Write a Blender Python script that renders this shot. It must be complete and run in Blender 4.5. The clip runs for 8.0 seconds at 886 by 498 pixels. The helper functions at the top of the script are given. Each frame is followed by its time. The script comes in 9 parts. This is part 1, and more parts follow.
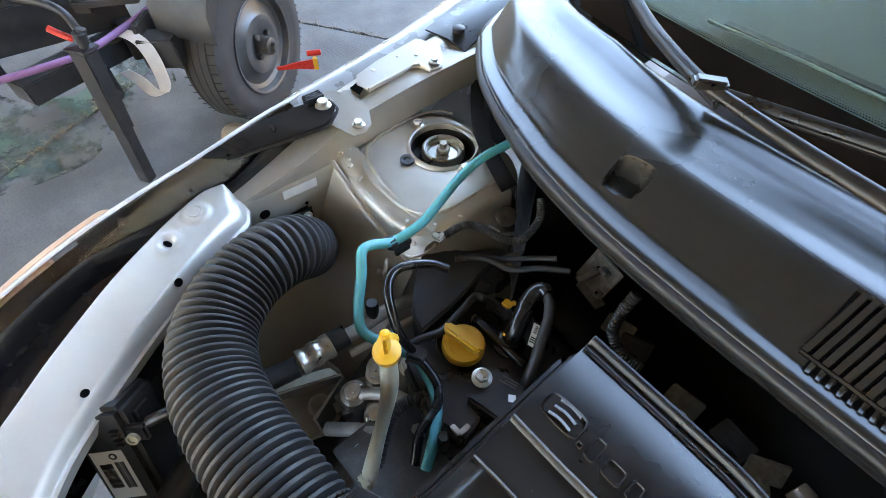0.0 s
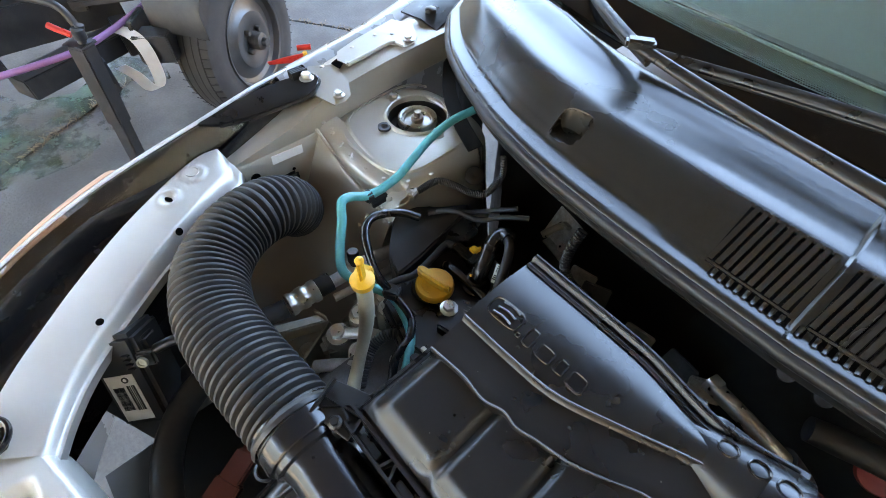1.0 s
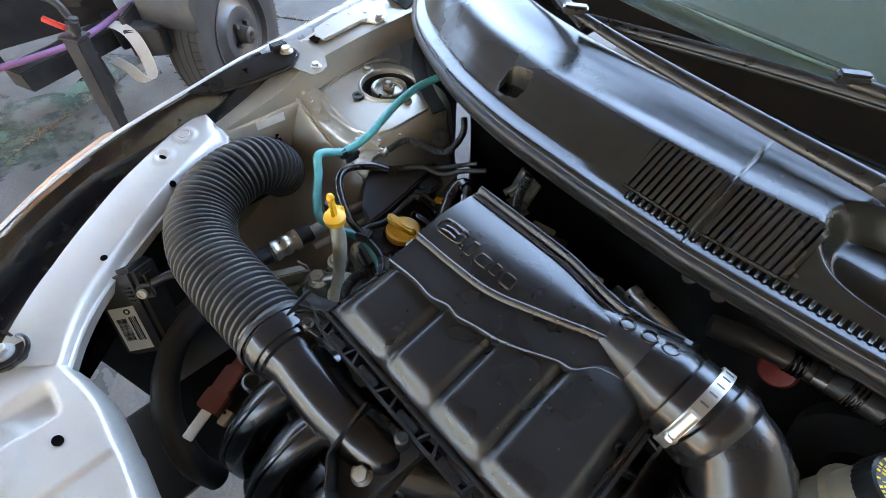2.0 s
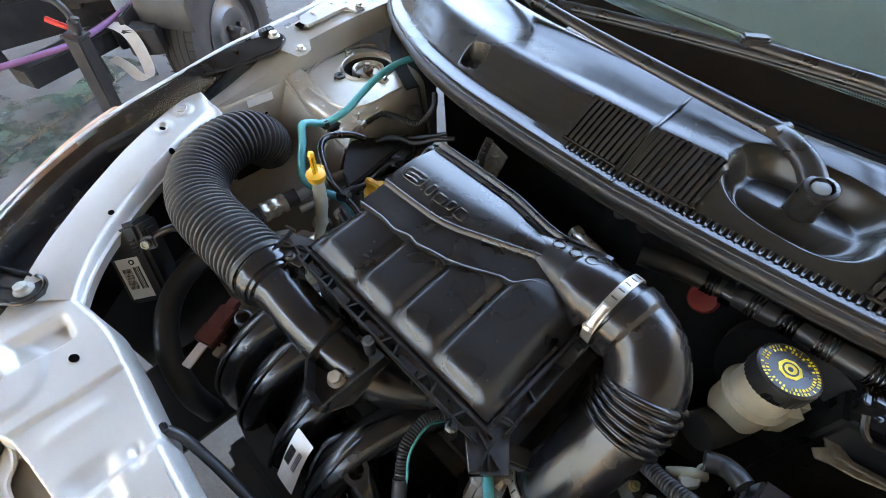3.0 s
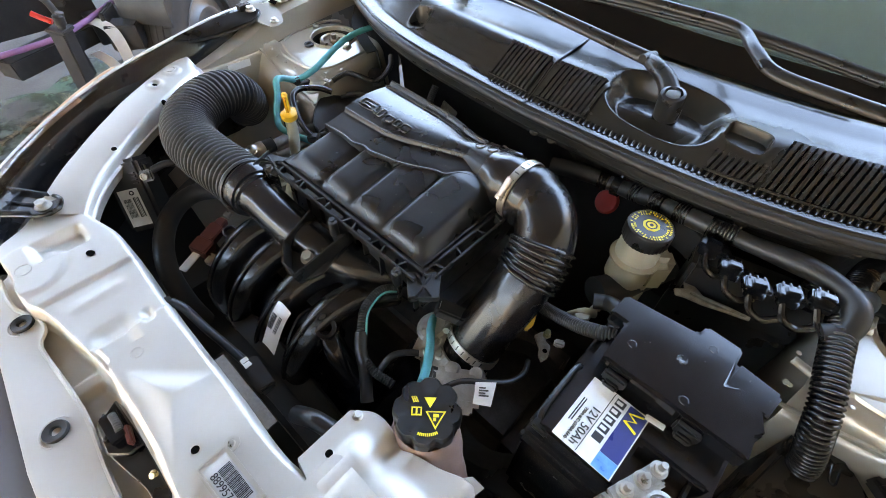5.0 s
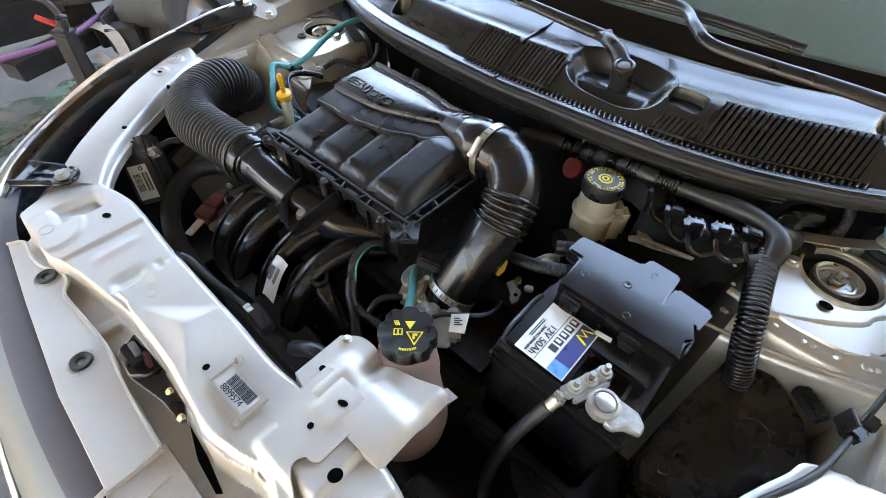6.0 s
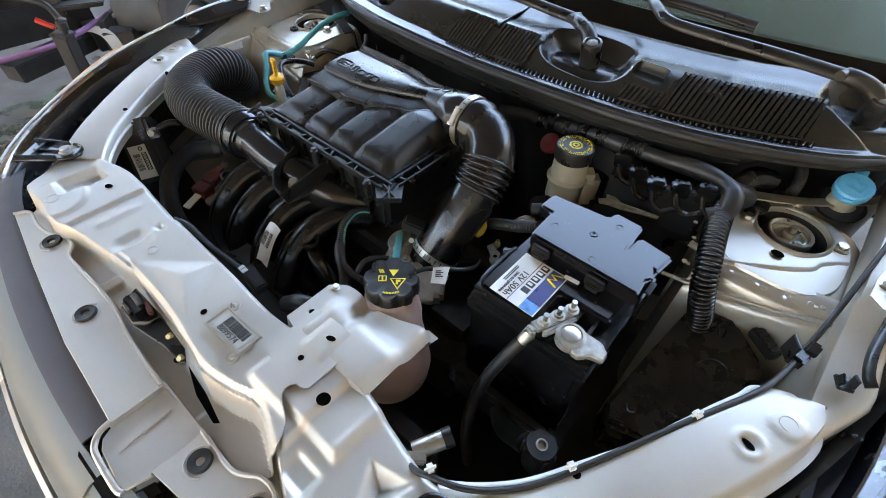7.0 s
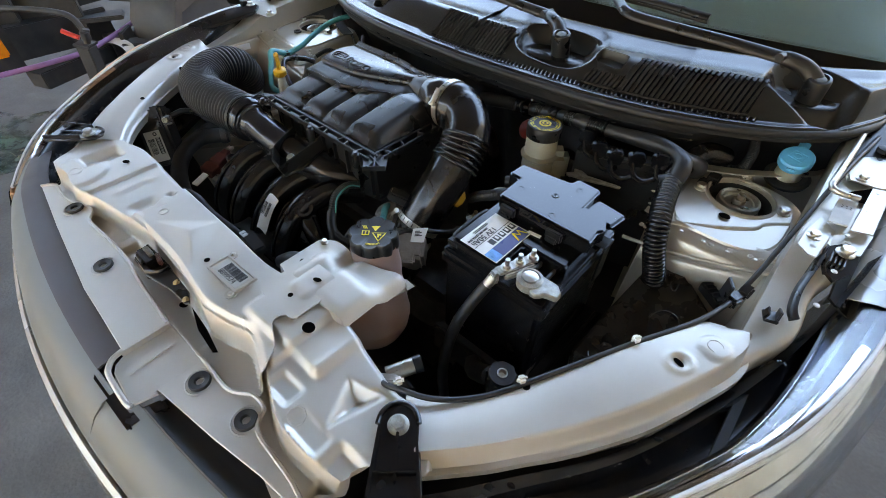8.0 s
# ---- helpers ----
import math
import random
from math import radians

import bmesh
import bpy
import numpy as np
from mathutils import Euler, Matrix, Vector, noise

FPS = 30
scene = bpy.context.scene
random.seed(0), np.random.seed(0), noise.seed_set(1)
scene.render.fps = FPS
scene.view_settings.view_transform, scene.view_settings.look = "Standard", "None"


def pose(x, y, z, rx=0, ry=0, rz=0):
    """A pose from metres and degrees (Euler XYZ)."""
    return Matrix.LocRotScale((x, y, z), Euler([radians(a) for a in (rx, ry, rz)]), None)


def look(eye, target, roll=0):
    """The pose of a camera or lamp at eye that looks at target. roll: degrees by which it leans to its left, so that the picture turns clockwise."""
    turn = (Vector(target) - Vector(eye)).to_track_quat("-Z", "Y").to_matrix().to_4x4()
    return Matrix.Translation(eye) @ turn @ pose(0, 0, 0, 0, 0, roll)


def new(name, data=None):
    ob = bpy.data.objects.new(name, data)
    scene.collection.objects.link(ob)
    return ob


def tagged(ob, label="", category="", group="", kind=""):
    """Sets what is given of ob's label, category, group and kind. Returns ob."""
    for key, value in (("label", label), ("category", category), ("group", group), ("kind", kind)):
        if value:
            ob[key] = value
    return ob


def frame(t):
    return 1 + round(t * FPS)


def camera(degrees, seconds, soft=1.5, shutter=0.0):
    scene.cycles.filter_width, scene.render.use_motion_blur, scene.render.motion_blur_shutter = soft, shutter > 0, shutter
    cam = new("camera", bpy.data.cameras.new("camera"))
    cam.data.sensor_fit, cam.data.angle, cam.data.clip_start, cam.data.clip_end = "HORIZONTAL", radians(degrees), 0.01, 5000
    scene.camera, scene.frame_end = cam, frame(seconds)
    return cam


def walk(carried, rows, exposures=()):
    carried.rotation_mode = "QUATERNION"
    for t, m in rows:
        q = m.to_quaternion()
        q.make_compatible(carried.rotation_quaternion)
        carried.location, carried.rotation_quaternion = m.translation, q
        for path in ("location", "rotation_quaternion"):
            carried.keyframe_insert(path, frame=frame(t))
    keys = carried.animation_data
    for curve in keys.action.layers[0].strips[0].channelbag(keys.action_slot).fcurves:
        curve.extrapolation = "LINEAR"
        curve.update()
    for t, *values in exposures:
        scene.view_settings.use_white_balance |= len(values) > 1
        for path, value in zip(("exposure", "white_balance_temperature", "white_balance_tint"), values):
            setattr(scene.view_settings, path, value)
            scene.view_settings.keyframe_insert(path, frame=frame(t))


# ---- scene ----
cam = camera(89.53, 8.0, 0.75)
EXPO, KELVIN = 5.66, 10900
PATH = [
    (0, look((-0.1732, -0.3537, 1.2752), (-0.6211, 0.0676, 0.4866), 2.97)),
    (0.5, look((-0.1307, -0.3709, 1.2807), (-0.5780, 0.0518, 0.4926), 2.58)),
    (1, look((-0.0805, -0.3899, 1.2869), (-0.5257, 0.0359, 0.4991), 2.14)),
    (1.5, look((-0.0270, -0.4097, 1.2914), (-0.4672, 0.0208, 0.5034), 2.15)),
    (3, look((0.1339, -0.4756, 1.3073), (-0.3102, -0.0295, 0.5303), 1.42)),
    (3.5, look((0.1794, -0.4988, 1.3095), (-0.2631, -0.0437, 0.5368), 1.86)),
    (4, look((0.2137, -0.5241, 1.3057), (-0.2200, -0.0577, 0.5348), 2.39)),
    (4.5, look((0.2595, -0.5514, 1.3094), (-0.1700, -0.0736, 0.5431), 2.43)),
    (6, look((0.3997, -0.6461, 1.3208), (-0.0308, -0.1458, 0.5696), 1.79)),
    (6.5, look((0.4372, -0.6706, 1.3146), (0.0036, -0.1609, 0.5715), 1.59)),
    (7, look((0.4727, -0.6980, 1.3041), (0.0369, -0.1770, 0.5702), 1.75)),
    (7.5, look((0.5203, -0.7159, 1.2907), (0.0735, -0.1889, 0.5678), 1.65)),
    (8, look((0.5793, -0.7515, 1.2961), (0.1125, -0.2198, 0.5894), 1.03)),
]
walk(cam, PATH, exposures=[(0.0, EXPO, KELVIN, 10), (4.5, EXPO - 0.05, KELVIN + 900, 14), (6.0, EXPO - 0.15, KELVIN + 1700, 14), (8.0, EXPO - 0.80, KELVIN + 1000, 12)])

# ---- world and light ----
world = bpy.data.worlds.new("sky")
scene.world = world
world.use_nodes = True
_wn = world.node_tree.nodes
_wn.clear()
_sky = _wn.new("ShaderNodeTexSky")
_sky.sky_type = "NISHITA"
_sky.sun_disc = False
_sky.ozone_density = 8.5
_sky.dust_density = 0.1
_sky.altitude = 400
_sky.sun_elevation = radians(59)
_sky.sun_rotation = radians(193.5)
_bg = _wn.new("ShaderNodeBackground")
_bg.inputs["Strength"].default_value = 0.15
_wo = _wn.new("ShaderNodeOutputWorld")
world.node_tree.links.new(_sky.outputs[0], _bg.inputs[0])
world.node_tree.links.new(_bg.outputs[0], _wo.inputs[0])

_sun = bpy.data.lights.new("sun", "SUN")
_sun.energy = 3.6
_sun.angle = radians(0.6)
_sun.color = (1.0, 0.86, 0.69)
sun = new("sun", _sun)
sun.matrix_world = look((-1.2, -5.0, 8.6), (0, 0, 0))

# ---- materials ----


def mat(name, base, rough=0.5, metal=0.0, vary=0.15, scale=40.0, fine=600.0, bump=0.1, spec=0.5, coat=0.0,
        trans=0.0, dirt=None, dirt_amount=0.0, rough_vary=0.1, sub=0.0, depth=0.00025, specks=0.0):
    """A surface with broad stains, fine grain and relief, in metres of the object's own space."""
    m = bpy.data.materials.new(name)
    m.use_nodes = True
    nt = m.node_tree
    b = nt.nodes["Principled BSDF"]
    tc = nt.nodes.new("ShaderNodeTexCoord")
    big = nt.nodes.new("ShaderNodeTexNoise")
    big.inputs["Scale"].default_value = scale
    big.inputs["Detail"].default_value = 5
    small = nt.nodes.new("ShaderNodeTexNoise")
    small.inputs["Scale"].default_value = fine
    small.inputs["Detail"].default_value = 3
    nt.links.new(tc.outputs["Object"], big.inputs["Vector"])
    nt.links.new(tc.outputs["Object"], small.inputs["Vector"])
    add = nt.nodes.new("ShaderNodeMath")
    add.operation = "MULTIPLY_ADD"
    nt.links.new(small.outputs["Fac"], add.inputs[0])
    add.inputs[1].default_value = 0.35
    nt.links.new(big.outputs["Fac"], add.inputs[2])
    rng = nt.nodes.new("ShaderNodeMapRange")
    rng.inputs["From Min"].default_value = 0.4
    rng.inputs["From Max"].default_value = 0.95
    rng.inputs["To Min"].default_value = 1.0 - vary
    rng.inputs["To Max"].default_value = 1.0 + vary
    nt.links.new(add.outputs[0], rng.inputs["Value"])
    mul = nt.nodes.new("ShaderNodeVectorMath")
    mul.operation = "SCALE"
    mul.inputs[0].default_value = base
    nt.links.new(rng.outputs[0], mul.inputs["Scale"])
    colour = mul.outputs[0]
    if dirt:
        dn = nt.nodes.new("ShaderNodeTexNoise")
        dn.inputs["Scale"].default_value = scale * 0.45
        dn.inputs["Detail"].default_value = 8
        dn.inputs["Roughness"].default_value = 0.65
        nt.links.new(tc.outputs["Object"], dn.inputs["Vector"])
        dr = nt.nodes.new("ShaderNodeMapRange")
        dr.inputs["From Min"].default_value = 0.45
        dr.inputs["From Max"].default_value = 0.75
        dr.inputs["To Max"].default_value = dirt_amount
        nt.links.new(dn.outputs["Fac"], dr.inputs["Value"])
        mx = nt.nodes.new("ShaderNodeMix")
        mx.data_type = "RGBA"
        nt.links.new(dr.outputs[0], mx.inputs["Factor"])
        nt.links.new(colour, mx.inputs[6])
        mx.inputs[7].default_value = (*dirt, 1)
        colour = mx.outputs[2]
    if specks:
        vo = nt.nodes.new("ShaderNodeTexVoronoi")
        vo.inputs["Scale"].default_value = 260
        nt.links.new(tc.outputs["Object"], vo.inputs["Vector"])
        vr = nt.nodes.new("ShaderNodeMapRange")
        vr.inputs["From Min"].default_value = 0.20
        vr.inputs["From Max"].default_value = 0.12
        vr.inputs["To Max"].default_value = 1.0
        nt.links.new(vo.outputs["Distance"], vr.inputs["Value"])
        pick = nt.nodes.new("ShaderNodeMath")
        pick.operation = "GREATER_THAN"
        pick.inputs[1].default_value = 1.0 - specks
        nt.links.new(vo.outputs["Color"], pick.inputs[0])
        both_ = nt.nodes.new("ShaderNodeMath")
        both_.operation = "MULTIPLY"
        nt.links.new(vr.outputs[0], both_.inputs[0])
        nt.links.new(pick.outputs[0], both_.inputs[1])
        sx = nt.nodes.new("ShaderNodeMix")
        sx.data_type = "RGBA"
        nt.links.new(both_.outputs[0], sx.inputs["Factor"])
        nt.links.new(colour, sx.inputs[6])
        sx.inputs[7].default_value = (0.16, 0.15, 0.135, 1)
        colour = sx.outputs[2]
    nt.links.new(colour, b.inputs["Base Color"])
    rr = nt.nodes.new("ShaderNodeMapRange")
    rr.inputs["From Min"].default_value = 0.3
    rr.inputs["From Max"].default_value = 0.7
    rr.inputs["To Min"].default_value = max(0.02, rough - rough_vary)
    rr.inputs["To Max"].default_value = min(1.0, rough + rough_vary)
    nt.links.new(big.outputs["Fac"], rr.inputs["Value"])
    nt.links.new(rr.outputs[0], b.inputs["Roughness"])
    b.inputs["Metallic"].default_value = metal
    b.inputs["Specular IOR Level"].default_value = spec
    b.inputs["Coat Weight"].default_value = coat
    b.inputs["Coat Roughness"].default_value = 0.12
    b.inputs["Transmission Weight"].default_value = trans
    if sub:
        b.inputs["Subsurface Weight"].default_value = sub
        b.inputs["Subsurface Radius"].default_value = (0.01, 0.008, 0.006)
    if bump:
        bp = nt.nodes.new("ShaderNodeBump")
        bp.inputs["Strength"].default_value = bump
        bp.inputs["Distance"].default_value = depth
        nt.links.new(small.outputs["Fac"], bp.inputs["Height"])
        nt.links.new(bp.outputs[0], b.inputs["Normal"])
    return m


SILVER = mat("silver_paint", (0.535, 0.497, 0.447), 0.46, 0.48, 0.06, 14, 1100, 0.06, specks=0.012, dirt=(0.40, 0.36, 0.30), dirt_amount=0.28, coat=0.10)
BAYPAINT = mat("silver_bay_paint", (0.48, 0.44, 0.38), 0.36, 0.55, 0.08, 12, 900, 0.07, dirt=(0.30, 0.26, 0.20), dirt_amount=0.28, coat=0.05, rough_vary=0.05, specks=0.02)
SKIN = mat("silver_body_skin", (0.33, 0.335, 0.33), 0.25, 0.3, 0.03, 8, 900, 0.02, coat=0.6)
PLASTIC = mat("black_plastic", (0.013, 0.013, 0.0132), 0.33, 0, 0.3, 30, 1500, 0.12, specks=0.03)
GLOSSY = mat("glossy_black_plastic", (0.008, 0.008, 0.009), 0.23, 0, 0.3, 30, 900, 0.10, spec=0.5, coat=0.06, specks=0.05, dirt=(0.05, 0.046, 0.042), dirt_amount=0.10, rough_vary=0.06)
DULL = mat("dull_black_plastic", (0.020, 0.0195, 0.019), 0.6, 0, 0.4, 25, 900, 0.15)
RUBBER = mat("black_rubber", (0.015, 0.015, 0.0155), 0.45, 0, 0.3, 50, 1200, 0.15, dirt=(0.08, 0.072, 0.065), dirt_amount=0.10)
HOSEM = mat("dusty_hose_rubber", (0.014, 0.014, 0.015), 0.58, 0, 0.3, 50, 1200, 0.2, dirt=(0.06, 0.055, 0.05), dirt_amount=0.25)
REARBLOCK = mat("dark_sky_blocker", (0.075, 0.075, 0.07), 0.9, 0, 0.3, 1.2, 30, 0.3, depth=0.004)
COVERM = mat("polished_black_cover", (0.007, 0.007, 0.008), 0.12, 0, 0.3, 22, 300, 0.06, spec=0.5, coat=0.0, specks=0.10, dirt=(0.04, 0.036, 0.032), dirt_amount=0.10, rough_vary=0.03)
COWLM = mat("cowl_plastic", (0.017, 0.0165, 0.0150), 0.24, 0, 0.15, 9, 2200, 0.06, spec=0.42, coat=0.0, dirt=(0.05, 0.045, 0.036), dirt_amount=0.25, rough_vary=0.05, specks=0.03)
STEEL = mat("zinc_steel", (0.55, 0.53, 0.48), 0.35, 0.9, 0.15, 90, 900, 0.1, dirt=(0.30, 0.22, 0.13), dirt_amount=0.25)
ALU = mat("cast_aluminium", (0.42, 0.40, 0.37), 0.45, 0.55, 0.2, 60, 500, 0.4, dirt=(0.14, 0.11, 0.08), dirt_amount=0.5)
DARKMETAL = mat("dark_engine_metal", (0.10, 0.095, 0.09), 0.55, 0.6, 0.4, 50, 400, 0.4, dirt=(0.03, 0.025, 0.02), dirt_amount=0.6)
CHROME = mat("chrome", (0.78, 0.78, 0.78), 0.12, 1.0, 0.05, 40, 800, 0.02)
TEAL = mat("teal_rubber", (0.035, 0.33, 0.34), 0.42, 0, 0.12, 60, 700, 0.08)
YELLOW = mat("yellow_plastic", (0.72, 0.36, 0.03), 0.42, 0, 0.1, 60, 700, 0.05)
WHITEP = mat("translucent_white_plastic", (0.37, 0.335, 0.26), 0.4, 0, 0.12, 30, 600, 0.05, sub=0.4, dirt=(0.38, 0.30, 0.2), dirt_amount=0.3)
PINKP = mat("pinkish_white_plastic", (0.30, 0.195, 0.165), 0.4, 0, 0.12, 20, 600, 0.05, sub=0.4, dirt=(0.42, 0.26, 0.2), dirt_amount=0.4)
LABEL = mat("white_label", (0.72, 0.71, 0.68), 0.45, 0, 0.06, 60, 700, 0.03)
# shade inside holes, slots and grilles, put into a near-black colour
VOID = mat("painted_hollow_shade", (0.003, 0.003, 0.003), 0.9, 0, 0.1, 60, 700, 0.0, spec=0.0)
TAGPAPER = mat("greyed_paper", (0.42, 0.41, 0.38), 0.5, 0, 0.1, 60, 700, 0.03)
SPINDLE = mat("stained_spindle_steel", (0.30, 0.25, 0.20), 0.45, 0.6, 0.4, 200, 900, 0.4, dirt=(0.17, 0.085, 0.045), dirt_amount=0.7)
INK = mat("black_ink", (0.02, 0.02, 0.022), 0.5, 0, 0.1, 60, 700, 0.0)
FRIT = mat("black_glass_enamel", (0.004, 0.004, 0.004), 0.08, 0, 0.1, 60, 700, 0.0, rough_vary=0.02)
YINK = mat("yellow_ink", (0.80, 0.58, 0.04), 0.5, 0, 0.05, 60, 700, 0.0)
NAVY = mat("navy_print", (0.02, 0.035, 0.16), 0.35, 0, 0.05, 60, 700, 0.0)
SKYBLUE = mat("blue_print", (0.05, 0.28, 0.62), 0.35, 0, 0.3, 90, 700, 0.0)
BLUECAP = mat("sky_blue_plastic", (0.05, 0.42, 0.66), 0.4, 0, 0.06, 40, 700, 0.04)
REDP = mat("red_brown_plastic", (0.10, 0.02, 0.014), 0.45, 0, 0.2, 60, 700, 0.06)
RED = mat("red_plastic", (0.62, 0.03, 0.02), 0.35, 0, 0.1, 60, 700, 0.04)
DARKRED = mat("dull_red_plastic", (0.24, 0.018, 0.014), 0.5, 0, 0.15, 60, 700, 0.04)
ORANGE = mat("orange_lens", (0.8, 0.22, 0.02), 0.15, 0, 0.1, 60, 700, 0.0, coat=0.5)
BEIGE = mat("beige_dipstick_tube", (0.36, 0.33, 0.25), 0.5, 0, 0.15, 60, 700, 0.08)
CONCRETE = mat("concrete_floor", (0.125, 0.118, 0.110), 0.85, 0, 0.4, 5.0, 90, 0.6, dirt=(0.075, 0.068, 0.06), dirt_amount=0.8, depth=0.004)
GREENPAINT = mat("worn_green_floor_paint", (0.075, 0.135, 0.095), 0.8, 0, 0.35, 9.0, 90, 0.5, dirt=(0.14, 0.13, 0.12), dirt_amount=1.0, depth=0.004)
AMBER = mat("amber_lens", (0.60, 0.34, 0.21), 0.4, 0, 0.2, 30, 700, 0.0)
DASHM = mat("grey_dashboard", (0.15, 0.15, 0.135), 0.6, 0, 0.2, 12, 600, 0.2)
BRASSY = mat("yellow_zinc", (0.48, 0.38, 0.20), 0.35, 0.8, 0.15, 90, 900, 0.1)
SILVERED = mat("silvered_reflector", (0.40, 0.44, 0.48), 0.20, 0.7, 0.2, 30, 700, 0.0)
SMOKY = mat("smoky_lamp_bezel", (0.07, 0.062, 0.058), 0.28, 0.3, 0.4, 40, 300, 0.2, dirt=(0.25, 0.24, 0.23), dirt_amount=0.35)
LIDM = mat("satin_black_lid", (0.008, 0.008, 0.0085), 0.29, 0, 0.3, 18, 1100, 0.2, spec=0.5, rough_vary=0.06, specks=0.10, dirt=(0.035, 0.033, 0.03), dirt_amount=0.25)
MOUNTM = mat("grey_cast_mount", (0.20, 0.185, 0.16), 0.5, 0.6, 0.25, 60, 500, 0.35, dirt=(0.10, 0.08, 0.055), dirt_amount=0.5)
BRACKETM = mat("tan_pressed_steel", (0.36, 0.31, 0.24), 0.42, 0.45, 0.15, 40, 700, 0.15, dirt=(0.15, 0.12, 0.08), dirt_amount=0.5)
ZINCP = mat("pale_zinc", (0.40, 0.39, 0.36), 0.42, 0.5, 0.3, 120, 600, 0.4, dirt=(0.16, 0.12, 0.08), dirt_amount=0.7)
BULKM = mat("bulkhead_black", (0.022, 0.021, 0.020), 0.55, 0, 0.4, 25, 900, 0.2, spec=0.15)
DUSTY = mat("dusty_black_plastic", (0.013, 0.0115, 0.010), 0.27, 0, 0.3, 25, 900, 0.15, dirt=(0.09, 0.075, 0.055), dirt_amount=0.30)
# darker copy of the tyre rubber that paints the shade in its grooves
TYREDARK = mat("tread_groove_shade", (0.012, 0.012, 0.012), 0.9, 0, 0.3, 15, 300, 0.2)
LENSRIM = mat("lens_edge", (0.62, 0.63, 0.63), 0.2, 0, 0.1, 60, 700, 0.0, coat=0.6)
TRAILERP = mat("chipped_black_trailer_paint", (0.016, 0.0165, 0.018), 0.5, 0, 0.4, 14, 200, 0.3, dirt=(0.13, 0.115, 0.10), dirt_amount=0.32)
TYRE = mat("worn_tyre_rubber", (0.035, 0.034, 0.033), 0.8, 0, 0.3, 15, 300, 0.4, dirt=(0.09, 0.085, 0.08), dirt_amount=0.35)
RIM = mat("grey_steel_rim", (0.10, 0.10, 0.10), 0.42, 0.5, 0.3, 12, 300, 0.2, dirt=(0.07, 0.06, 0.05), dirt_amount=0.6)
PURPLE = mat("faded_purple_hose", (0.30, 0.13, 0.26), 0.55, 0, 0.2, 12, 300, 0.15)
STRAPM = mat("white_woven_strap", (0.62, 0.60, 0.57), 0.8, 0, 0.15, 20, 900, 0.5)
BUMPERM = mat("grey_bumper_plastic", (0.135, 0.150, 0.146), 0.5, 0, 0.12, 12, 1600, 0.1)
BUMPERD = mat("dark_plum_bumper_plastic", (0.060, 0.052, 0.056), 0.5, 0, 0.12, 12, 1600, 0.1)
SIDEBLOCK = mat("side_light_blocker", (0.42, 0.375, 0.315), 0.9, 0, 0.2, 1.2, 30, 0.3, depth=0.004)
ROOFBLOCK = mat("overhead_light_blocker", (0.065, 0.058, 0.05), 0.8, 0, 0.3, 1.5, 30, 0.2, depth=0.004)
FRONTBLOCK = mat("cream_light_blocker", (0.62, 0.56, 0.46), 0.9, 0, 0.12, 1.2, 30, 0.3, depth=0.004)
STONE = mat("stone", (0.28, 0.2, 0.13), 0.9, 0, 0.35, 30, 200, 0.6, depth=0.004)


def patchy(m, scale, low, high):
    """Lets a worn coat show what lies under it, in patches."""
    nt = m.node_tree
    tc = nt.nodes.new("ShaderNodeTexCoord")
    n = nt.nodes.new("ShaderNodeTexNoise")
    n.inputs["Scale"].default_value = scale
    n.inputs["Detail"].default_value = 9
    n.inputs["Roughness"].default_value = 0.68
    r = nt.nodes.new("ShaderNodeMapRange")
    r.inputs["From Min"].default_value = low
    r.inputs["From Max"].default_value = high
    nt.links.new(tc.outputs["Object"], n.inputs["Vector"])
    nt.links.new(n.outputs["Fac"], r.inputs["Value"])
    nt.links.new(r.outputs[0], nt.nodes["Principled BSDF"].inputs["Alpha"])


patchy(GREENPAINT, 3.2, 0.47, 0.62)


def clear(name, tint, rough=0.02):
    m = bpy.data.materials.new(name)
    m.use_nodes = True
    b = m.node_tree.nodes["Principled BSDF"]
    b.inputs["Base Color"].default_value = (*tint, 1)
    b.inputs["Roughness"].default_value = rough
    b.inputs["Transmission Weight"].default_value = 1.0
    b.inputs["IOR"].default_value = 1.45
    n = m.node_tree.nodes.new("ShaderNodeTexNoise")
    n.inputs["Scale"].default_value = 60
    r = m.node_tree.nodes.new("ShaderNodeMapRange")
    r.inputs["To Min"].default_value = rough
    r.inputs["To Max"].default_value = rough + 0.06
    m.node_tree.links.new(n.outputs["Fac"], r.inputs["Value"])
    m.node_tree.links.new(r.outputs[0], b.inputs["Roughness"])
    return m


GLASS = clear("green_tinted_glass", (0.62, 0.82, 0.76))
LENS = clear("clear_headlamp_lens", (0.93, 0.95, 0.97))

# ---- mesh helpers ----
Z = Vector((0, 0, 1))


def part(name, bm, material, parent=None, label="", sharp=38, smooth=True):
    me = bpy.data.meshes.new(name)
    bmesh.ops.recalc_face_normals(bm, faces=bm.faces)
    bm.to_mesh(me)
    bm.free()
    me.materials.append(material)
    if smooth:
        me.polygons.foreach_set("use_smooth", [True] * len(me.polygons))
        me.set_sharp_from_angle(angle=radians(sharp))
    ob = new(name, me)
    if parent is not None:
        ob.parent = parent
        ob.matrix_parent_inverse = parent.matrix_basis.inverted()
    if label:
        ob["label"] = label
    return ob


def thing(name, label, category, at=(0, 0, 0), group="", kind=""):
    e = new(name)
    e.empty_display_size = 0.05
    e.matrix_basis = Matrix.Translation(at)
    return tagged(e, label, category, group, kind)


def merge(*bms):
    out = bmesh.new()
    for b in bms:
        me = bpy.data.meshes.new("tmp")
        b.to_mesh(me)
        b.free()
        out.from_mesh(me)
        bpy.data.meshes.remove(me)
    return out


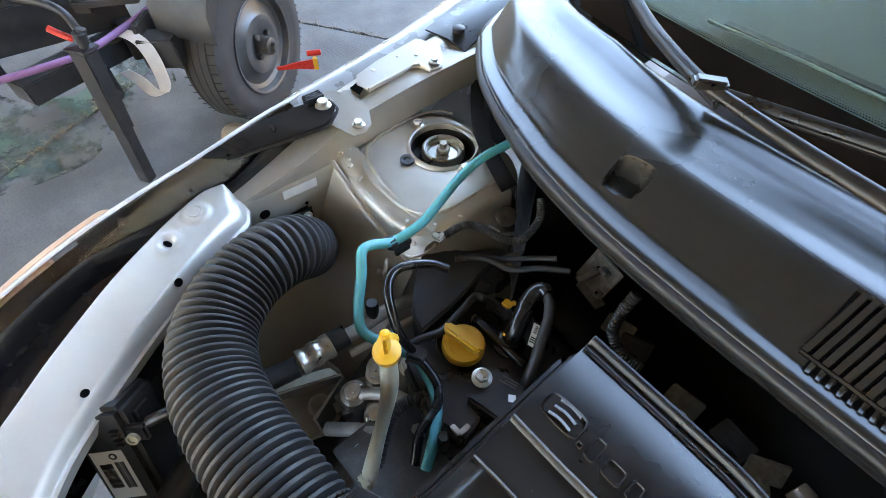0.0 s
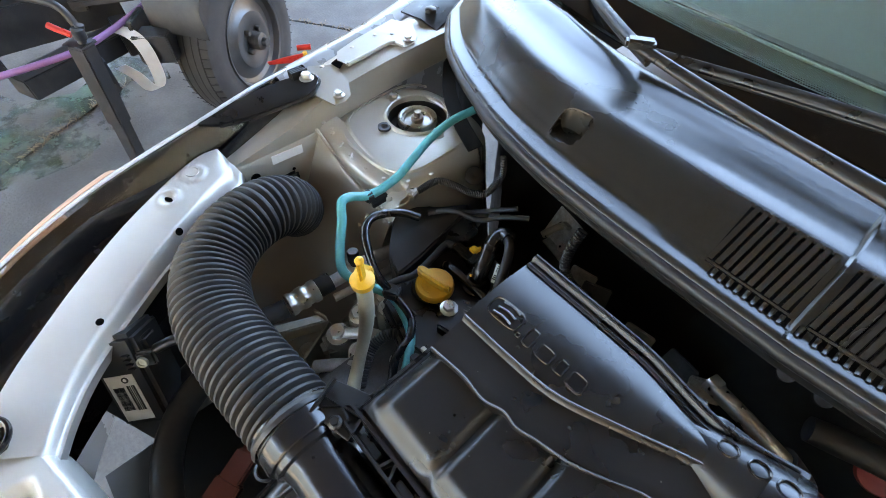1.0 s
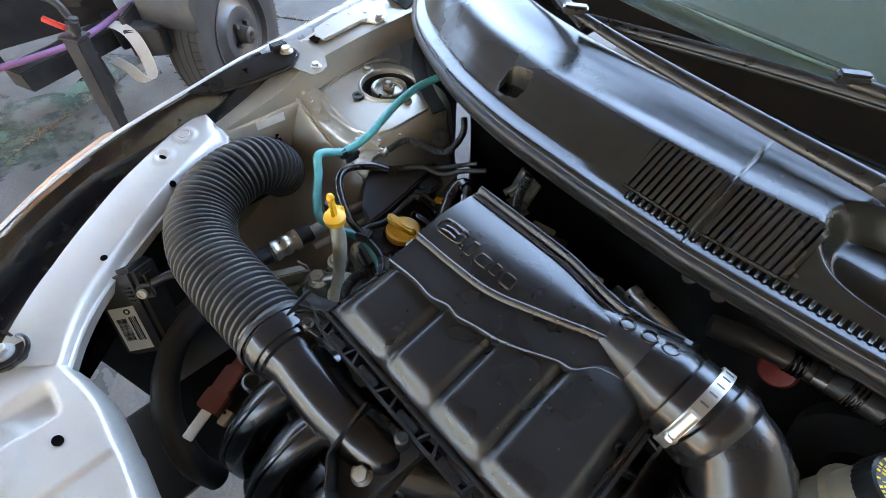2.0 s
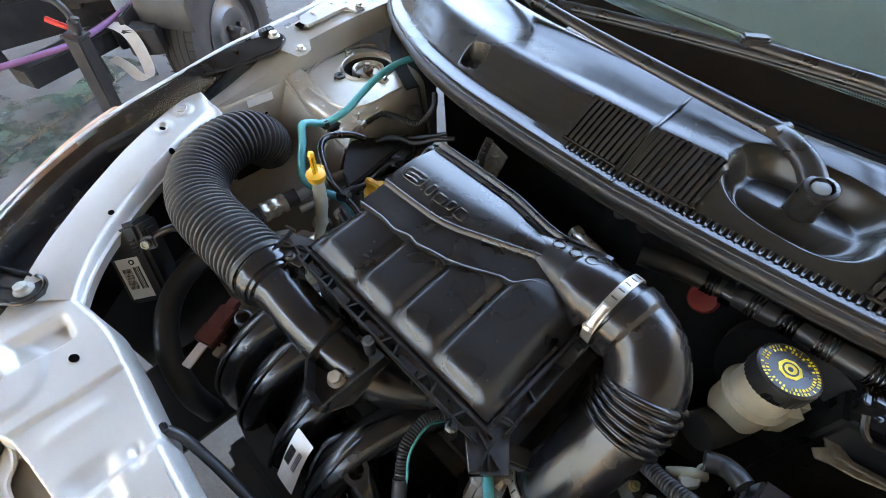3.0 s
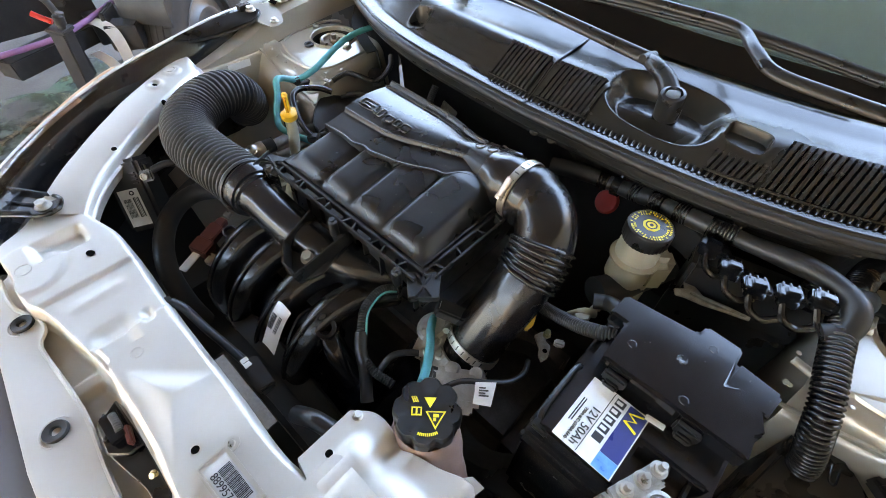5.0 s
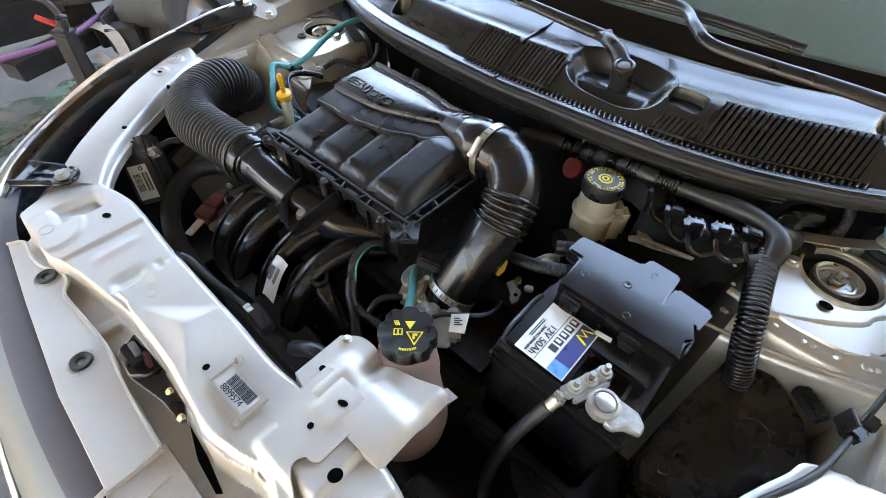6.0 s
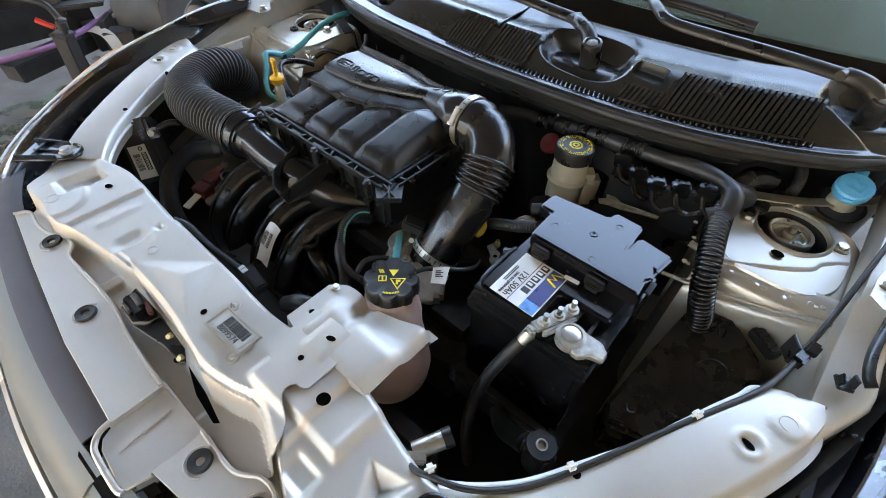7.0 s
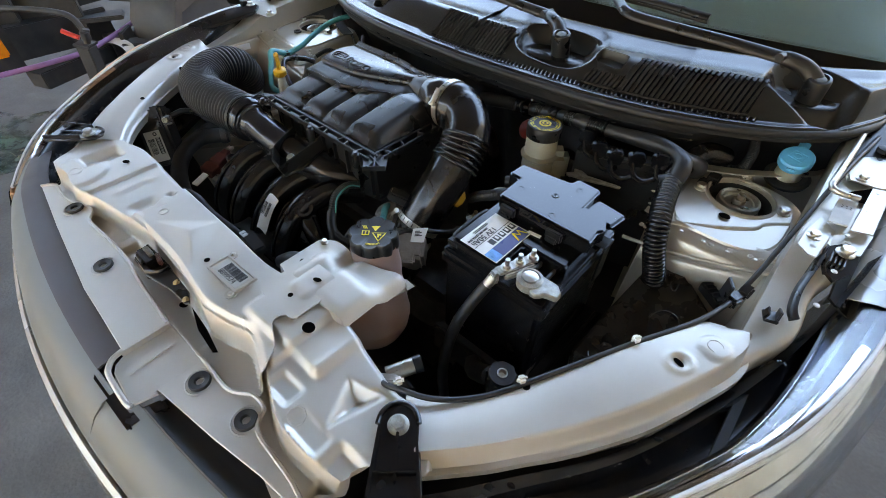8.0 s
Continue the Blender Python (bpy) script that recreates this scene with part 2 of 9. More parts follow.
def moved(bm, m):
    bmesh.ops.transform(bm, matrix=m, verts=bm.verts)
    return bm


def bevelled(bm, w, seg=2, angle=30):
    if w > 0:
        es = [e for e in bm.edges if len(e.link_faces) == 2 and e.calc_face_angle(0) > radians(angle)]
        bmesh.ops.bevel(bm, geom=es, offset=w, segments=seg, affect="EDGES", clamp_overlap=True)
    return bm


def box(c, s, w=0.0, m=None, seg=2):
    bm = bmesh.new()
    bmesh.ops.create_cube(bm, size=1, matrix=Matrix.Diagonal((*s, 1)))
    bevelled(bm, w, seg)
    return moved(bm, Matrix.Translation(c) @ (m if m else Matrix()))


def prism(outline, z0, z1, w=0.0, seg=2, m=None):
    """An upright slab of that outline."""
    bm = bmesh.new()
    vs = [bm.verts.new((x, y, z0)) for x, y in outline]
    f = bm.faces.new(vs)
    r = bmesh.ops.extrude_face_region(bm, geom=[f])
    bmesh.ops.translate(bm, vec=(0, 0, z1 - z0), verts=[v for v in r["geom"] if isinstance(v, bmesh.types.BMVert)])
    bmesh.ops.recalc_face_normals(bm, faces=bm.faces)
    bevelled(bm, w, seg)
    return moved(bm, m) if m else bm


def grid(rows, close_u=False, close_v=False):
    """A skin over rows of points."""
    bm = bmesh.new()
    vs = [[bm.verts.new(p) for p in row] for row in rows]
    n, k = len(vs), len(vs[0])
    for i in range(n if close_u else n - 1):
        for j in range(k if close_v else k - 1):
            bm.faces.new((vs[i][j], vs[(i + 1) % n][j], vs[(i + 1) % n][(j + 1) % k], vs[i][(j + 1) % k]))
    return bm


def thick(bm, t):
    """Gives a skin a thickness t, on the side away from its normals."""
    bmesh.ops.recalc_face_normals(bm, faces=bm.faces)
    bmesh.ops.solidify(bm, geom=bm.faces[:], thickness=t)
    return bm


def spline(pts, n=8):
    """A smooth line through points (centripetal enough for gentle bends)."""
    pts = [Vector(p) for p in pts]
    out = []
    for i in range(len(pts) - 1):
        p0 = pts[i - 1] if i else pts[0] * 2 - pts[1]
        p1, p2 = pts[i], pts[i + 1]
        p3 = pts[i + 2] if i + 2 < len(pts) else pts[-1] * 2 - pts[-2]
        for k in range(n):
            t = k / n
            out.append(0.5 * ((2 * p1) + (p2 - p0) * t + (2 * p0 - 5 * p1 + 4 * p2 - p3) * t * t + (3 * p1 - p0 - 3 * p2 + p3) * t ** 3))
    return out + [pts[-1]]


def evenly(line, step):
    """Points of a line at even steps."""
    out, left = [line[0]], step
    for a, b in zip(line, line[1:]):
        d = (b - a).length
        pos = 0.0
        while d - pos >= left:
            pos += left
            out.append(a.lerp(b, pos / d))
            left = step
        left -= d - pos
    return out


def frames(line):
    """Two cross directions at each point of a line, with no twist."""
    out = []
    t = (line[1] - line[0]).normalized()
    u = t.orthogonal().normalized()
    for i, p in enumerate(line):
        a, b = line[max(i - 1, 0)], line[min(i + 1, len(line) - 1)]
        t = (b - a).normalized()
        u = (u - t * u.dot(t)).normalized()
        out.append((p, u, t.cross(u)))
    return out


def tube(pts, r, seg=12, n=8, cap=True, smooth=True, flat=1.0):
    """A round bar along points; r is one radius or a function of 0 to 1."""
    line = spline(pts, n) if smooth else [Vector(p) for p in pts]
    rows = []
    fr = frames(line)
    for i, (p, u, v) in enumerate(fr):
        q = r(i / (len(fr) - 1)) if callable(r) else r
        rows.append([p + q * (math.cos(a) * u + flat * math.sin(a) * v) for a in (2 * math.pi * k / seg for k in range(seg))])
    bm = grid(rows, close_v=True)
    if cap:
        bm.verts.ensure_lookup_table()
        bm.faces.new(bm.verts[:seg])
        bm.faces.new(bm.verts[-seg:])
    return bm


def corrugated(pts, r, pitch, depth, seg=24, n=12):
    """A ribbed hose along points."""
    line = evenly(spline(pts, n), pitch / 6)
    rows = []
    for i, (p, u, v) in enumerate(frames(line)):
        q = r - depth * (0, 0.06, 0.4, 1, 0.4, 0.06)[i % 6]
        rows.append([p + q * (math.cos(a) * u + math.sin(a) * v) for a in (2 * math.pi * k / seg for k in range(seg))])
    bm = grid(rows, close_v=True)
    bm.verts.ensure_lookup_table()
    bm.faces.new(bm.verts[:seg])
    bm.faces.new(bm.verts[-seg:])
    return bm


def lathe(profile, at=(0, 0, 0), axis=(0, 0, 1), seg=32):
    """A turned body: radius and height along the axis."""
    rows = [[(max(r, 1e-5) * math.cos(a), max(r, 1e-5) * math.sin(a), h) for a in (2 * math.pi * k / seg for k in range(seg))] for r, h in profile]
    bm = grid(rows, close_v=True)
    q = Vector(axis).normalized().to_track_quat("Z", "Y").to_matrix().to_4x4()
    return moved(bm, Matrix.Translation(at) @ q)


def rod(a, b, r, seg=12, r2=None):
    a, b = Vector(a), Vector(b)
    h = (b - a).length
    r2 = r if r2 is None else r2
    return lathe([(0, 0), (r, 0), (r2, h), (0, h)], a, b - a, seg)


def hexagon(at, axis, r, h):
    return bevelled(lathe([(0, 0), (r, 0), (r, h), (0, h)], at, axis, 6), r * 0.08, 1, 50)


def bolt(at, axis=(0, 0, 1), r=0.008, name="bolt", label="zinc-plated hexagon bolt", parent=None, material=None):
    """A flange bolt: washer, hexagon head."""
    at, ax = Vector(at), Vector(axis).normalized()
    bm = merge(lathe([(0, 0), (r * 1.35, 0), (r * 1.35, r * 0.18), (r * 0.95, r * 0.4), (0, r * 0.4)], at, ax, 20),
               hexagon(at + ax * r * 0.35, ax, r * 0.95, r * 0.75))
    return part(name, bm, material or STEEL, parent, label)


def lerp_curve(pts, x):
    """The value at x on a smooth curve through (x, value) pairs."""
    xs = [p[0] for p in pts]
    if x <= xs[0]:
        return pts[0][1]
    if x >= xs[-1]:
        return pts[-1][1]
    for i in range(len(pts) - 1):
        if xs[i] <= x <= xs[i + 1]:
            t = (x - xs[i]) / (xs[i + 1] - xs[i])
            p0 = pts[i - 1][1] if i else 2 * pts[0][1] - pts[1][1]
            p1, p2 = pts[i][1], pts[i + 1][1]
            p3 = pts[i + 2][1] if i + 2 < len(pts) else 2 * pts[-1][1] - pts[-2][1]
            return 0.5 * (2 * p1 + (p2 - p0) * t + (2 * p0 - 5 * p1 + 4 * p2 - p3) * t * t + (3 * p1 - p0 - 3 * p2 + p3) * t ** 3)


def dome(x, y, cx, cy, rx, ry, edge=0.35):
    """1 inside a rounded patch, falling softly to 0 at its edge."""
    d = math.sqrt(((x - cx) / rx) ** 2 + ((y - cy) / ry) ** 2)
    return 0.0 if d >= 1 else 1.0 if d <= 1 - edge else 0.5 + 0.5 * math.cos(math.pi * (d - 1 + edge) / edge)


def pad(x, y, x0, x1, y0, y1, e=0.012):
    """1 inside a rectangle with soft edges."""
    def s(v):
        v = min(1.0, max(0.0, v))
        return v * v * (3 - 2 * v)
    return s((x - x0) / e) * s((x1 - x) / e) * s((y - y0) / e) * s((y1 - y) / e)


def writing(text, size, material, parent, at, turn, name="lettering", depth=0.0004, label=""):
    """Raised letters as one mesh."""
    cu = bpy.data.curves.new("t", "FONT")
    cu.body, cu.size, cu.extrude, cu.align_x, cu.align_y = text, size, depth, "CENTER", "CENTER"
    ob = new("t", cu)
    me = bpy.data.meshes.new_from_object(ob.evaluated_get(bpy.context.evaluated_depsgraph_get()))
    bpy.data.objects.remove(ob)
    bm = bmesh.new()
    bm.from_mesh(me)
    moved(bm, Matrix.Translation(at) @ turn)
    return part(name, bm, material, parent, label, smooth=False)


def bars(n, w, h, at, turn, seed, horizontal=False, fill=0.55):
    """Plain bars side by side (a bar code or lines of small print)."""
    rnd = random.Random(seed)
    bms = []
    for i in range(n):
        f = fill * rnd.uniform(0.5, 1.4)
        if horizontal:
            l = w * rnd.uniform(0.55, 1.0)
            bms.append(box(((l - w) / 2, h * (0.5 - (i + 0.5) / n), 0.0003), (l, h / n * fill, 0.0006)))
        else:
            bms.append(box((w * ((i + 0.5) / n - 0.5), 0, 0.0003), (w / n * f, h, 0.0006)))
    return moved(merge(*bms), Matrix.Translation(at) @ turn)

# ---- surroundings ----
ground = part("ground", moved(grid([[(-60 + 120 * i / 4, -60 + 120 * j / 4, 0) for j in range(5)] for i in range(5)]), Matrix()), CONCRETE)
tagged(ground, "stained grey concrete workshop floor", "floor", kind="structure")


# ---- car body ----
LIP = [(0, -0.069), (0.15, -0.062), (0.28, -0.050), (0.39, -0.026), (0.485, 0.012), (0.56, 0.056), (0.635, 0.125), (0.67, 0.20), (0.69, 0.30)]


def lip_y(x):
    return lerp_curve(LIP, min(abs(x), 0.69))


car = thing("car_body", "silver painted car body with its bonnet taken off", "car")


def both(bm, s):
    """Shapes are written for the battery side; s = -1 mirrors them."""
    return moved(bm, Matrix.Diagonal((s, 1, 1, 1)))


INNER = [(-0.47, -0.635), (-0.435, -0.605), (-0.41, -0.594), (-0.34, -0.580), (-0.17, -0.586), (0.0, -0.588), (0.10, -0.590), (0.2, -0.575), (0.26, -0.578), (0.31, -0.588), (0.375, -0.600), (0.41, -0.597), (0.435, -0.608), (0.47, -0.640)]


def inner_y(x):
    return lerp_curve(INNER, x)


def facet(x, y, tri, w):
    """1 inside a triangle, falling straight to 0 towards its sides."""
    cx, cy = sum(p[0] for p in tri) / 3, sum(p[1] for p in tri) / 3
    d = 1.0
    for k in range(3):
        (ax, ay), (bx, by) = tri[k], tri[(k + 1) % 3]
        nx, ny = ay - by, bx - ax
        l = math.hypot(nx, ny)
        e = ((x - ax) * nx + (y - ay) * ny) / l
        if (cx - ax) * nx + (cy - ay) * ny < 0:
            e = -e
        d = min(d, e / w)
    d = max(0.0, d)
    return d * d * (3 - 2 * d)


def cross_z(x, y):
    """Height of the stamped crossmember."""
    hf = lerp_curve([(-0.47, -0.716), (-0.41, -0.722), (-0.355, -0.718), (-0.325, -0.722), (-0.295, -0.720), (-0.272, -0.710), (-0.24, -0.703), (-0.16, -0.691), (-0.10, -0.684), (0.0, -0.684), (0.10, -0.694), (0.15, -0.686), (0.19, -0.676), (0.243, -0.694), (0.272, -0.708), (0.306, -0.721), (0.35, -0.722), (0.39, -0.716), (0.47, -0.70)], x)
    z = 0.776 + 0.040 * pad(x, y, -1, 1, hf, 1, 0.0115)
    z -= 0.007 * pad(x, y, -0.150, 0.128, -0.745, hf + 0.002, 0.012)
    z += 0.008 * pad(x, y, -0.165, 0.25, hf + 0.014, 1, 0.008)
    # right end: raised end block, long pocket, stepped valley
    z += 0.0035 * dome(x, y, -0.352, -0.690, 0.056, 0.050, 0.22)
    z -= 0.014 * pad(x, y, -0.403, -0.350, -0.684, -0.606, 0.013)
    z -= 0.0045 * pad(x, y, -0.281, -0.165, -0.74, 1, 0.006)
    z -= 0.006 * pad(x, y, -0.200, -0.10, -0.680, -0.622, 0.020)
    z += 0.0025 * pad(x, y, -0.262, -0.230, -0.68, -0.60, 0.02)
    z -= 0.005 * pad(x, y, -0.186, -0.148, -0.618, -0.600, 0.008)
    # battery end: raised block with a ridge, a square dip, a faceted pocket and a front lip
    z += 0.009 * pad(x, y, 0.150, 0.303, -0.656, 1, 0.013)
    z += 0.004 * math.exp(-((x - 0.296 - 0.1 * (y + 0.61)) / 0.007) ** 2) * pad(x, y, 0.2, 0.4, -0.657, 1, 0.01)
    z -= 0.006 * pad(x, y, 0.254, 0.303, -0.700, -0.664, 0.011)
    z -= 0.019 * facet(x, y, ((0.318, -0.622), (0.379, -0.606), (0.353, -0.692)), 0.024)
    z -= 0.004 * pad(x, y, 0.310, 0.372, -0.712, -0.678, 0.010)
    z -= 0.010 * pad(x, y, 0.372, 0.46, -0.74, -0.672, 0.012)
    return z


NEAR_END = [(-0.80, 0.36), (-0.725, 0.384), (-0.706, 0.402), (-0.681, 0.412), (-0.66, 0.43), (-0.64, 0.47), (-0.5, 0.47)]
FAR_END = [(-0.80, 0.36), (-0.745, 0.395), (-0.72, 0.415), (-0.70, 0.430), (-0.67, 0.445), (-0.64, 0.47), (-0.5, 0.47)]
rows = []
for i in range(360):
    x = -0.465 + 0.93 * i / 359
    yi = inner_y(x)
    row = [(x, yi + 0.004, cross_z(x, yi) - 0.045), (x, yi + 0.003, cross_z(x, yi) - 0.010), (x, yi, cross_z(x, yi) - 0.002)]
    for j in range(1, 78):
        y = yi - 0.004 - 0.158 * (j - 1) / 76
        row.append((x, y, cross_z(x, y)))
    rows.append([(min(max(px, -lerp_curve(FAR_END, py)), lerp_curve(NEAR_END, py)), py, pz) for px, py, pz in row])
bm = grid(rows)
bmesh.ops.delete(bm, geom=[f for f in bm.faces if f.calc_area() < 8e-7], context="FACES")
cross = part("front_crossmember", merge(moved(bm.copy(), Matrix.Translation((0, 0, -0.0015))), bm), SILVER, car, "stamped silver upper radiator support", sharp=50)
for x, y in ((0.317, -0.693), (-0.352, -0.694)):
    ring = [Vector((x + 0.0105 * math.cos(a), y + 0.0105 * math.sin(a), cross_z(x + 0.0105 * math.cos(a), y + 0.0105 * math.sin(a)) + 0.0003)) for a in [math.pi / 4 * k for k in range(9)]]
    part("stamped_octagon", tube(ring, 0.0007, 6, 1, smooth=False), SILVER, cross)


def hole(at, r, parent, flat=1.0, name="hole", turn=0.0, axis=(0, 0, 1)):
    """A punched hole as a flat black disc: the shade inside it is put into the colour."""
    bm = lathe([(0, 0.0002), (r * 0.9, 0.0002), (r, 0.0004), (r * 1.03, 0.0001)], (0, 0, 0), (0, 0, 1), 20)
    m = Matrix.Translation(at) @ Vector(axis).to_track_quat("Z", "Y").to_matrix().to_4x4() @ pose(0, 0, 0, 0, 0, turn) @ Matrix.Diagonal((1, flat, 1, 1))
    return part(name, moved(bm, m), VOID, parent)


for x, y, r, f, a in ((-0.323, -0.620, 0.007, 0.7, 20), (0.243, -0.619, 0.0080, 0.85, -35), (0.03, -0.70, 0.007, 0.7, 20)):
    n = Vector((cross_z(x - 0.004, y) - cross_z(x + 0.004, y), cross_z(x, y - 0.004) - cross_z(x, y + 0.004), 0.008)).normalized()
    hole(Vector((x, y, cross_z(x, y))) + n * 0.0012, r, cross, f, turn=a, axis=n)

# front flange plates, with rubber plugs
P1 = [(-0.412, -0.749), (-0.398, -0.730), (-0.36, -0.732), (-0.328, -0.729), (-0.306, -0.719), (-0.285, -0.712), (-0.264, -0.714), (-0.250, -0.723), (-0.227, -0.725), (-0.12, -0.719), (-0.033, -0.726), (0.060, -0.731), (0.060, -0.791), (-0.02, -0.788), (-0.09, -0.786), (-0.27, -0.767)]
P2 = [(0.148, -0.726), (0.205, -0.727), (0.225, -0.720), (0.237, -0.711), (0.252, -0.708), (0.267, -0.711), (0.275, -0.724), (0.288, -0.731), (0.311, -0.733), (0.356, -0.735), (0.395, -0.742), (0.398, -0.748), (0.363, -0.751), (0.326, -0.755), (0.256, -0.768), (0.148, -0.784)]
for o in (P1, P2):
    fl = part("front_flange", prism(o, 0.782, 0.7855, 0.001, 1), SILVER, car, "flat silver front flange plate")
    edge = [(x, y, 0.7865) for x, y in (o[:12] if o is P1 else o[:11])]
    part("flange_rim", tube(edge, 0.0028, 6, 4), SILVER, fl)
pocket = part("latch_pocket", prism([(0.060, -0.729), (0.148, -0.725), (0.148, -0.784), (0.140, -0.812), (0.128, -0.815), (0.078, -0.812), (0.066, -0.806), (0.060, -0.795)], 0.7725, 0.776, 0.001, 1), SILVER, car, "shallow silver pocket between the flange plates")
for c, d in (((0.104, -0.7265, 0.779), (0.090, 0.003, 0.012)), ((0.1475, -0.757, 0.779), (0.002, 0.058, 0.011)), ((0.0605, -0.762, 0.779), (0.002, 0.064, 0.012))):
    part("pocket_wall", box(c, d), SILVER, pocket)
part("pocket_rim", tube([(0.059, -0.790, 0.784), (0.061, -0.803, 0.783), (0.068, -0.812, 0.781), (0.082, -0.817, 0.780), (0.130, -0.818, 0.778), (0.141, -0.815, 0.777)], 0.0036, 8, 4), SILVER, pocket)
part("pressed_bead", tube([(0.092, -0.738, 0.7775), (0.094, -0.775, 0.7775), (0.096, -0.800, 0.777)], 0.0016, 6, 4), SILVER, pocket)
part("pocket_surround", merge(prism([(0.040, -0.795), (0.060, -0.792), (0.066, -0.812), (0.080, -0.820), (0.140, -0.818), (0.150, -0.786), (0.170, -0.786), (0.160, -0.832), (0.06, -0.836), (0.036, -0.822)], 0.758, 0.770, 0.003, 2)), GLOSSY, car, "black plastic recess round the pocket")


def plug(at, parent):
    bm = lathe([(0.0, -0.001), (0.0045, -0.001), (0.006, 0.0035), (0.0125, 0.0045), (0.0135, 0.002), (0.0135, 0.0)], at, (0, 0, 1), 24)
    return part("rubber_plug", bm, RUBBER, parent, "round black rubber plug")


for x, y in ((-0.297, -0.730), (-0.116, -0.749), (0.177, -0.744), (0.263, -0.732)):
    plug((x, y, 0.7855), car)
    part("pressed_ring", tube([(x + 0.0175 * math.cos(a), y + 0.0175 * math.sin(a), 0.7857) for a in [2.0 + 0.25 * k for k in range(16)]], 0.0012, 6, 2), SILVER, car)

# cover plate over the latch, with the bar-code tag
PF = [(-0.160, -0.664), (-0.13, -0.667), (-0.10, -0.674), (-0.05, -0.678), (0.0, -0.680), (0.07, -0.682), (0.105, -0.690), (0.128, -0.706), (0.150, -0.716), (0.180, -0.722), (0.225, -0.722), (0.240, -0.719)]
rows = []
for i in range(141):
    u = i / 140
    row = []
    for k in range(51):
        v = k / 50
        xr = lerp_curve([(0, 0.232), (0.08, 0.244), (0.28, 0.244), (0.42, 0.232), (0.52, 0.210), (0.60, 0.205), (0.7, 0.215), (1, 0.222)], v)
        xl = lerp_curve([(0, -0.118), (0.08, -0.130), (1, -0.124)], v)
        x = xl + (xr - xl) * u
        y = lerp_curve(PF, x) + (inner_y(x) - 0.004 - lerp_curve(PF, x)) * v
        xf = max(x, -0.088)
        z = max(cross_z(xf, y), cross_z(xf, y + 0.007)) + 0.0054
        z += 0.008 * facet(x, y, ((-0.110, -0.664), (-0.025, -0.585), (0.045, -0.672)), 0.034)
        row.append((x, y, z))
    rows.append(row)
plate = part("cover_plate", thick(grid(rows), 0.0018), SILVER, car, "stamped silver cover plate over the latch", sharp=32)
hole((0.039, -0.646, cross_z(0.039, -0.646) + 0.0062), 0.0042, plate)
part("stamped_ring", tube([(-0.112 + 0.007 * math.cos(a), -0.640 + 0.007 * math.sin(a), cross_z(-0.088, -0.640) + 0.0058) for a in [math.pi / 4 * k for k in range(9)]], 0.0007, 6, 1, smooth=False), SILVER, plate)

tag = thing("serial_tag", "white bar-code tag in a small riveted frame", "label", (0.095, -0.637, 0.836))
_m = Matrix.Translation((0.095, -0.637, 0.8350)) @ pose(0, 0, 0, 0, 0, 2)
part("frame", moved(merge(box((0, 0, 0.0008), (0.072, 0.034, 0.0016), 0.0006), lathe([(0, 0), (0.008, 0), (0.008, 0.0016), (0.003, 0.0016)], (0.031, -0.021, 0), (0, 0, 1), 16), lathe([(0, 0), (0.008, 0), (0.008, 0.0016), (0.003, 0.0016)], (-0.031, 0.021, 0), (0, 0, 1), 16)), _m), BAYPAINT, tag)
part("paper", moved(box((0, 0, 0.0019), (0.056, 0.025, 0.0006)), _m), TAGPAPER, tag)
for _c, _d in (((0, 0.0155, 0.0022), (0.070, 0.003, 0.0024)), ((0, -0.0155, 0.0022), (0.070, 0.003, 0.0024)), ((0.0335, 0, 0.0022), (0.003, 0.028, 0.0024)), ((-0.0335, 0, 0.0022), (0.003, 0.028, 0.0024))):
    part("frame_edge", moved(box(_c, _d, 0.0006), _m), BAYPAINT, tag)
part("bar_code", moved(bars(24, 0.042, 0.013, (0.003, 0.004, 0.0022), Matrix(), 3), _m), INK, tag)
writing("8899574", 0.0105, INK, tag, (0, 0, 0), _m @ Matrix.Translation((0.0, -0.0075, 0.0024)), "number")
for p in ((0.031, -0.021), (-0.031, 0.021)):
    part("rivet", lathe([(0.004, 0), (0.003, 0.002), (0, 0.0024)], _m @ Vector((*p, 0.0016)), (0, 0, 1), 14), STEEL, tag)


# headlamp beams, strut towers, aprons, rails, wings: one of each on each side
B_LIP = [(0.385, -0.590, 0.804), (0.418, -0.566, 0.807), (0.452, -0.532, 0.811), (0.486, -0.482, 0.817), (0.520, -0.428, 0.822), (0.546, -0.378, 0.827), (0.568, -0.334, 0.830), (0.583, -0.306, 0.832), (0.592, -0.285, 0.832), (0.612, -0.274, 0.834)]
B_CREST = [(0.395, -0.600, 0.816), (0.440, -0.566, 0.824), (0.476, -0.520, 0.832), (0.512, -0.462, 0.841), (0.542, -0.408, 0.849), (0.570, -0.360, 0.853), (0.590, -0.326, 0.854), (0.604, -0.302, 0.853), (0.616, -0.288, 0.851), (0.630, -0.281, 0.848)]
B_OUT = [(0.440, -0.668, 0.800), (0.458, -0.646, 0.803), (0.505, -0.597, 0.809), (0.532, -0.564, 0.812), (0.560, -0.530, 0.815), (0.590, -0.487, 0.819), (0.615, -0.446, 0.824), (0.641, -0.390, 0.830), (0.661, -0.340, 0.834), (0.666, -0.308, 0.837), (0.655, -0.286, 0.840)]


def resampled(pts, n):
    line = spline(pts, 12)
    total = sum((q - p).length for p, q in zip(line, line[1:]))
    return (evenly(line, total / n * 0.9999) + [line[-1]])[:n + 1]


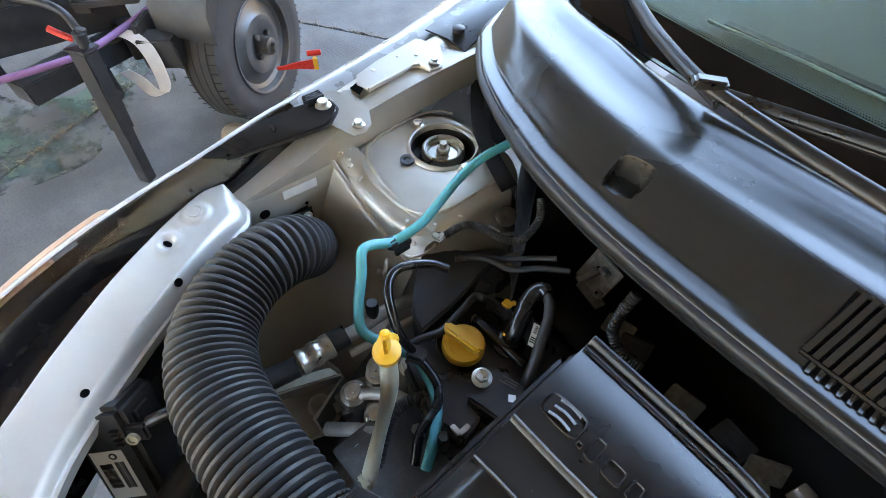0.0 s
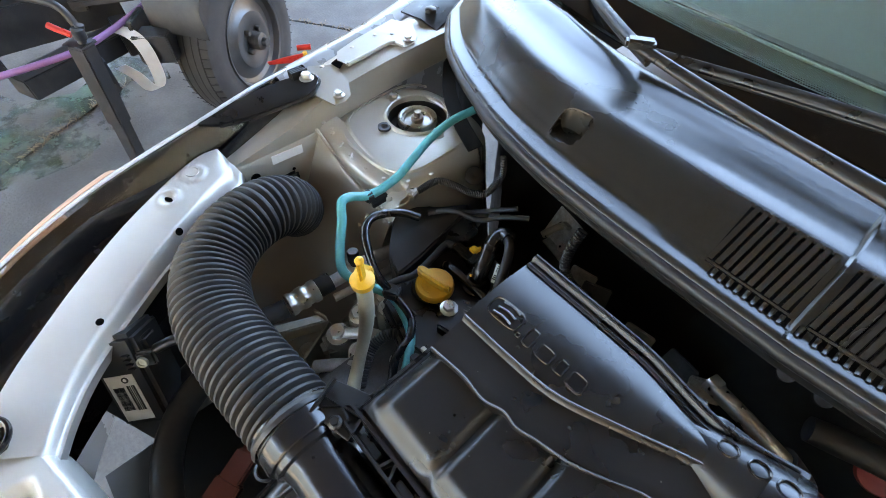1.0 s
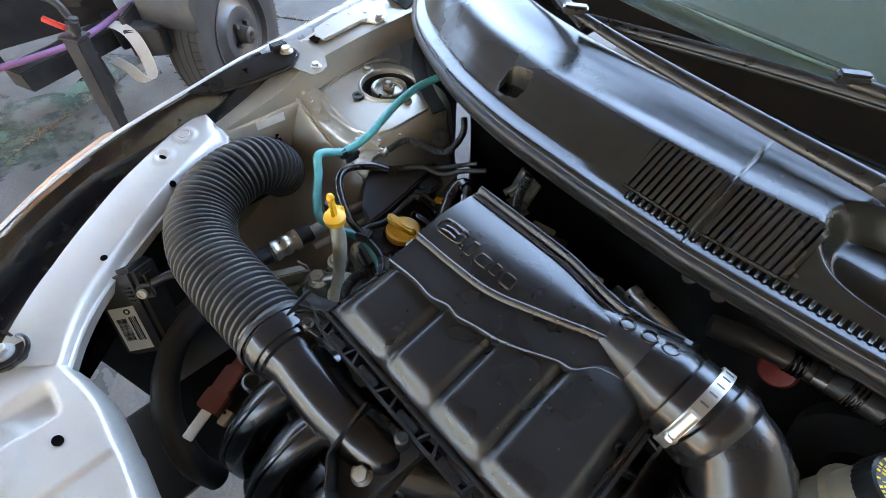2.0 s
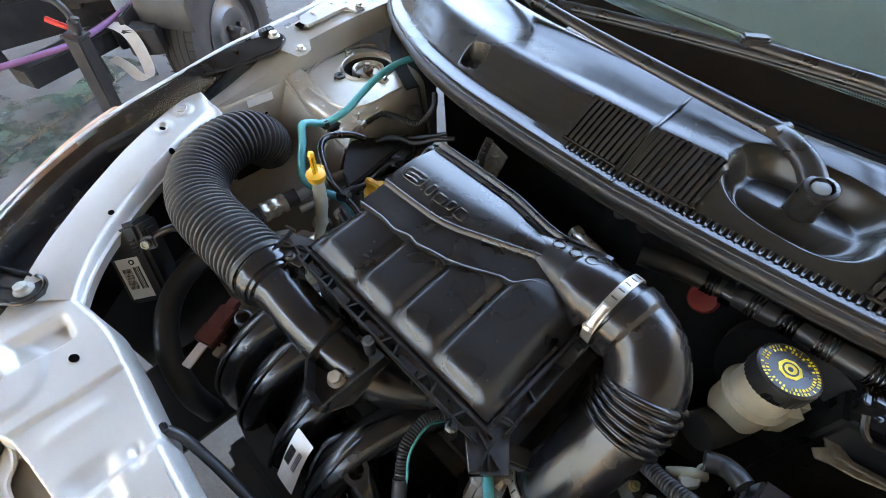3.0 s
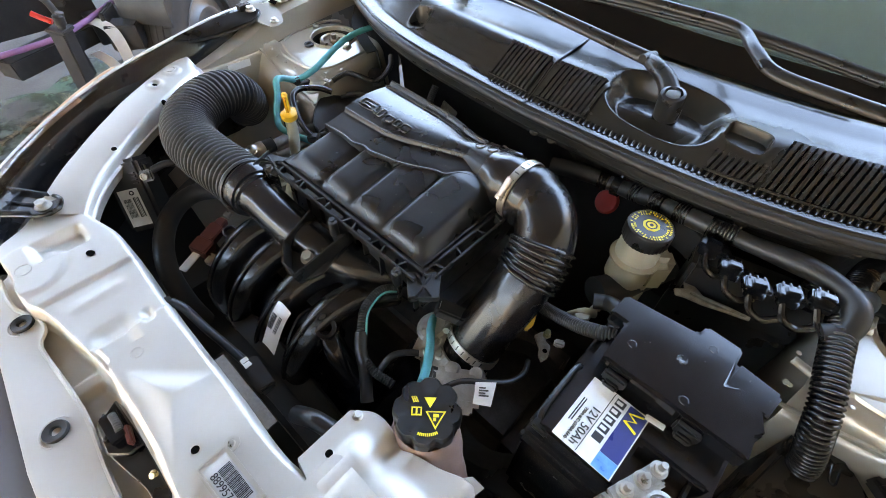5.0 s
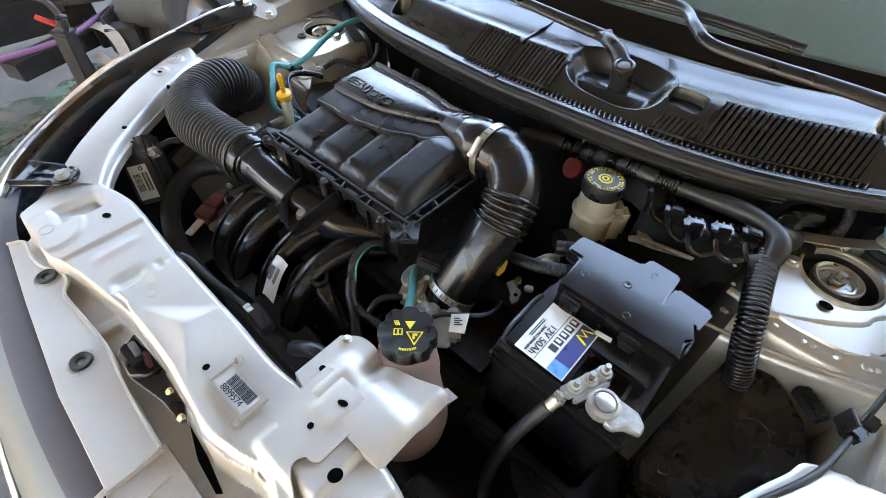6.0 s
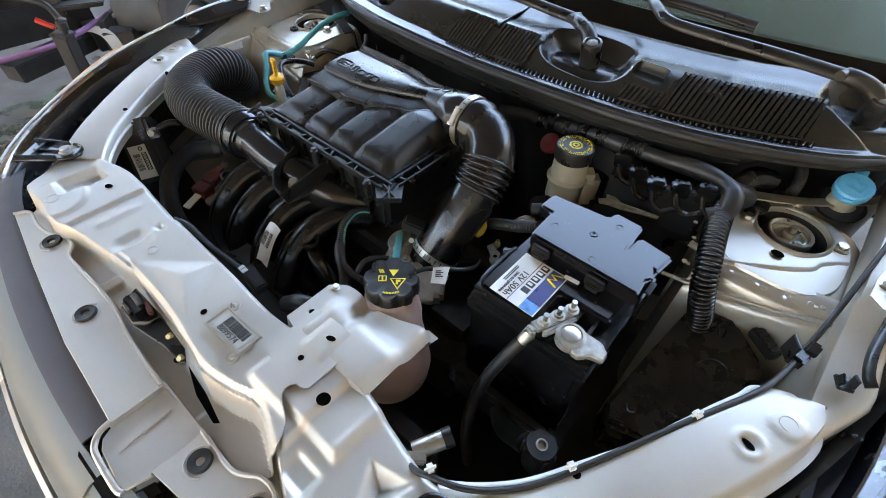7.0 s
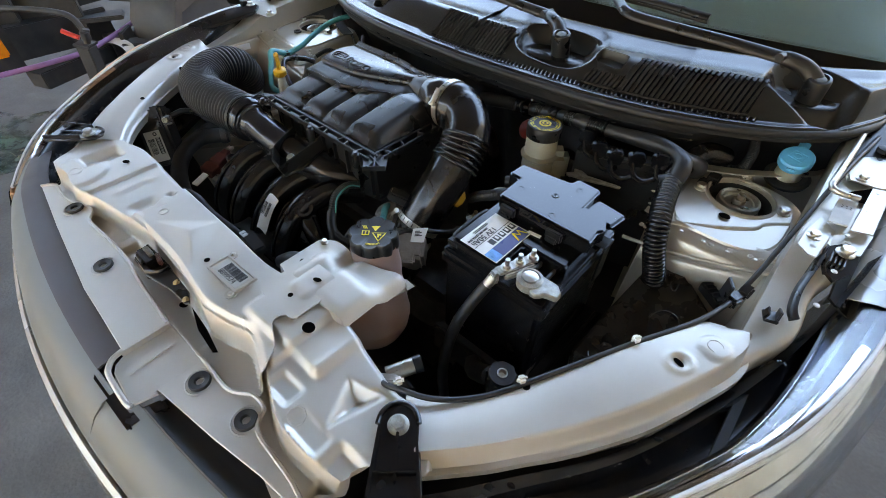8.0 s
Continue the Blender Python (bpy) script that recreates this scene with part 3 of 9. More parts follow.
def beam(s):
    # the far side of the car stands a little further out
    out = 0.0 if s > 0 else 0.020
    lip, crest, edge = resampled(B_LIP, 110), resampled(B_CREST, 110), resampled(B_OUT, 110)
    rows = []

    def soft(v):
        v = min(1.0, max(0.0, v))
        return v * v * (3 - 2 * v)
    for p, c, q in zip(lip, crest, edge):
        f = (q - c) * Vector((1, 1, 0))
        n = f.normalized()
        row = [p + Vector((0, 0, -0.016)) + n * 0.004, p + Vector((0, 0, -0.003)) + n * 0.001, p, p + n * 0.0035 + Vector((0, 0, 0.0008))]
        for k in range(1, 8):
            v = k / 8
            row.append((p + n * 0.0035).lerp(c, v) + Vector((0, 0, 0.004 * math.sin(math.pi * v))))
        for k in range(31):
            v = k / 30
            z = c.z + (q.z + 0.027 - c.z) * v + 0.002 * math.sin(math.pi * min(1.0, v / 0.8)) - 0.027 * soft((v - 0.76) / 0.14)
            pt = c + f * v
            z += 0.0025 * dome(pt.x, pt.y, 0.603, -0.374, 0.0185, 0.0185, 0.35) - 0.0050 * dome(pt.x, pt.y, 0.603, -0.374, 0.0115, 0.0115, 0.5)
            z += 0.0022 * dome(pt.x, pt.y, 0.626, -0.330, 0.0185, 0.0185, 0.16)
            row.append(Vector((pt.x, pt.y, z)))
        row.append(row[-1] + n * 0.001 + Vector((0, 0, -0.010)))
        rows.append(row)
    axis = Vector((0.80, 0.60, 0))
    last = rows[-1]
    for step, drop in ((0.003, 0.002), (0.006, 0.007), (0.007, 0.015), (0.007, 0.032)):
        rows.append([p + axis * step - Z * drop for p in last])
    tops = [p for row in rows for p in row[3:-1]]

    def top_z(x, y):
        return min(tops, key=lambda p: (p.x - x) ** 2 + (p.y - y) ** 2).z
    bm = part("headlamp_beam", moved(both(grid(rows), s), Matrix.Translation((s * out, 0, 0))), SILVER, car, "curved silver headlamp support beam", sharp=60)
    for x, y, r, f in ((0.603, -0.374, 0.0066, 0.5), (0.551, -0.386, 0.0050, 1.0), (0.490, -0.504, 0.0042, 1.0)):
        n = Vector((s * (top_z(x - 0.005, y) - top_z(x + 0.005, y)), top_z(x, y - 0.005) - top_z(x, y + 0.005), 0.010)).normalized()
        hole(Vector((s * (x + out), y, top_z(x, y))) + n * 0.0008, r, bm, f, turn=30 * s, axis=n)
    part("pressed_mark", tube([Vector((s * (0.626 + out + 0.0085 * math.cos(a)), -0.330 + 0.0085 * math.sin(a), top_z(0.626, -0.330) + 0.0004)) for a in [0.3 + 0.5 * k for k in range(10)]], 0.0006, 6, 2), SILVER, bm)
    return bm


def rounded_tower(a, k):
    c, q = math.cos(a), math.sin(a)
    r = 1 / (abs(c) ** 3.2 + abs(q) ** 3.2) ** (1 / 3.2)
    return c * r * k, q * r * k


def tower(s):
    cx, cy = 0.548, -0.032
    prof = [(0.052, 0.8500), (0.075, 0.8505), (0.088, 0.8500), (0.090, 0.8465), (0.0985, 0.8450), (0.106, 0.840), (0.111, 0.828), (0.114, 0.80), (0.121, 0.72), (0.135, 0.60), (0.15, 0.45)]
    if s > 0:
        prof = prof[:7] + [(0.113, 0.80), (0.115, 0.72), (0.118, 0.60), (0.12, 0.45)]
    rows = []
    for r, z in prof:
        row = []
        for k in range(72):
            a = 2 * math.pi * k / 72
            if r < 0.055:
                x, y = 0.56 - cx + 0.050 * math.cos(a), -cy + 0.050 * math.sin(a)
            else:
                x, y = rounded_tower(a, r)
                if s > 0 and x < 0:
                    x *= 0.74
            dz = -0.0012 * max(0, -y) / 0.1 * 6 if r < 0.11 else 0
            row.append((cx + x, cy + y, z + dz))
        rows.append(row)
    tw = part("strut_tower", both(grid(rows, close_v=True), s), BAYPAINT, car, "dusty silver suspension strut tower", sharp=45)
    c = (s * 0.56, 0.0, 0.85)
    part("collar", lathe([(0.0555, -0.002), (0.0530, 0.0022), (0.0505, 0.0035), (0.0488, 0.0025), (0.0478, -0.006)], c, (0, 0, 1), 40), BAYPAINT, tw)
    part("rubber_mount", lathe([(0.0482, -0.006), (0.0465, -0.024), (0.037, -0.026), (0.032, -0.018), (0.0, -0.018)], c, (0, 0, 1), 40), DULL, tw)
    part("steel_cup", lathe([(0.0325, -0.013), (0.0315, -0.004), (0.029, -0.0025), (0.026, -0.004), (0.025, -0.009), (0.022, -0.0085), (0.021, -0.012), (0.012, -0.012), (0.0, -0.011)], c, (0, 0, 1), 36), STEEL, tw, "zinc steel bearing cup")
    part("spindle_nut", merge(hexagon((c[0], 0, 0.838), (0, 0, 1), 0.0105, 0.009), rod((c[0], 0, 0.84), (c[0], 0, 0.856), 0.0052)), SPINDLE, tw, "brown-stained spindle and nut")
    for a, kind in (((100, 1), (198, 1), (266, 2), (3, 1)) if s > 0 else ((0, 1), (112, 1), (190, 1), (278, 0))):
        x, y = c[0] + s * 0.061 * math.cos(radians(a)), 0.061 * math.sin(radians(a))
        if kind == 1:
            bolt((x, y, 0.850), (0, 0, 1), 0.0080, "bolt", "", tw)
        elif kind == 2:
            hole((x, y - 0.006, 0.8502), 0.0085, tw, 0.8)
        else:
            part("rubber_plug", lathe([(0, 0.001), (0.004, 0.001), (0.006, 0.004), (0.0105, 0.004), (0.0105, 0)], (x, y, 0.848), (0, 0, 1), 20), RUBBER, tw)
    part("bead", both(tube([(0.455, -0.112, 0.836), (0.501, -0.122, 0.839), (0.555, -0.098, 0.8455), (0.598, -0.067, 0.848), (0.608, -0.047, 0.849), (0.636, -0.022, 0.8495)] if s > 0 else [(0.452, -0.108, 0.835), (0.50, -0.116, 0.840), (0.56, -0.112, 0.8435), (0.606, -0.102, 0.8450), (0.626, -0.090, 0.8460), (0.637, -0.066, 0.8475), (0.640, -0.03, 0.8490), (0.639, 0.02, 0.8510), (0.628, 0.05, 0.851), (0.61, 0.062, 0.851)], 0.0052, 8, 4, flat=0.38), s), BAYPAINT, tw, "pressed bead")
    for k in range(9):
        a = radians(200 + 18 * k)
        x, y = rounded_tower(a, 0.1035)
        part("spot_weld", lathe([(0.0035, 0), (0.0025, 0.0012), (0, 0.0014)], (s * (cx + x), cy + y, 0.8415), (0, 0, 1), 10), BAYPAINT, tw)
    return tw


def apron(s):
    # shelf before the tower, side wall, front wall and the flanged seam between them
    rows = []
    for i in range(15):
        u = i / 14
        x = 0.445 + 0.235 * u if s < 0 else 0.478 + 0.202 * u
        ridge_y, ridge_z = -0.150 + 0.012 * u, 0.792 + 0.052 * u ** 1.5
        row = [(x, -0.10, 0.832 + 0.02 * u), (x, -0.128, 0.826 + 0.022 * u), (x, ridge_y + 0.006, ridge_z + 0.004), (x, ridge_y, ridge_z), (x, ridge_y - 0.004, ridge_z - 0.006)]
        for k in range(1, 11):
            v = k / 10
            fall = 0.085 * (1 - math.exp(-7 * v)) + (0.12 + 0.08 * (1 - u)) * v if s < 0 else 0.36 * v
            row.append((x, ridge_y - 0.006 - (0.28 if s < 0 else 0.05) * v, ridge_z - 0.006 - fall + (0.006 if s < 0 else 0.015) * math.sin(3 * v + 6 * u)))
        rows.append(row)
    ap = part("inner_wing_panel", both(thick(grid(rows), 0.0015), s), BAYPAINT, car, "silver inner wing panel with spot welds", sharp=60)
    rows = []
    for i in range(11):
        y = -0.34 + 0.24 * i / 10
        rows.append([(0.560, y, 0.42), (0.622, y, 0.60), (0.640, y, 0.74), (0.641, y, 0.832), (0.645, y, 0.838)])
    part("side_wall", both(thick(grid(rows), 0.0015), s), BAYPAINT, ap, sharp=60)
    for k in range(8):
        u = (k + 0.5) / 8
        x = 0.45 + 0.2 * u
        part("spot_weld", both(lathe([(0.004, 0), (0.003, 0.0012), (0, 0.0015)], (x, -0.135 + 0.008 * u, 0.818 + 0.035 * u), (0, -0.4, 1), 10), s), BAYPAINT, ap)
    seam = [(0.66 - 0.215 * k / 10, -0.138 - 0.012 * k / 10, 0.7935 + 0.052 * (1 - k / 10.5) ** 1.5) for k in range(11)]
    part("seam_flange", both(tube(seam, 0.0030, 8, 3), s), BAYPAINT, ap, "folded seam flange")
    for k in range(12):
        u = ((k * 5) % 12 + 0.5) / 12
        part("spot_weld", both(lathe([(0.0034, 0), (0.0026, 0.001), (0, 0.0013)], (0.46 + 0.19 * u, -0.128 + 0.012 * u + (0.006 if k % 2 else -0.004), 0.815 + 0.033 * u), (0, -0.3, 1), 10), s), BAYPAINT, ap)
    # upper rail
    rows = []
    for i in range(27):
        y = -0.325 + 0.535 * i / 26
        z = lerp_curve([(-0.325, 0.838), (-0.28, 0.843), (-0.24, 0.850), (-0.20, 0.858), (-0.16, 0.868), (-0.11, 0.889), (0.0, 0.903), (0.1, 0.910), (0.21, 0.915)], y)
        w = lerp_curve([(-0.325, -0.028), (-0.28, -0.008), (-0.24, 0.010), (-0.19, 0.008), (-0.12, 0.0), (0.0, 0.008), (0.21, 0.014)], y)
        o = min(1.0, max(0.0, (y + 0.17) / 0.07))
        rows.append([(0.6425, y, z - 0.05), (0.6425, y, z - 0.010), (0.6445, y, z - 0.002), (0.652, y, z), (0.672 + w, y, z), (0.676 + 0.004 * o + w, y, z + 0.006 * o), (0.682 + 0.023 * o + w, y, z + 0.007 * o - 0.002), (0.685 + 0.027 * o + w, y, z + 0.002 * o - 0.006), (0.686 + 0.030 * o + w, y, z - 0.03)])
    rail = part("wing_rail", both(grid(rows), s), BAYPAINT, car, "silver upper wing rail", sharp=50)
    def sheet(outline, height):
        sb = bmesh.new()
        sb.faces.new([sb.verts.new((x, y, height(x, y))) for x, y in outline])
        return both(thick(sb, 0.0022), s)
    if s < 0:
        part("hinge_plate", sheet([(0.646, -0.124), (0.618, -0.112), (0.615, -0.096), (0.622, -0.080), (0.648, -0.066), (0.688, -0.066), (0.705, -0.100), (0.700, -0.128), (0.680, -0.142)], lambda x, y: 0.8955 + 0.05 * (y + 0.1) + 0.22 * (x - 0.655)), BAYPAINT, rail, "bolted silver mounting plate")
    else:
        part("hinge_plate", sheet([(0.648, -0.126), (0.650, -0.094), (0.658, -0.052), (0.676, -0.072), (0.675, -0.097), (0.671, -0.139), (0.662, -0.139)], lambda x, y: 0.8945 + 0.06 * (y + 0.1) + 0.05 * (x - 0.66)), BAYPAINT, rail, "small bolted silver plate")
        part("hinge_plate", sheet([(0.675, -0.077), (0.680, -0.060), (0.717, -0.058), (0.712, -0.104), (0.694, -0.114), (0.677, -0.102)], lambda x, y: 0.8985 + 0.08 * (y + 0.08) + 0.10 * (x - 0.69)), BAYPAINT, rail, "folded silver plate")
        part("wing_tag", sheet([(0.665, -0.010), (0.687, -0.003), (0.687, -0.067), (0.664, -0.073)], lambda x, y: 0.9105 + 0.05 * y), TAGPAPER, rail, "pale perforated tab")
        for k in range(6):
            # perforations are dark discs, their shade put into the colour
            part("tab_hole", both(lathe([(0.0013, 0.0), (0.0, 0.0003)], (0.672 + 0.005 * (k % 3), -0.026 - 0.005 * (k // 3), 0.9122), (0, 0, 1), 8), s), DARKMETAL, rail)
        # no opening is cut: a black slab carries the slot's shade
        part("slot", both(prism([(0.667, 0.004), (0.696, 0.043), (0.699, -0.002), (0.688, -0.006)], 0.9130, 0.9138), s), VOID, rail)
        part("hinge_plate", sheet([(0.696, 0.040), (0.716, 0.043), (0.713, -0.070), (0.690, -0.076)], lambda x, y: 0.9145 + 0.05 * y + 0.08 * (x - 0.70)), BAYPAINT, rail, "long silver plate")
        part("hinge_plate", sheet([(0.668, 0.045), (0.660, 0.075), (0.662, 0.110), (0.690, 0.130), (0.722, 0.120), (0.725, 0.050), (0.700, 0.042)], lambda x, y: 0.9115 + 0.06 * y + 0.08 * (x - 0.68)), BAYPAINT, rail, "silver hinge plate")
        part("plate_fold", both(tube([(0.667, 0.045, 0.9125), (0.659, 0.075, 0.9138), (0.661, 0.110, 0.916)], 0.0020, 6, 2), s), BAYPAINT, rail)
    if s < 0:
        part("hinge_plate", sheet([(0.667, -0.050), (0.672, 0.035), (0.662, 0.044), (0.650, 0.048), (0.648, 0.070), (0.660, 0.085), (0.690, 0.100), (0.722, 0.080), (0.715, 0.0), (0.706, -0.045), (0.690, -0.056)], lambda x, y: 0.9105 + 0.06 * y + 0.12 * (x - 0.68)), BAYPAINT, rail, "long silver hinge plate")
        part("plate_fold", both(tube([(0.6685, -0.050, 0.9085), (0.673, 0.035, 0.9130), (0.663, 0.0445, 0.9130), (0.651, 0.049, 0.9115)], 0.0022, 6, 2), s), BAYPAINT, rail)
    for x, y, z in ((0.630, -0.096, 0.8905) if s < 0 else (0.660, -0.099, 0.8955), (0.660, 0.066, 0.913) if s < 0 else (0.681, 0.056, 0.916)):
        bolt((s * x, y, z), (0, 0, 1), 0.0066, "bolt", "", rail)
    for x, y, z in ((0.664, -0.112, 0.9015), (0.690, -0.085, 0.9065), (0.700, -0.02, 0.9125), (0.704, 0.03, 0.9155), (0.690, 0.055, 0.9155)):
        part("spot_weld", lathe([(0.0038, 0), (0.0028, 0.0011), (0, 0.0014)], (s * x, y, z), (0, 0, 1), 10), BAYPAINT, rail)
    if s < 0:
        # black slab painted as the shaded inside of the notch
        part("notch", both(prism([(0.668, -0.066), (0.682, -0.048), (0.696, -0.052), (0.690, -0.068)], 0.9055, 0.9065), s), VOID, rail)
    for k in range(7):
        y = -0.20 + 0.055 * k
        z = lerp_curve([(-0.2, 0.874), (-0.12, 0.896), (0.0, 0.910), (0.2, 0.922)], y)
        part("spot_weld", lathe([(0.004, 0), (0.003, 0.0012), (0, 0.0015)], (s * 0.695, y, z), (0, 0, 1), 10), SILVER, rail)
    # outer wing
    rows = []
    for i in range(40):
        y = -0.145 + 1.2 * i / 39
        x = lerp_curve([(-0.15, 0.765 if s > 0 else 0.736), (0.08, 0.785 if s > 0 else 0.772), (0.30, 0.815), (1.1, 0.85)], y)
        z = lerp_curve([(-0.15, 0.872 if s > 0 else 0.894), (0.08, 0.900 if s > 0 else 0.904), (0.30, 0.925), (1.1, 0.95)], y)
        rows.append([(x - 0.055, y, z - 0.035), (x - 0.040, y, z - 0.010), (x - 0.012, y, z - 0.001), (x, y, z), (x + 0.012, y, z - 0.004), (x + 0.035, y, z - 0.03), (x + 0.06, y, z - 0.10), (x + 0.075, y, z - 0.25), (x + 0.07, y, z - 0.45)])
    part("outer_wing", both(thick(grid(rows), 0.0012), s), SKIN, car, "silver outer wing panel", sharp=50)


for side in (1, -1):
    beam(side)
    tower(side)
    apron(side)

# bulkhead and bay floor


rows = []
for i in range(61):
    x = -0.68 + 1.36 * i / 60
    y = lip_y(x)
    k = min(1.0, max(0.0, (abs(x) - 0.45) / 0.06))
    yb = y + 0.075 * k
    deep = lerp_curve([(-0.70, 0.0), (-0.46, 0.0), (-0.38, 0.12), (0.0, 0.10), (0.10, 0.0), (0.70, 0.0)], x)
    rows.append([(x, yb + 0.13 + deep, 0.30), (x, yb + 0.12 + deep, 0.60), (x, yb + 0.10 + deep * 0.8, 0.80), (x, yb + 0.065, 0.880), (x, yb + 0.042, 0.889), (x, yb + 0.038, 0.893), (x, yb + 0.036, 0.897), (x, yb + 0.026, 0.904), (x, yb + 0.020, 0.912), (x, y + 0.013, 0.924), (x, y + 0.013, 0.932)])
part("bulkhead", thick(grid(rows), 0.002), BULKM, car, "black-coated bulkhead below the windscreen", sharp=45)
for h, o, r in ((0.8945, 0.037, 0.0022), (0.913, 0.019, 0.0022)):
    part("flange_ridge", tube([(x, lip_y(x) + o, h) for x in [-0.45 + 0.9 * i / 50 for i in range(51)]], r, 8, 2), PLASTIC, car)
part("bay_floor", merge(box((0, -0.16, 0.30), (1.3, 0.80, 0.01)), box((0.235, -0.65, 0.30), (0.83, 0.18, 0.01)), box((-0.535, -0.65, 0.30), (0.23, 0.18, 0.01))), DULL, car, "dark underside of the bay")
for side in (-1, 1):
    part("wheel_liner", box((side * 0.68, -0.4, 0.50), (0.01, 0.5, 0.6)), DULL, car)
rows = []
for s in (-1, 1):
    rows = []
    for i in range(12):
        x = 0.43 + 0.25 * i / 11
        y = lip_y(x)
        rows.append([(x, y + 0.055, 0.45), (x, y + 0.05, 0.75), (x, y + 0.03, 0.858), (x, y + 0.0, 0.863)])
    # silver on the battery side, black on the far side
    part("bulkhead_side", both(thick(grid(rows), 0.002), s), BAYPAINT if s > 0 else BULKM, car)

# cowl trim
cowl = thing("cowl_trim", "black plastic windscreen cowl trim with slatted grilles", "cowl panel")
PROF = [(0.013, 0.930), (0.011, 0.941), (0.0135, 0.9455), (0.0170, 0.9470), (0.026, 0.9470), (0.033, 0.9478), (0.044, 0.9545), (0.062, 0.967), (0.078, 0.9772), (0.090, 0.9832), (0.102, 0.9860), (0.115, 0.9862), (0.135, 0.9858), (0.155, 0.9872), (0.175, 0.9905), (0.190, 0.9925), (0.200, 0.9915), (0.208, 0.986), (0.214, 0.974), (0.235, 0.968)]
PROF_FAR = [(0.0135, 0.9455), (0.017, 0.9470), (0.030, 0.9474), (0.0415, 0.9484), (0.0445, 0.9515), (0.048, 0.9550), (0.062, 0.9660)] + PROF[8:]
WELLS = ((0.160, 0.044, 0.090, 0.055), (0.562, 0.160, 0.075, 0.058))


def prof_z(x, d):
    """Height of the trim at d behind its edge: the front ledge is wider towards the passenger side."""
    k = min(1.0, max(0.0, (-0.105 - x) / 0.05))
    return (1 - k) * lerp_curve(PROF[2:], d) + k * lerp_curve(PROF_FAR, d)


def cowl_z(x, y, z):
    for cx, cy, rx, ry in WELLS:
        d = (abs((x - cx) / rx) ** 2.8 + abs((y - cy) / ry) ** 2.8) ** (1 / 2.8)
        z -= 0.030 * (0.0 if d >= 1 else 1.0 if d <= 0.62 else 0.5 + 0.5 * math.cos(math.pi * (d - 0.62) / 0.38))
    return z


rows = []
for i in range(401):
    x = -0.685 + 1.37 * i / 400
    y0 = lip_y(x)
    squeeze = 1 - 0.25 * max(0, (abs(x) - 0.45) / 0.24)
    row = [(x, y0 + d * squeeze, z) for d, z in PROF[:2]]
    for k in range(94):
        d = 0.0135 + 0.2215 * k / 93
        y = y0 + d * squeeze
        row.append((x, y, cowl_z(x, y, prof_z(x, d))))
    rows.append(row)
POCKETS = ((-0.298, 0.017, 0.020, 0.017), (0.273, 0.040, 0.027, 0.018))
bm = grid(rows)
gone = []
for f in bm.faces:
    c = f.calc_center_median()
    if any(((c.x - px) / (rx * 0.97)) ** 4 + ((c.y - py) / (ry * 0.97)) ** 4 < 1 for px, py, rx, ry in POCKETS):
        gone.append(f)
bmesh.ops.delete(bm, geom=gone, context="FACES")
part("panel", bm, COWLM, cowl, sharp=45)


def cowl_at(x, y, down=0.0):
    """A point of the trim's upper face."""
    d = (y - lip_y(x)) / (1 - 0.25 * max(0, (abs(x) - 0.45) / 0.24))
    return (x, y, cowl_z(x, y, prof_z(x, d)) - down)


for px, py, rx, ry in POCKETS:
    ring = []
    for k in range(40):
        a = 2 * math.pi * k / 40
        c, q = math.cos(a), math.sin(a)
        r = 1 / (c ** 4 + q ** 4) ** 0.25
        ring.append((c * r, q * r))
    rows = []
    floor_z = cowl_at(px, py - ry * 0.9)[2] - 0.004
    for g, down in ((1.16, -0.0008), (1.02, -0.0012), (0.97, 0.0015)):
        rows.append([cowl_at(px + u * rx * g, py + v * ry * g, down) for u, v in ring])
    for g in (0.92, 0.84, 0.4, 0.01):
        rows.append([(px + u * rx * g, py + v * ry * g, floor_z) for u, v in ring])
    part("tool_pocket", grid(rows, close_v=True), COWLM, cowl, "shallow moulded pocket", sharp=50)
part("seal", tube([(x, lip_y(x) + 0.012, 0.936) for x in [-0.69 + 1.38 * i / 60 for i in range(61)]], 0.0075, 10, 2), RUBBER, cowl, "black rubber bonnet seal")

# windscreen
screen = thing("windscreen", "green-tinted curved windscreen with a black dotted border", "windscreen")


def glass_pt(x, d, lift=0.0):
    y = 0.255 + 0.33 * x * x
    return (x * (1 - 0.10 * d), y + d * 0.80, 0.985 + d * 0.56 - 0.05 * x * x + lift)


part("pane", thick(grid([[glass_pt(-0.72 + 1.44 * i / 40, -0.05 + 0.95 * j / 16) for j in range(17)] for i in range(41)]), 0.004), GLASS, screen).visible_shadow = False
part("black_border", thick(grid([[glass_pt(-0.72 + 1.44 * i / 40, -0.05 + 0.056 * j / 3, 0.0045) for j in range(4)] for i in range(41)]), 0.0006), FRIT, screen)
_dots = []
for r in range(3):
    for i in range(420):
        x = -0.66 + 1.32 * (i + 0.5 * (r % 2)) / 420
        p = glass_pt(x, 0.0080 + 0.0027 * r, 0.0050)
        _dots.append(lathe([(0.0012 - 0.0003 * r, 0), (0, 0.0002)], p, (0, -0.5, 0.85), 5))
part("dotted_edge", merge(*_dots), FRIT, screen)
dash = part("dashboard", thick(grid([[(-0.70 + 1.4 * i / 20, y + 0.33 * (-0.70 + 1.4 * i / 20) ** 2, z) for y, z in ((0.27, 0.955), (0.45, 0.965), (0.75, 0.99), (0.95, 0.97), (1.0, 0.85))] for i in range(21)]), 0.004), DASHM)
tagged(dash, "dark grey plastic dashboard behind the windscreen", "dashboard")
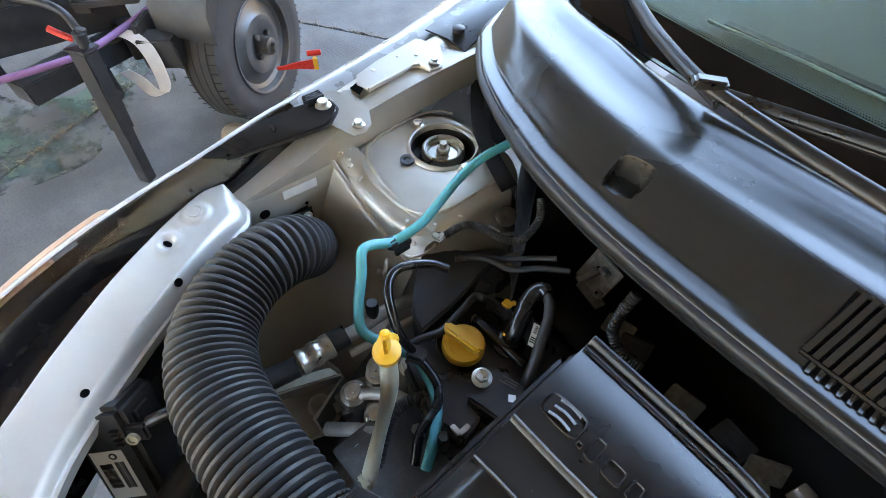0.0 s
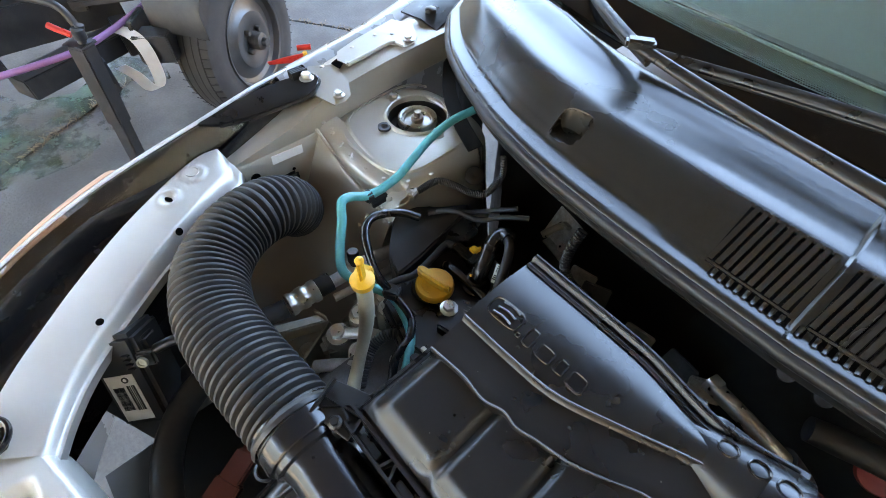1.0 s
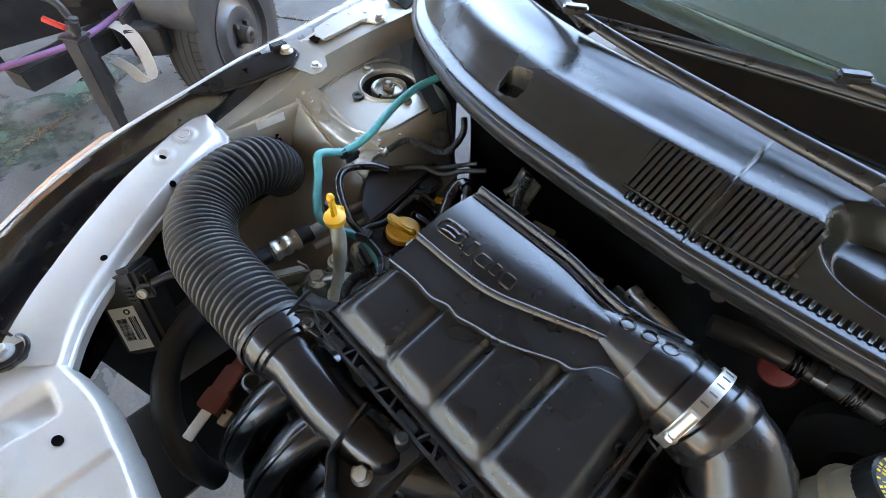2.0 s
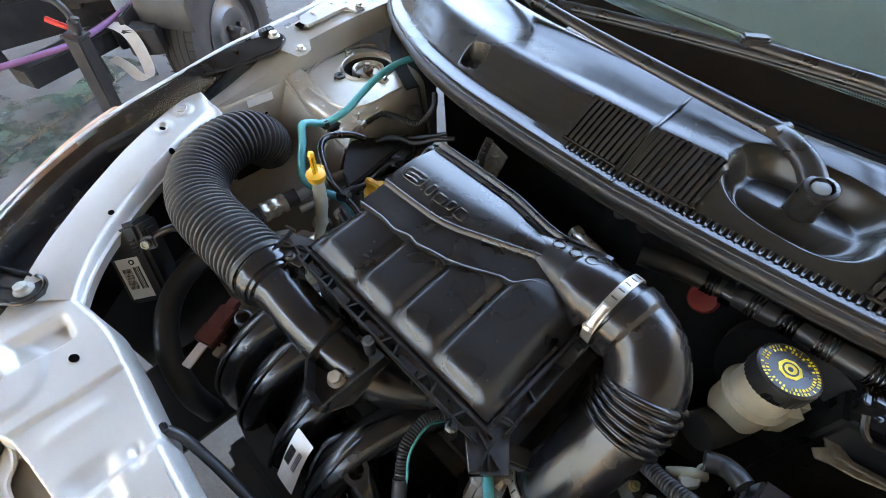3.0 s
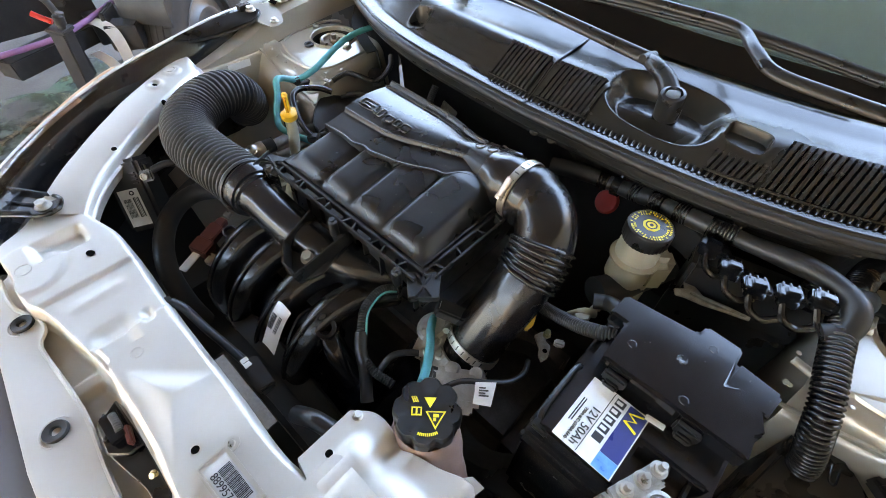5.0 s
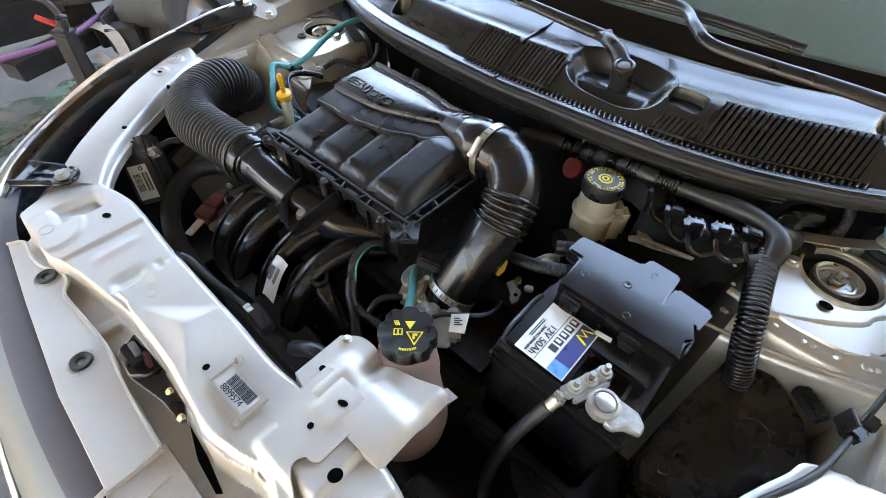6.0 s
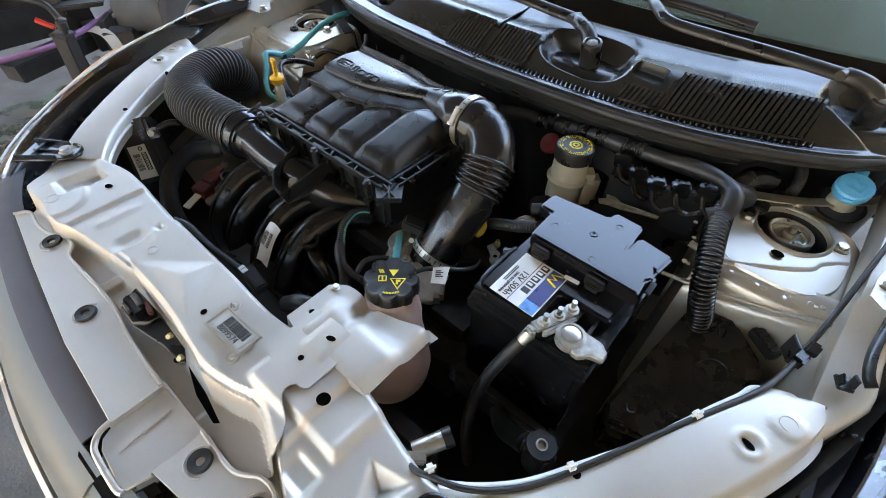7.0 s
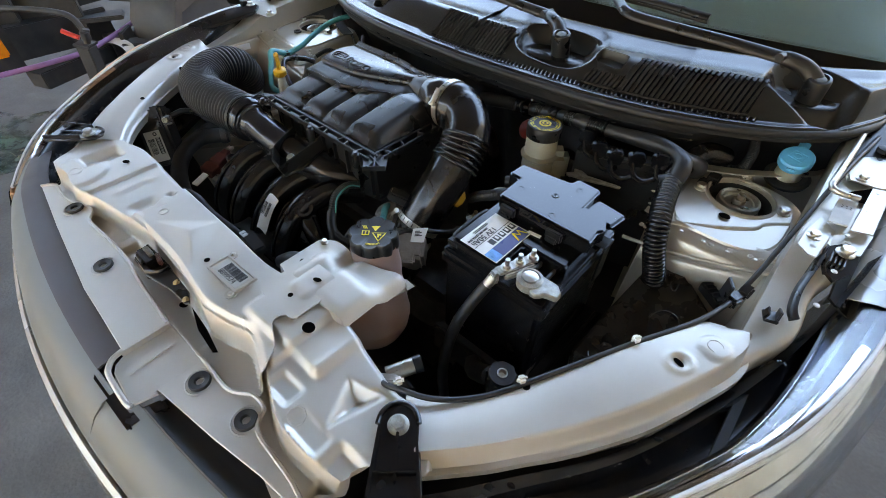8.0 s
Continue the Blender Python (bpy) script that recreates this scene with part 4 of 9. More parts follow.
part("vent_frame", tube([(-0.42, 0.405, 0.968), (-0.405, 0.398, 0.970), (-0.283, 0.395, 0.970), (-0.175, 0.383, 0.970), (0.0, 0.375, 0.970)], 0.0022, 8, 6), LABEL, dash, "pale rim of the windscreen vent")
# the vent's shaded opening is painted as a black strip
part("vent_slot", thick(grid([[(-0.40 + 0.42 * i / 10, 0.408 - 0.026 * i / 10 + 0.016 * j, 0.9705) for j in (0, 1)] for i in range(11)]), 0.001), INK, dash, "dark vent slot")
part("cabin", merge(box((0, 1.75, 0.75), (1.4, 0.02, 1.0)), box((-0.75, 1.2, 0.8), (0.02, 1.1, 0.5)), box((0.75, 1.2, 0.8), (0.02, 1.1, 0.5)), box((0, 1.5, 1.46), (1.2, 0.9, 0.02), 0.008), box((0, 1.3, 0.4), (1.5, 1.0, 0.02))), DULL, car, "dark cabin interior")

# bumper
bump = thing("bumper", "grey plastic bumper with a silver lower skin", "bumper")


def bump_rows(prof, x0=-0.80, x1=0.80):
    """Rows across the bumper: each point is a share of the way from the inner to the outer line, and a height."""
    rows = []
    for i in range(61):
        x = x0 + (x1 - x0) * i / 60
        bend = 0.35 * max(0, abs(x) - 0.45) ** 1.6
        inner, outer = -0.787 + 0.19 * x * x, -0.885 + 0.28 * x * x
        rows.append([(x, inner + (outer - inner) * w + bend, z - 0.09 * max(0, abs(x) - 0.45)) for w, z in prof])
    return rows


part("upper_strip", thick(grid(bump_rows([(-0.2, 0.774), (0.0, 0.777), (0.05, 0.777), (0.34, 0.774), (0.39, 0.772)], -0.80, 0.052)), 0.003), BUMPERD, bump, "dark plum-grey top strip")
part("upper_strip", thick(grid(bump_rows([(-0.2, 0.756), (0.0, 0.760), (0.05, 0.760), (0.22, 0.768), (0.26, 0.772)], 0.150, 0.80)), 0.003), DULL, bump, "black recessed top strip")
part("grille_face", thick(grid(bump_rows([(0.39, 0.772), (0.55, 0.766), (0.72, 0.752), (0.88, 0.730), (0.98, 0.706), (1.0, 0.698)], -0.80, 0.10)), 0.003), BUMPERM, bump, "grey textured plastic face")
part("grille_face", thick(grid(bump_rows([(0.26, 0.772), (0.45, 0.768), (0.70, 0.752), (0.88, 0.730), (0.98, 0.706), (1.0, 0.698)], 0.10, 0.80)), 0.003), BUMPERM, bump, "grey textured plastic face")
part("silver_skin", thick(grid(bump_rows([(1.01, 0.694), (1.05, 0.696), (1.12, 0.692), (1.18, 0.675), (1.22, 0.64), (1.18, 0.55), (1.1, 0.35)])), 0.003), SKIN, bump, "silver painted lower skin")

# headlamps
H_IN = [(0.430, -0.705, 0.795), (0.480, -0.650, 0.797), (0.529, -0.586, 0.80), (0.603, -0.482, 0.805), (0.668, -0.330, 0.815), (0.705, -0.215, 0.830), (0.722, -0.130, 0.850), (0.732, -0.065, 0.862)]
H_OUT = [(0.500, -0.760, 0.770), (0.545, -0.690, 0.785), (0.590, -0.615, 0.800), (0.664, -0.490, 0.822), (0.726, -0.365, 0.845), (0.758, -0.245, 0.862), (0.770, -0.150, 0.872), (0.768, -0.075, 0.876)]
# the passenger side stands higher and straighter
F_IN = [(0.430, -0.705, 0.785), (0.480, -0.650, 0.790), (0.529, -0.586, 0.796), (0.603, -0.482, 0.806), (0.646, -0.360, 0.818), (0.674, -0.235, 0.838), (0.694, -0.140, 0.858), (0.710, -0.065, 0.868)]
F_OUT = [(0.560, -0.790, 0.730), (0.625, -0.730, 0.762), (0.668, -0.655, 0.792), (0.690, -0.540, 0.833), (0.692, -0.420, 0.871), (0.702, -0.285, 0.891), (0.728, -0.175, 0.895), (0.750, -0.075, 0.889)]


def headlamp(s):
    lamp = thing("headlamp", "clear headlamp with chrome reflector and black housing" if s > 0 else "headlamp with black housing and amber lens edge", "headlamp", (s * 0.62, -0.45, 0.6), "headlamps of the car")
    a, b = spline(H_IN if s > 0 else F_IN, 8), spline(H_OUT if s > 0 else F_OUT, 8)
    rows, lens, refl, bez, wide = [], [], [], [], []
    for i, (p, q) in enumerate(zip(a, b)):
        f = Vector((q.x - p.x, q.y - p.y, 0))
        n = f.normalized()
        fr = 0.72 - 0.56 * min(1.0, max(0.0, (i / len(a) - 0.5) / 0.25))
        m = p.lerp(q, fr)
        rows.append([p + Vector((0, 0, -0.12)) - n * 0.01, p + Vector((0, 0, -0.02)), p, p.lerp(q, 0.17 * fr) + Vector((0, 0, 0.004)), p.lerp(q, 0.21 * fr) - Vector((0, 0, 0.030)), p.lerp(q, 0.92 * fr) - Vector((0, 0, 0.034)), p.lerp(q, 0.97 * fr) - Vector((0, 0, 0.004)), m])
        lens.append([m, p.lerp(q, (fr + 1) / 2) + Vector((0, 0, 0.004)), q, q + n * 0.020 + Vector((0, 0, -0.016)), q + n * 0.045 + Vector((0, 0, -0.055)), q + n * 0.060 + Vector((0, 0, -0.12)), q + n * 0.060 + Vector((0, 0, -0.2))])
        if i < 0.52 * len(a):
            bez.append([m + n * 0.002 + Vector((0, 0, -0.008)), q - n * 0.006 + Vector((0, 0, -0.014)), q + n * 0.006 + Vector((0, 0, -0.028)), q + n * 0.006 + Vector((0, 0, -0.040))])
        else:
            wide.append([m.lerp(q, k / 9) + n * 0.002 + Vector((0, 0, -0.007 - (0.008 if k % 3 == 1 else 0.004 if k % 3 == 2 else 0.0))) for k in range(10)] + [q + n * 0.006 + Vector((0, 0, -0.028)), q + n * 0.006 + Vector((0, 0, -0.040))])
        refl.append([q + n * 0.006 + Vector((0, 0, -0.040)), q + n * 0.020 + Vector((0, 0, -0.048)), q + n * 0.018 + Vector((0, 0, -0.070)), q + n * 0.032 + Vector((0, 0, -0.082)), q + n * 0.030 + Vector((0, 0, -0.12)), q + n * 0.045 + Vector((0, 0, -0.19))])
    part("housing", both(thick(grid(rows), 0.003), s), GLOSSY, lamp, "black plastic housing rim")
    part("lens", both(thick(grid(lens), 0.003), s), LENS, lamp, "clear plastic lens").visible_shadow = False
    # far-side reflectors are coloured black: their lack of light is put into the colour
    part("reflector", both(thick(grid(refl), 0.002), s), CHROME if s > 0 else GLOSSY, lamp, "chrome reflector" if s > 0 else "lamp reflector coloured black to look unlit")
    part("bezel", both(thick(grid(bez), 0.002), s), SMOKY if s > 0 else GLOSSY, lamp, "inner bezel, smoky near, blackened far")
    strip = [[q + (q - p).normalized() * d + Vector((0, 0, -h)) for d, h in ((-0.016, 0.011), (-0.010, 0.009), (0.002, 0.013), (0.006, 0.018))] for p, q in list(zip(a, b))[8:44]]
    part("inner_strip", both(thick(grid(strip), 0.0015), s), CHROME if s > 0 else GLOSSY, lamp, "bright chrome strip" if s > 0 else "inner strip coloured black to look unlit")
    part("side_reflector", both(thick(grid(wide), 0.002), s), SILVERED if s > 0 else GLOSSY, lamp, "side reflector, silvered near, blackened far")
    part("lens_edge", both(tube(b[::4], 0.0028, 8, 4), s), LENSRIM, lamp, "pale bright lens edge")
    # the far rib is blackened too, in place of dark reflections
    part("trim_rib", both(tube([q + (q - p).normalized() * 0.016 + Vector((0, 0, -0.060)) for p, q in zip(a, b)][::4], 0.008, 8, 4), s), CHROME if s > 0 else GLOSSY, lamp)
    if s < 0:
        part("indicator", both(tube([q + (q - p).normalized() * 0.010 + Vector((0, 0, -0.016)) for p, q in list(zip(a, b))[0:30:4]], 0.006, 10, 4), s), AMBER, lamp, "amber glow of the indicator reflector")
        strip = [[q + (q - p).normalized() * d + Vector((0, 0, -h)) for d, h in ((0.004, 0.000), (0.012, 0.005), (0.022, 0.014), (0.030, 0.026))] for p, q in list(zip(a, b))[0:34]]
        part("amber_strip", both(thick(grid(strip), 0.001), s), AMBER, lamp, "amber strip along the lens edge")
    for k in range(5):
        i = 6 + 10 * k
        p, q = a[min(i, len(a) - 1)], b[min(i, len(b) - 1)]
        part("rib", both(box(p.lerp(q, 0.10) + Vector((0, 0, 0.004)), (0.010, 0.006, 0.010), 0.002), s), GLOSSY, lamp)
    return lamp


for side in (1, -1):
    headlamp(side)


def lamp_bracket(s, at, turn, reach=0.072):
    """A black plastic ear with ribs and a bolt."""
    th = thing("headlamp_bracket", "black ribbed plastic headlamp bracket with a steel bolt", "bracket", at, "headlamp brackets")
    o = [(-0.022, 0.004), (-0.016, 0.022), (0.0, 0.030), (0.016, 0.022), (0.022, 0.004), (0.030, -reach), (-0.030, -reach)]
    m = Matrix.Translation(at) @ pose(0, 0, 0, 0, 0, turn)
    part("ear", moved(prism(o, 0.0, 0.005, 0.0015, 1), m), GLOSSY, th)
    ribs = [box((-0.023, -reach / 2, 0.009), (0.003, reach, 0.009), 0.001, pose(0, 0, 0, 0, 0, -5)), box((0.023, -reach / 2, 0.009), (0.003, reach, 0.009), 0.001, pose(0, 0, 0, 0, 0, 5)), box((0, -0.03, 0.007), (0.003, 0.05, 0.005), 0.001), box((0, -0.045, 0.008), (0.044, 0.003, 0.006), 0.001)]
    part("rib", moved(merge(*ribs), m), GLOSSY, th)
    rim = tube([Vector((0.022 * math.cos(a), 0.004 + 0.024 * math.sin(a), 0.006)) for a in [math.pi * k / 10 for k in range(11)]], 0.003, 8, 2)
    part("rim", moved(rim, m), GLOSSY, th)
    bolt(m @ Vector((0, 0.003, 0.005)), (0, 0, 1), 0.0088, "bolt", "pale steel bolt", th, ZINCP)


lamp_bracket(1, (0.414, -0.630, 0.822), 42, 0.092)
lamp_bracket(-1, (-0.459, -0.634, 0.822), -52, 0.070)

# ---- air filter box ----
airbox = thing("air_filter_box", "black plastic engine air filter box with a ribbed lid", "air filter box", (-0.075, -0.25, 0.78))


def lid_z(x, y):
    e = 0.02
    k = pad(x, y, -0.219, 0.066, -0.344, 1, e) ** 0.45 if pad(x, y, -0.219, 0.066, -0.344, 1, e) > 0 else 0
    z = 0.884 + k * (0.014 + 0.013 * max(0, min(1.35, (y + 0.344) / 0.09)))
    for g in (-0.138, -0.076, -0.013):
        z -= 0.0070 * math.exp(-((x - g) / 0.0052) ** 2) * k
    for c in (-0.178, -0.107, -0.045, 0.026):
        z += 0.0015 * math.exp(-((x - c) / 0.026) ** 2) * k
    return z


part("lid", thick(grid([[(x, y, lid_z(x, y)) for y in [-0.347 + 0.215 * j / 50 for j in range(51)]] for x in [-0.222 + 0.291 * i / 96 for i in range(97)]]), 0.002), LIDM, airbox, "lid with four rounded lobes", sharp=55)

PL = [(-0.214, -0.273), (-0.175, -0.270), (-0.150, -0.272), (-0.131, -0.266), (-0.116, -0.268), (-0.098, -0.263), (-0.071, -0.257), (-0.046, -0.246), (-0.021, -0.233), (-0.006, -0.229), (0.008, -0.212), (0.030, -0.204), (0.053, -0.196)]


def plate_front(x):
    return lerp_curve(PL, x)


WING = [(-0.214, -0.232), (-0.160, -0.231), (-0.111, -0.227), (-0.061, -0.209), (-0.006, -0.187), (0.030, -0.178), (0.053, -0.172)]
rows = []
for i in range(60):
    x = -0.214 + 0.268 * i / 59
    y0, y1 = plate_front(x), lerp_curve(WING, x)
    back = lerp_curve([(-0.214, -0.134), (-0.08, -0.138), (-0.007, -0.150), (0.054, -0.138)], x)
    row = [(x, y0 - 0.001, 0.900), (x, y0, 0.9145), (x, y0 + 0.003, 0.9160)]
    for k in range(1, 5):
        row.append((x, y0 + 0.003 + (y1 - y0 - 0.006) * k / 4, 0.9160 + 0.005 * k / 4))
    row += [(x, y1 - 0.0012, 0.9228), (x, y1 - 0.0004, 0.9262), (x, y1 + 0.0015, 0.9275)]
    for k in range(1, 7):
        row.append((x, y1 + 0.0015 + (back - y1 - 0.0135) * k / 6, 0.9275 + 0.0045 * math.sin(math.pi * k / 6)))
    row += [(x, back - 0.010, 0.9272), (x, back - 0.005, 0.9272), (x, back - 0.002, 0.9315), (x, back + 0.004, 0.9312), (x, back + 0.007, 0.925), (x, back + 0.010, 0.88)]
    rows.append(row)
part("raised_plate", thick(grid(rows), 0.002), LIDM, airbox, "raised plate with a sweeping wing edge", sharp=32)
for line, h in ((PL, 0.9162), (WING, 0.9268)):
    part("edge_bead", tube([(x, y + 0.0008, h) for x, y in line], 0.0011, 6, 6), LIDM, airbox)
for o in (0.0, 0.011):
    part("rear_ridge", tube([(x, lerp_curve([(-0.214, -0.134), (-0.08, -0.138), (-0.007, -0.150), (0.054, -0.138)], x) - o, 0.9320 - 0.30 * o) for x in [-0.213 + 0.26 * k / 16 for k in range(17)]], 0.0022, 8, 2), LIDM, airbox)
# end cheek of the raised plate
part("outlet_neck", lathe([(0.034, -0.02), (0.0375, -0.006), (0.0395, 0.004), (0.0395, 0.012), (0.0385, 0.014), (0.0385, 0.04)], (0.052, -0.173, 0.9075), (1, -0.05, 0.02), 36), GLOSSY, airbox)
part("neck_hood", grid([[(x, -0.168 + r * math.cos(a), 0.9085 + r * math.sin(a) * 0.94) for a in [math.pi * (0.08 + 0.84 * k / 18) for k in range(19)]] for x, r in ((-0.035, 0.018), (-0.015, 0.024), (0.005, 0.0285), (0.025, 0.033), (0.045, 0.037), (0.058, 0.0385))]), LIDM, airbox, "sloping hood over the outlet")
# raised marks on the plate: plain outlined shapes


def crown_z(x, y):
    y1 = lerp_curve(WING, x)
    back = lerp_curve([(-0.214, -0.134), (-0.08, -0.138), (-0.007, -0.150), (0.054, -0.138)], x)
    return 0.9275 + 0.0045 * math.sin(math.pi * min(1.0, max(0.0, (y - y1) / (back - y1 - 0.0135))))


def mark(cx, cy, w, h, turn=0.0):
    loop = []
    for k in range(17):
        a = 2 * math.pi * k / 16
        u, v = w / 2 * math.copysign(abs(math.cos(a)) ** 0.5, math.cos(a)), h / 2 * math.copysign(abs(math.sin(a)) ** 0.5, math.sin(a))
        x, y = cx + u * math.cos(turn) - v * math.sin(turn), cy + u * math.sin(turn) + v * math.cos(turn)
        loop.append((x, y, crown_z(x, y) + 0.0006))
    part("raised_mark", tube(loop, 0.0011, 6, 2), GLOSSY, airbox)


EX, EY = -0.188, -0.204
mark(EX, EY, 0.034, 0.020, 0.05)
for cx, cy, w, h in ((-0.167, -0.212, 0.004, 0.004), (-0.157, -0.206, 0.009, 0.018), (-0.139, -0.208, 0.015, 0.013), (-0.122, -0.207, 0.009, 0.013), (-0.105, -0.208, 0.015, 0.015)):
    mark(cx, cy, w, h)
for k in range(3):
    part("raised_mark", tube([(EX - 0.010 + 0.0005 * k, EY - 0.007 + 0.007 * k, crown_z(EX, EY) + 0.0006), (EX, EY - 0.005 + 0.007 * k, crown_z(EX, EY) + 0.0008), (EX + 0.010, EY - 0.006 + 0.007 * k, crown_z(EX, EY) + 0.0006)], 0.0013, 6, 4), GLOSSY, airbox)
for cx, r in ((0.003, 0.0280), (0.024, 0.0328), (0.043, 0.0366)):
    part("raised_mark", tube([(cx + 0.007 * math.cos(a), -0.165 + 0.0065 * math.sin(a), 0.9092 + 0.94 * math.sqrt(r * r - (0.003 + 0.0065 * math.sin(a)) ** 2) + 0.2 * 0.007 * math.cos(a)) for a in [2 * math.pi * k / 12 for k in range(13)]], 0.0011, 6, 2), GLOSSY, airbox)

# flange with pockets
fl = [box((-0.075, -0.352, 0.878), (0.315, 0.004, 0.012), 0.001), box((-0.075, -0.366, 0.877), (0.300, 0.003, 0.010), 0.001), box((-0.225, -0.25, 0.878), (0.004, 0.21, 0.012), 0.001), box((0.074, -0.26, 0.878), (0.004, 0.19, 0.012), 0.001), box((0.088, -0.27, 0.877), (0.003, 0.15, 0.010), 0.001), box((-0.075, -0.25, 0.874), (0.29, 0.2, 0.004), 0.001)]
for piece in fl:
    part("flange_edge", piece, PLASTIC, airbox)
for x, lean in ((-0.213, 20), (-0.172, -15), (-0.163, 25), (-0.120, -25), (-0.104, 15), (-0.062, -20), (-0.047, 25), (-0.006, -15), (0.010, 20), (0.045, -20)):
    part("flange_rib", box((x, -0.359, 0.876), (0.0024, 0.015, 0.013), 0, pose(0, 0, 0, 0, 0, lean)), PLASTIC, airbox)
for y, lean in ((-0.33, 15), (-0.295, -20), (-0.250, 20), (-0.215, -15)):
    part("flange_rib", box((0.081, y, 0.876), (0.015, 0.0024, 0.013), 0, pose(0, 0, 0, 0, 0, lean)), PLASTIC, airbox)
for x0, x1 in ((-0.205, -0.18), (-0.155, -0.128), (-0.096, -0.07), (-0.04, -0.014)):
    part("flange_step", box(((x0 + x1) / 2, -0.3605, 0.8755), (x1 - x0, 0.007, 0.008), 0.0012), PLASTIC, airbox)
for x, y, r in ((-0.234, -0.358, 200), (0.083, -0.360, -45)):
    m = Matrix.Translation((x, y, 0.874)) @ pose(0, 0, 0, 0, 0, r)
    part("corner_ear", moved(merge(prism([(-0.018, -0.022), (0.024, -0.018), (0.024, 0.018), (-0.018, 0.022)], 0.0, 0.003, 0.001, 1), *[box((0.004, 0, 0.005), (0.036, 0.0022, 0.006), 0.0006, pose(0, 0, 0, 0, 0, a)) for a in (-30, 0, 30)], box((0.024, 0, 0.005), (0.0025, 0.036, 0.009), 0.0006)), m), PLASTIC, airbox, "ribbed corner ear")
for x, y in ((-0.229, -0.372), (-0.075, -0.374), (0.048, -0.372)):
    part("screw", merge(lathe([(0.0065, -0.02), (0.0065, 0.004), (0.0045, 0.006), (0, 0.006)], (x, y, 0.876), (0, 0, 1), 16), hexagon((x, y, 0.882), (0, 0, 1), 0.0045, 0.003)), PLASTIC, airbox)
# lower tray
rows = []
for z, g in ((0.872, 0.0), (0.84, -0.002), (0.80, -0.006), (0.765, -0.014), (0.755, -0.03)):
    o = [(-0.222 - g, -0.350 + g), (0.070 + g, -0.350 - g), (0.070 + g, -0.135 + g), (-0.222 - g, -0.135 + g)]
    rows.append([(x, y, z) for x, y in o])
part("lower_tray", merge(grid(rows, close_v=True), box((-0.076, -0.24, 0.757), (0.24, 0.17, 0.004))), PLASTIC, airbox, "deep lower tray")
for k in range(9):
    part("tray_rib", box((-0.205 + 0.033 * k, -0.3515, 0.825), (0.0025, 0.008, 0.085)), PLASTIC, airbox)

# ---- intake snorkel and ribbed hose ----
snork = thing("intake_snorkel", "glossy black plastic intake pipe", "pipe", (-0.14, -0.40, 0.82))
part("pipe", tube([(-0.262, -0.398, 0.842), (-0.225, -0.399, 0.840), (-0.16, -0.398, 0.830), (-0.10, -0.388, 0.817), (-0.05, -0.365, 0.796), (-0.01, -0.325, 0.775)], 0.031, 28), GLOSSY, snork)
part("collar", lathe([(0.036, -0.022), (0.043, -0.020), (0.043, 0.010), (0.041, 0.013), (0.0385, 0.013), (0.0385, 0.020), (0.034, 0.022), (0.031, 0.035)], (-0.252, -0.3985, 0.8415), (1, 0.0, -0.07), 36), GLOSSY, snork, "stepped hose collar")
part("latch_tab", box((-0.226, -0.372, 0.869), (0.016, 0.014, 0.008), 0.002, pose(0, 0, 0, -40, 0, 0)), GLOSSY, snork)
hose = thing("air_intake_hose", "ribbed black flexible air intake hose", "hose", (-0.45, -0.38, 0.80))
HOSE = [(-0.258, -0.3985, 0.842), (-0.315, -0.403, 0.843), (-0.375, -0.407, 0.842), (-0.435, -0.404, 0.839), (-0.490, -0.382, 0.838), (-0.527, -0.340, 0.838), (-0.545, -0.296, 0.834), (-0.557, -0.262, 0.818), (-0.572, -0.240, 0.790), (-0.594, -0.228, 0.758)]
part("end_ring", lathe([(0.0455, -0.004), (0.0470, 0.0), (0.0455, 0.004)], (-0.262, -0.3985, 0.842), (1, 0, 0), 32), RUBBER, hose)
part("ribbed_sleeve", corrugated(HOSE, 0.0442, 0.0094, 0.0085, 40), HOSEM, hose)

# support bracket under the box
brk = thing("support_bracket", "black moulded plastic bracket with a zinc bolt", "bracket", (-0.09, -0.41, 0.80))
m = Matrix.Translation((-0.088, -0.412, 0.826)) @ pose(0, 0, 0, 18, 0, 6)
part("tray", moved(prism([(-0.034, 0.05), (0.036, 0.05), (0.034, -0.010), (0.016, -0.036), (-0.010, -0.030), (-0.032, -0.006)], 0, 0.004, 0.0012, 1), m), PLASTIC, brk)
for o in ([(-0.034, 0.05), (-0.032, -0.006)], [(-0.032, -0.006), (-0.010, -0.030)], [(-0.010, -0.030), (0.016, -0.036)], [(0.016, -0.036), (0.036, 0.05)]):
    a, b = Vector((*o[0], 0)), Vector((*o[1], 0))
    d = b - a
    h = 0.028
    part("side_wall", moved(box((a + b) / 2 + Vector((0, 0, h / 2)), (d.length, 0.003, h), 0.001, Matrix.Rotation(math.atan2(d.y, d.x), 4, "Z")), m), PLASTIC, brk)
bolt(m @ Vector((0.0, -0.002, 0.004)), m.to_3x3() @ Z, 0.0085, "bolt", "zinc bolt with a green paint mark", brk)

# ---- intake manifold ----
mani = thing("intake_manifold", "glossy black plastic intake manifold with four curved runners", "intake manifold", (-0.13, -0.45, 0.62))
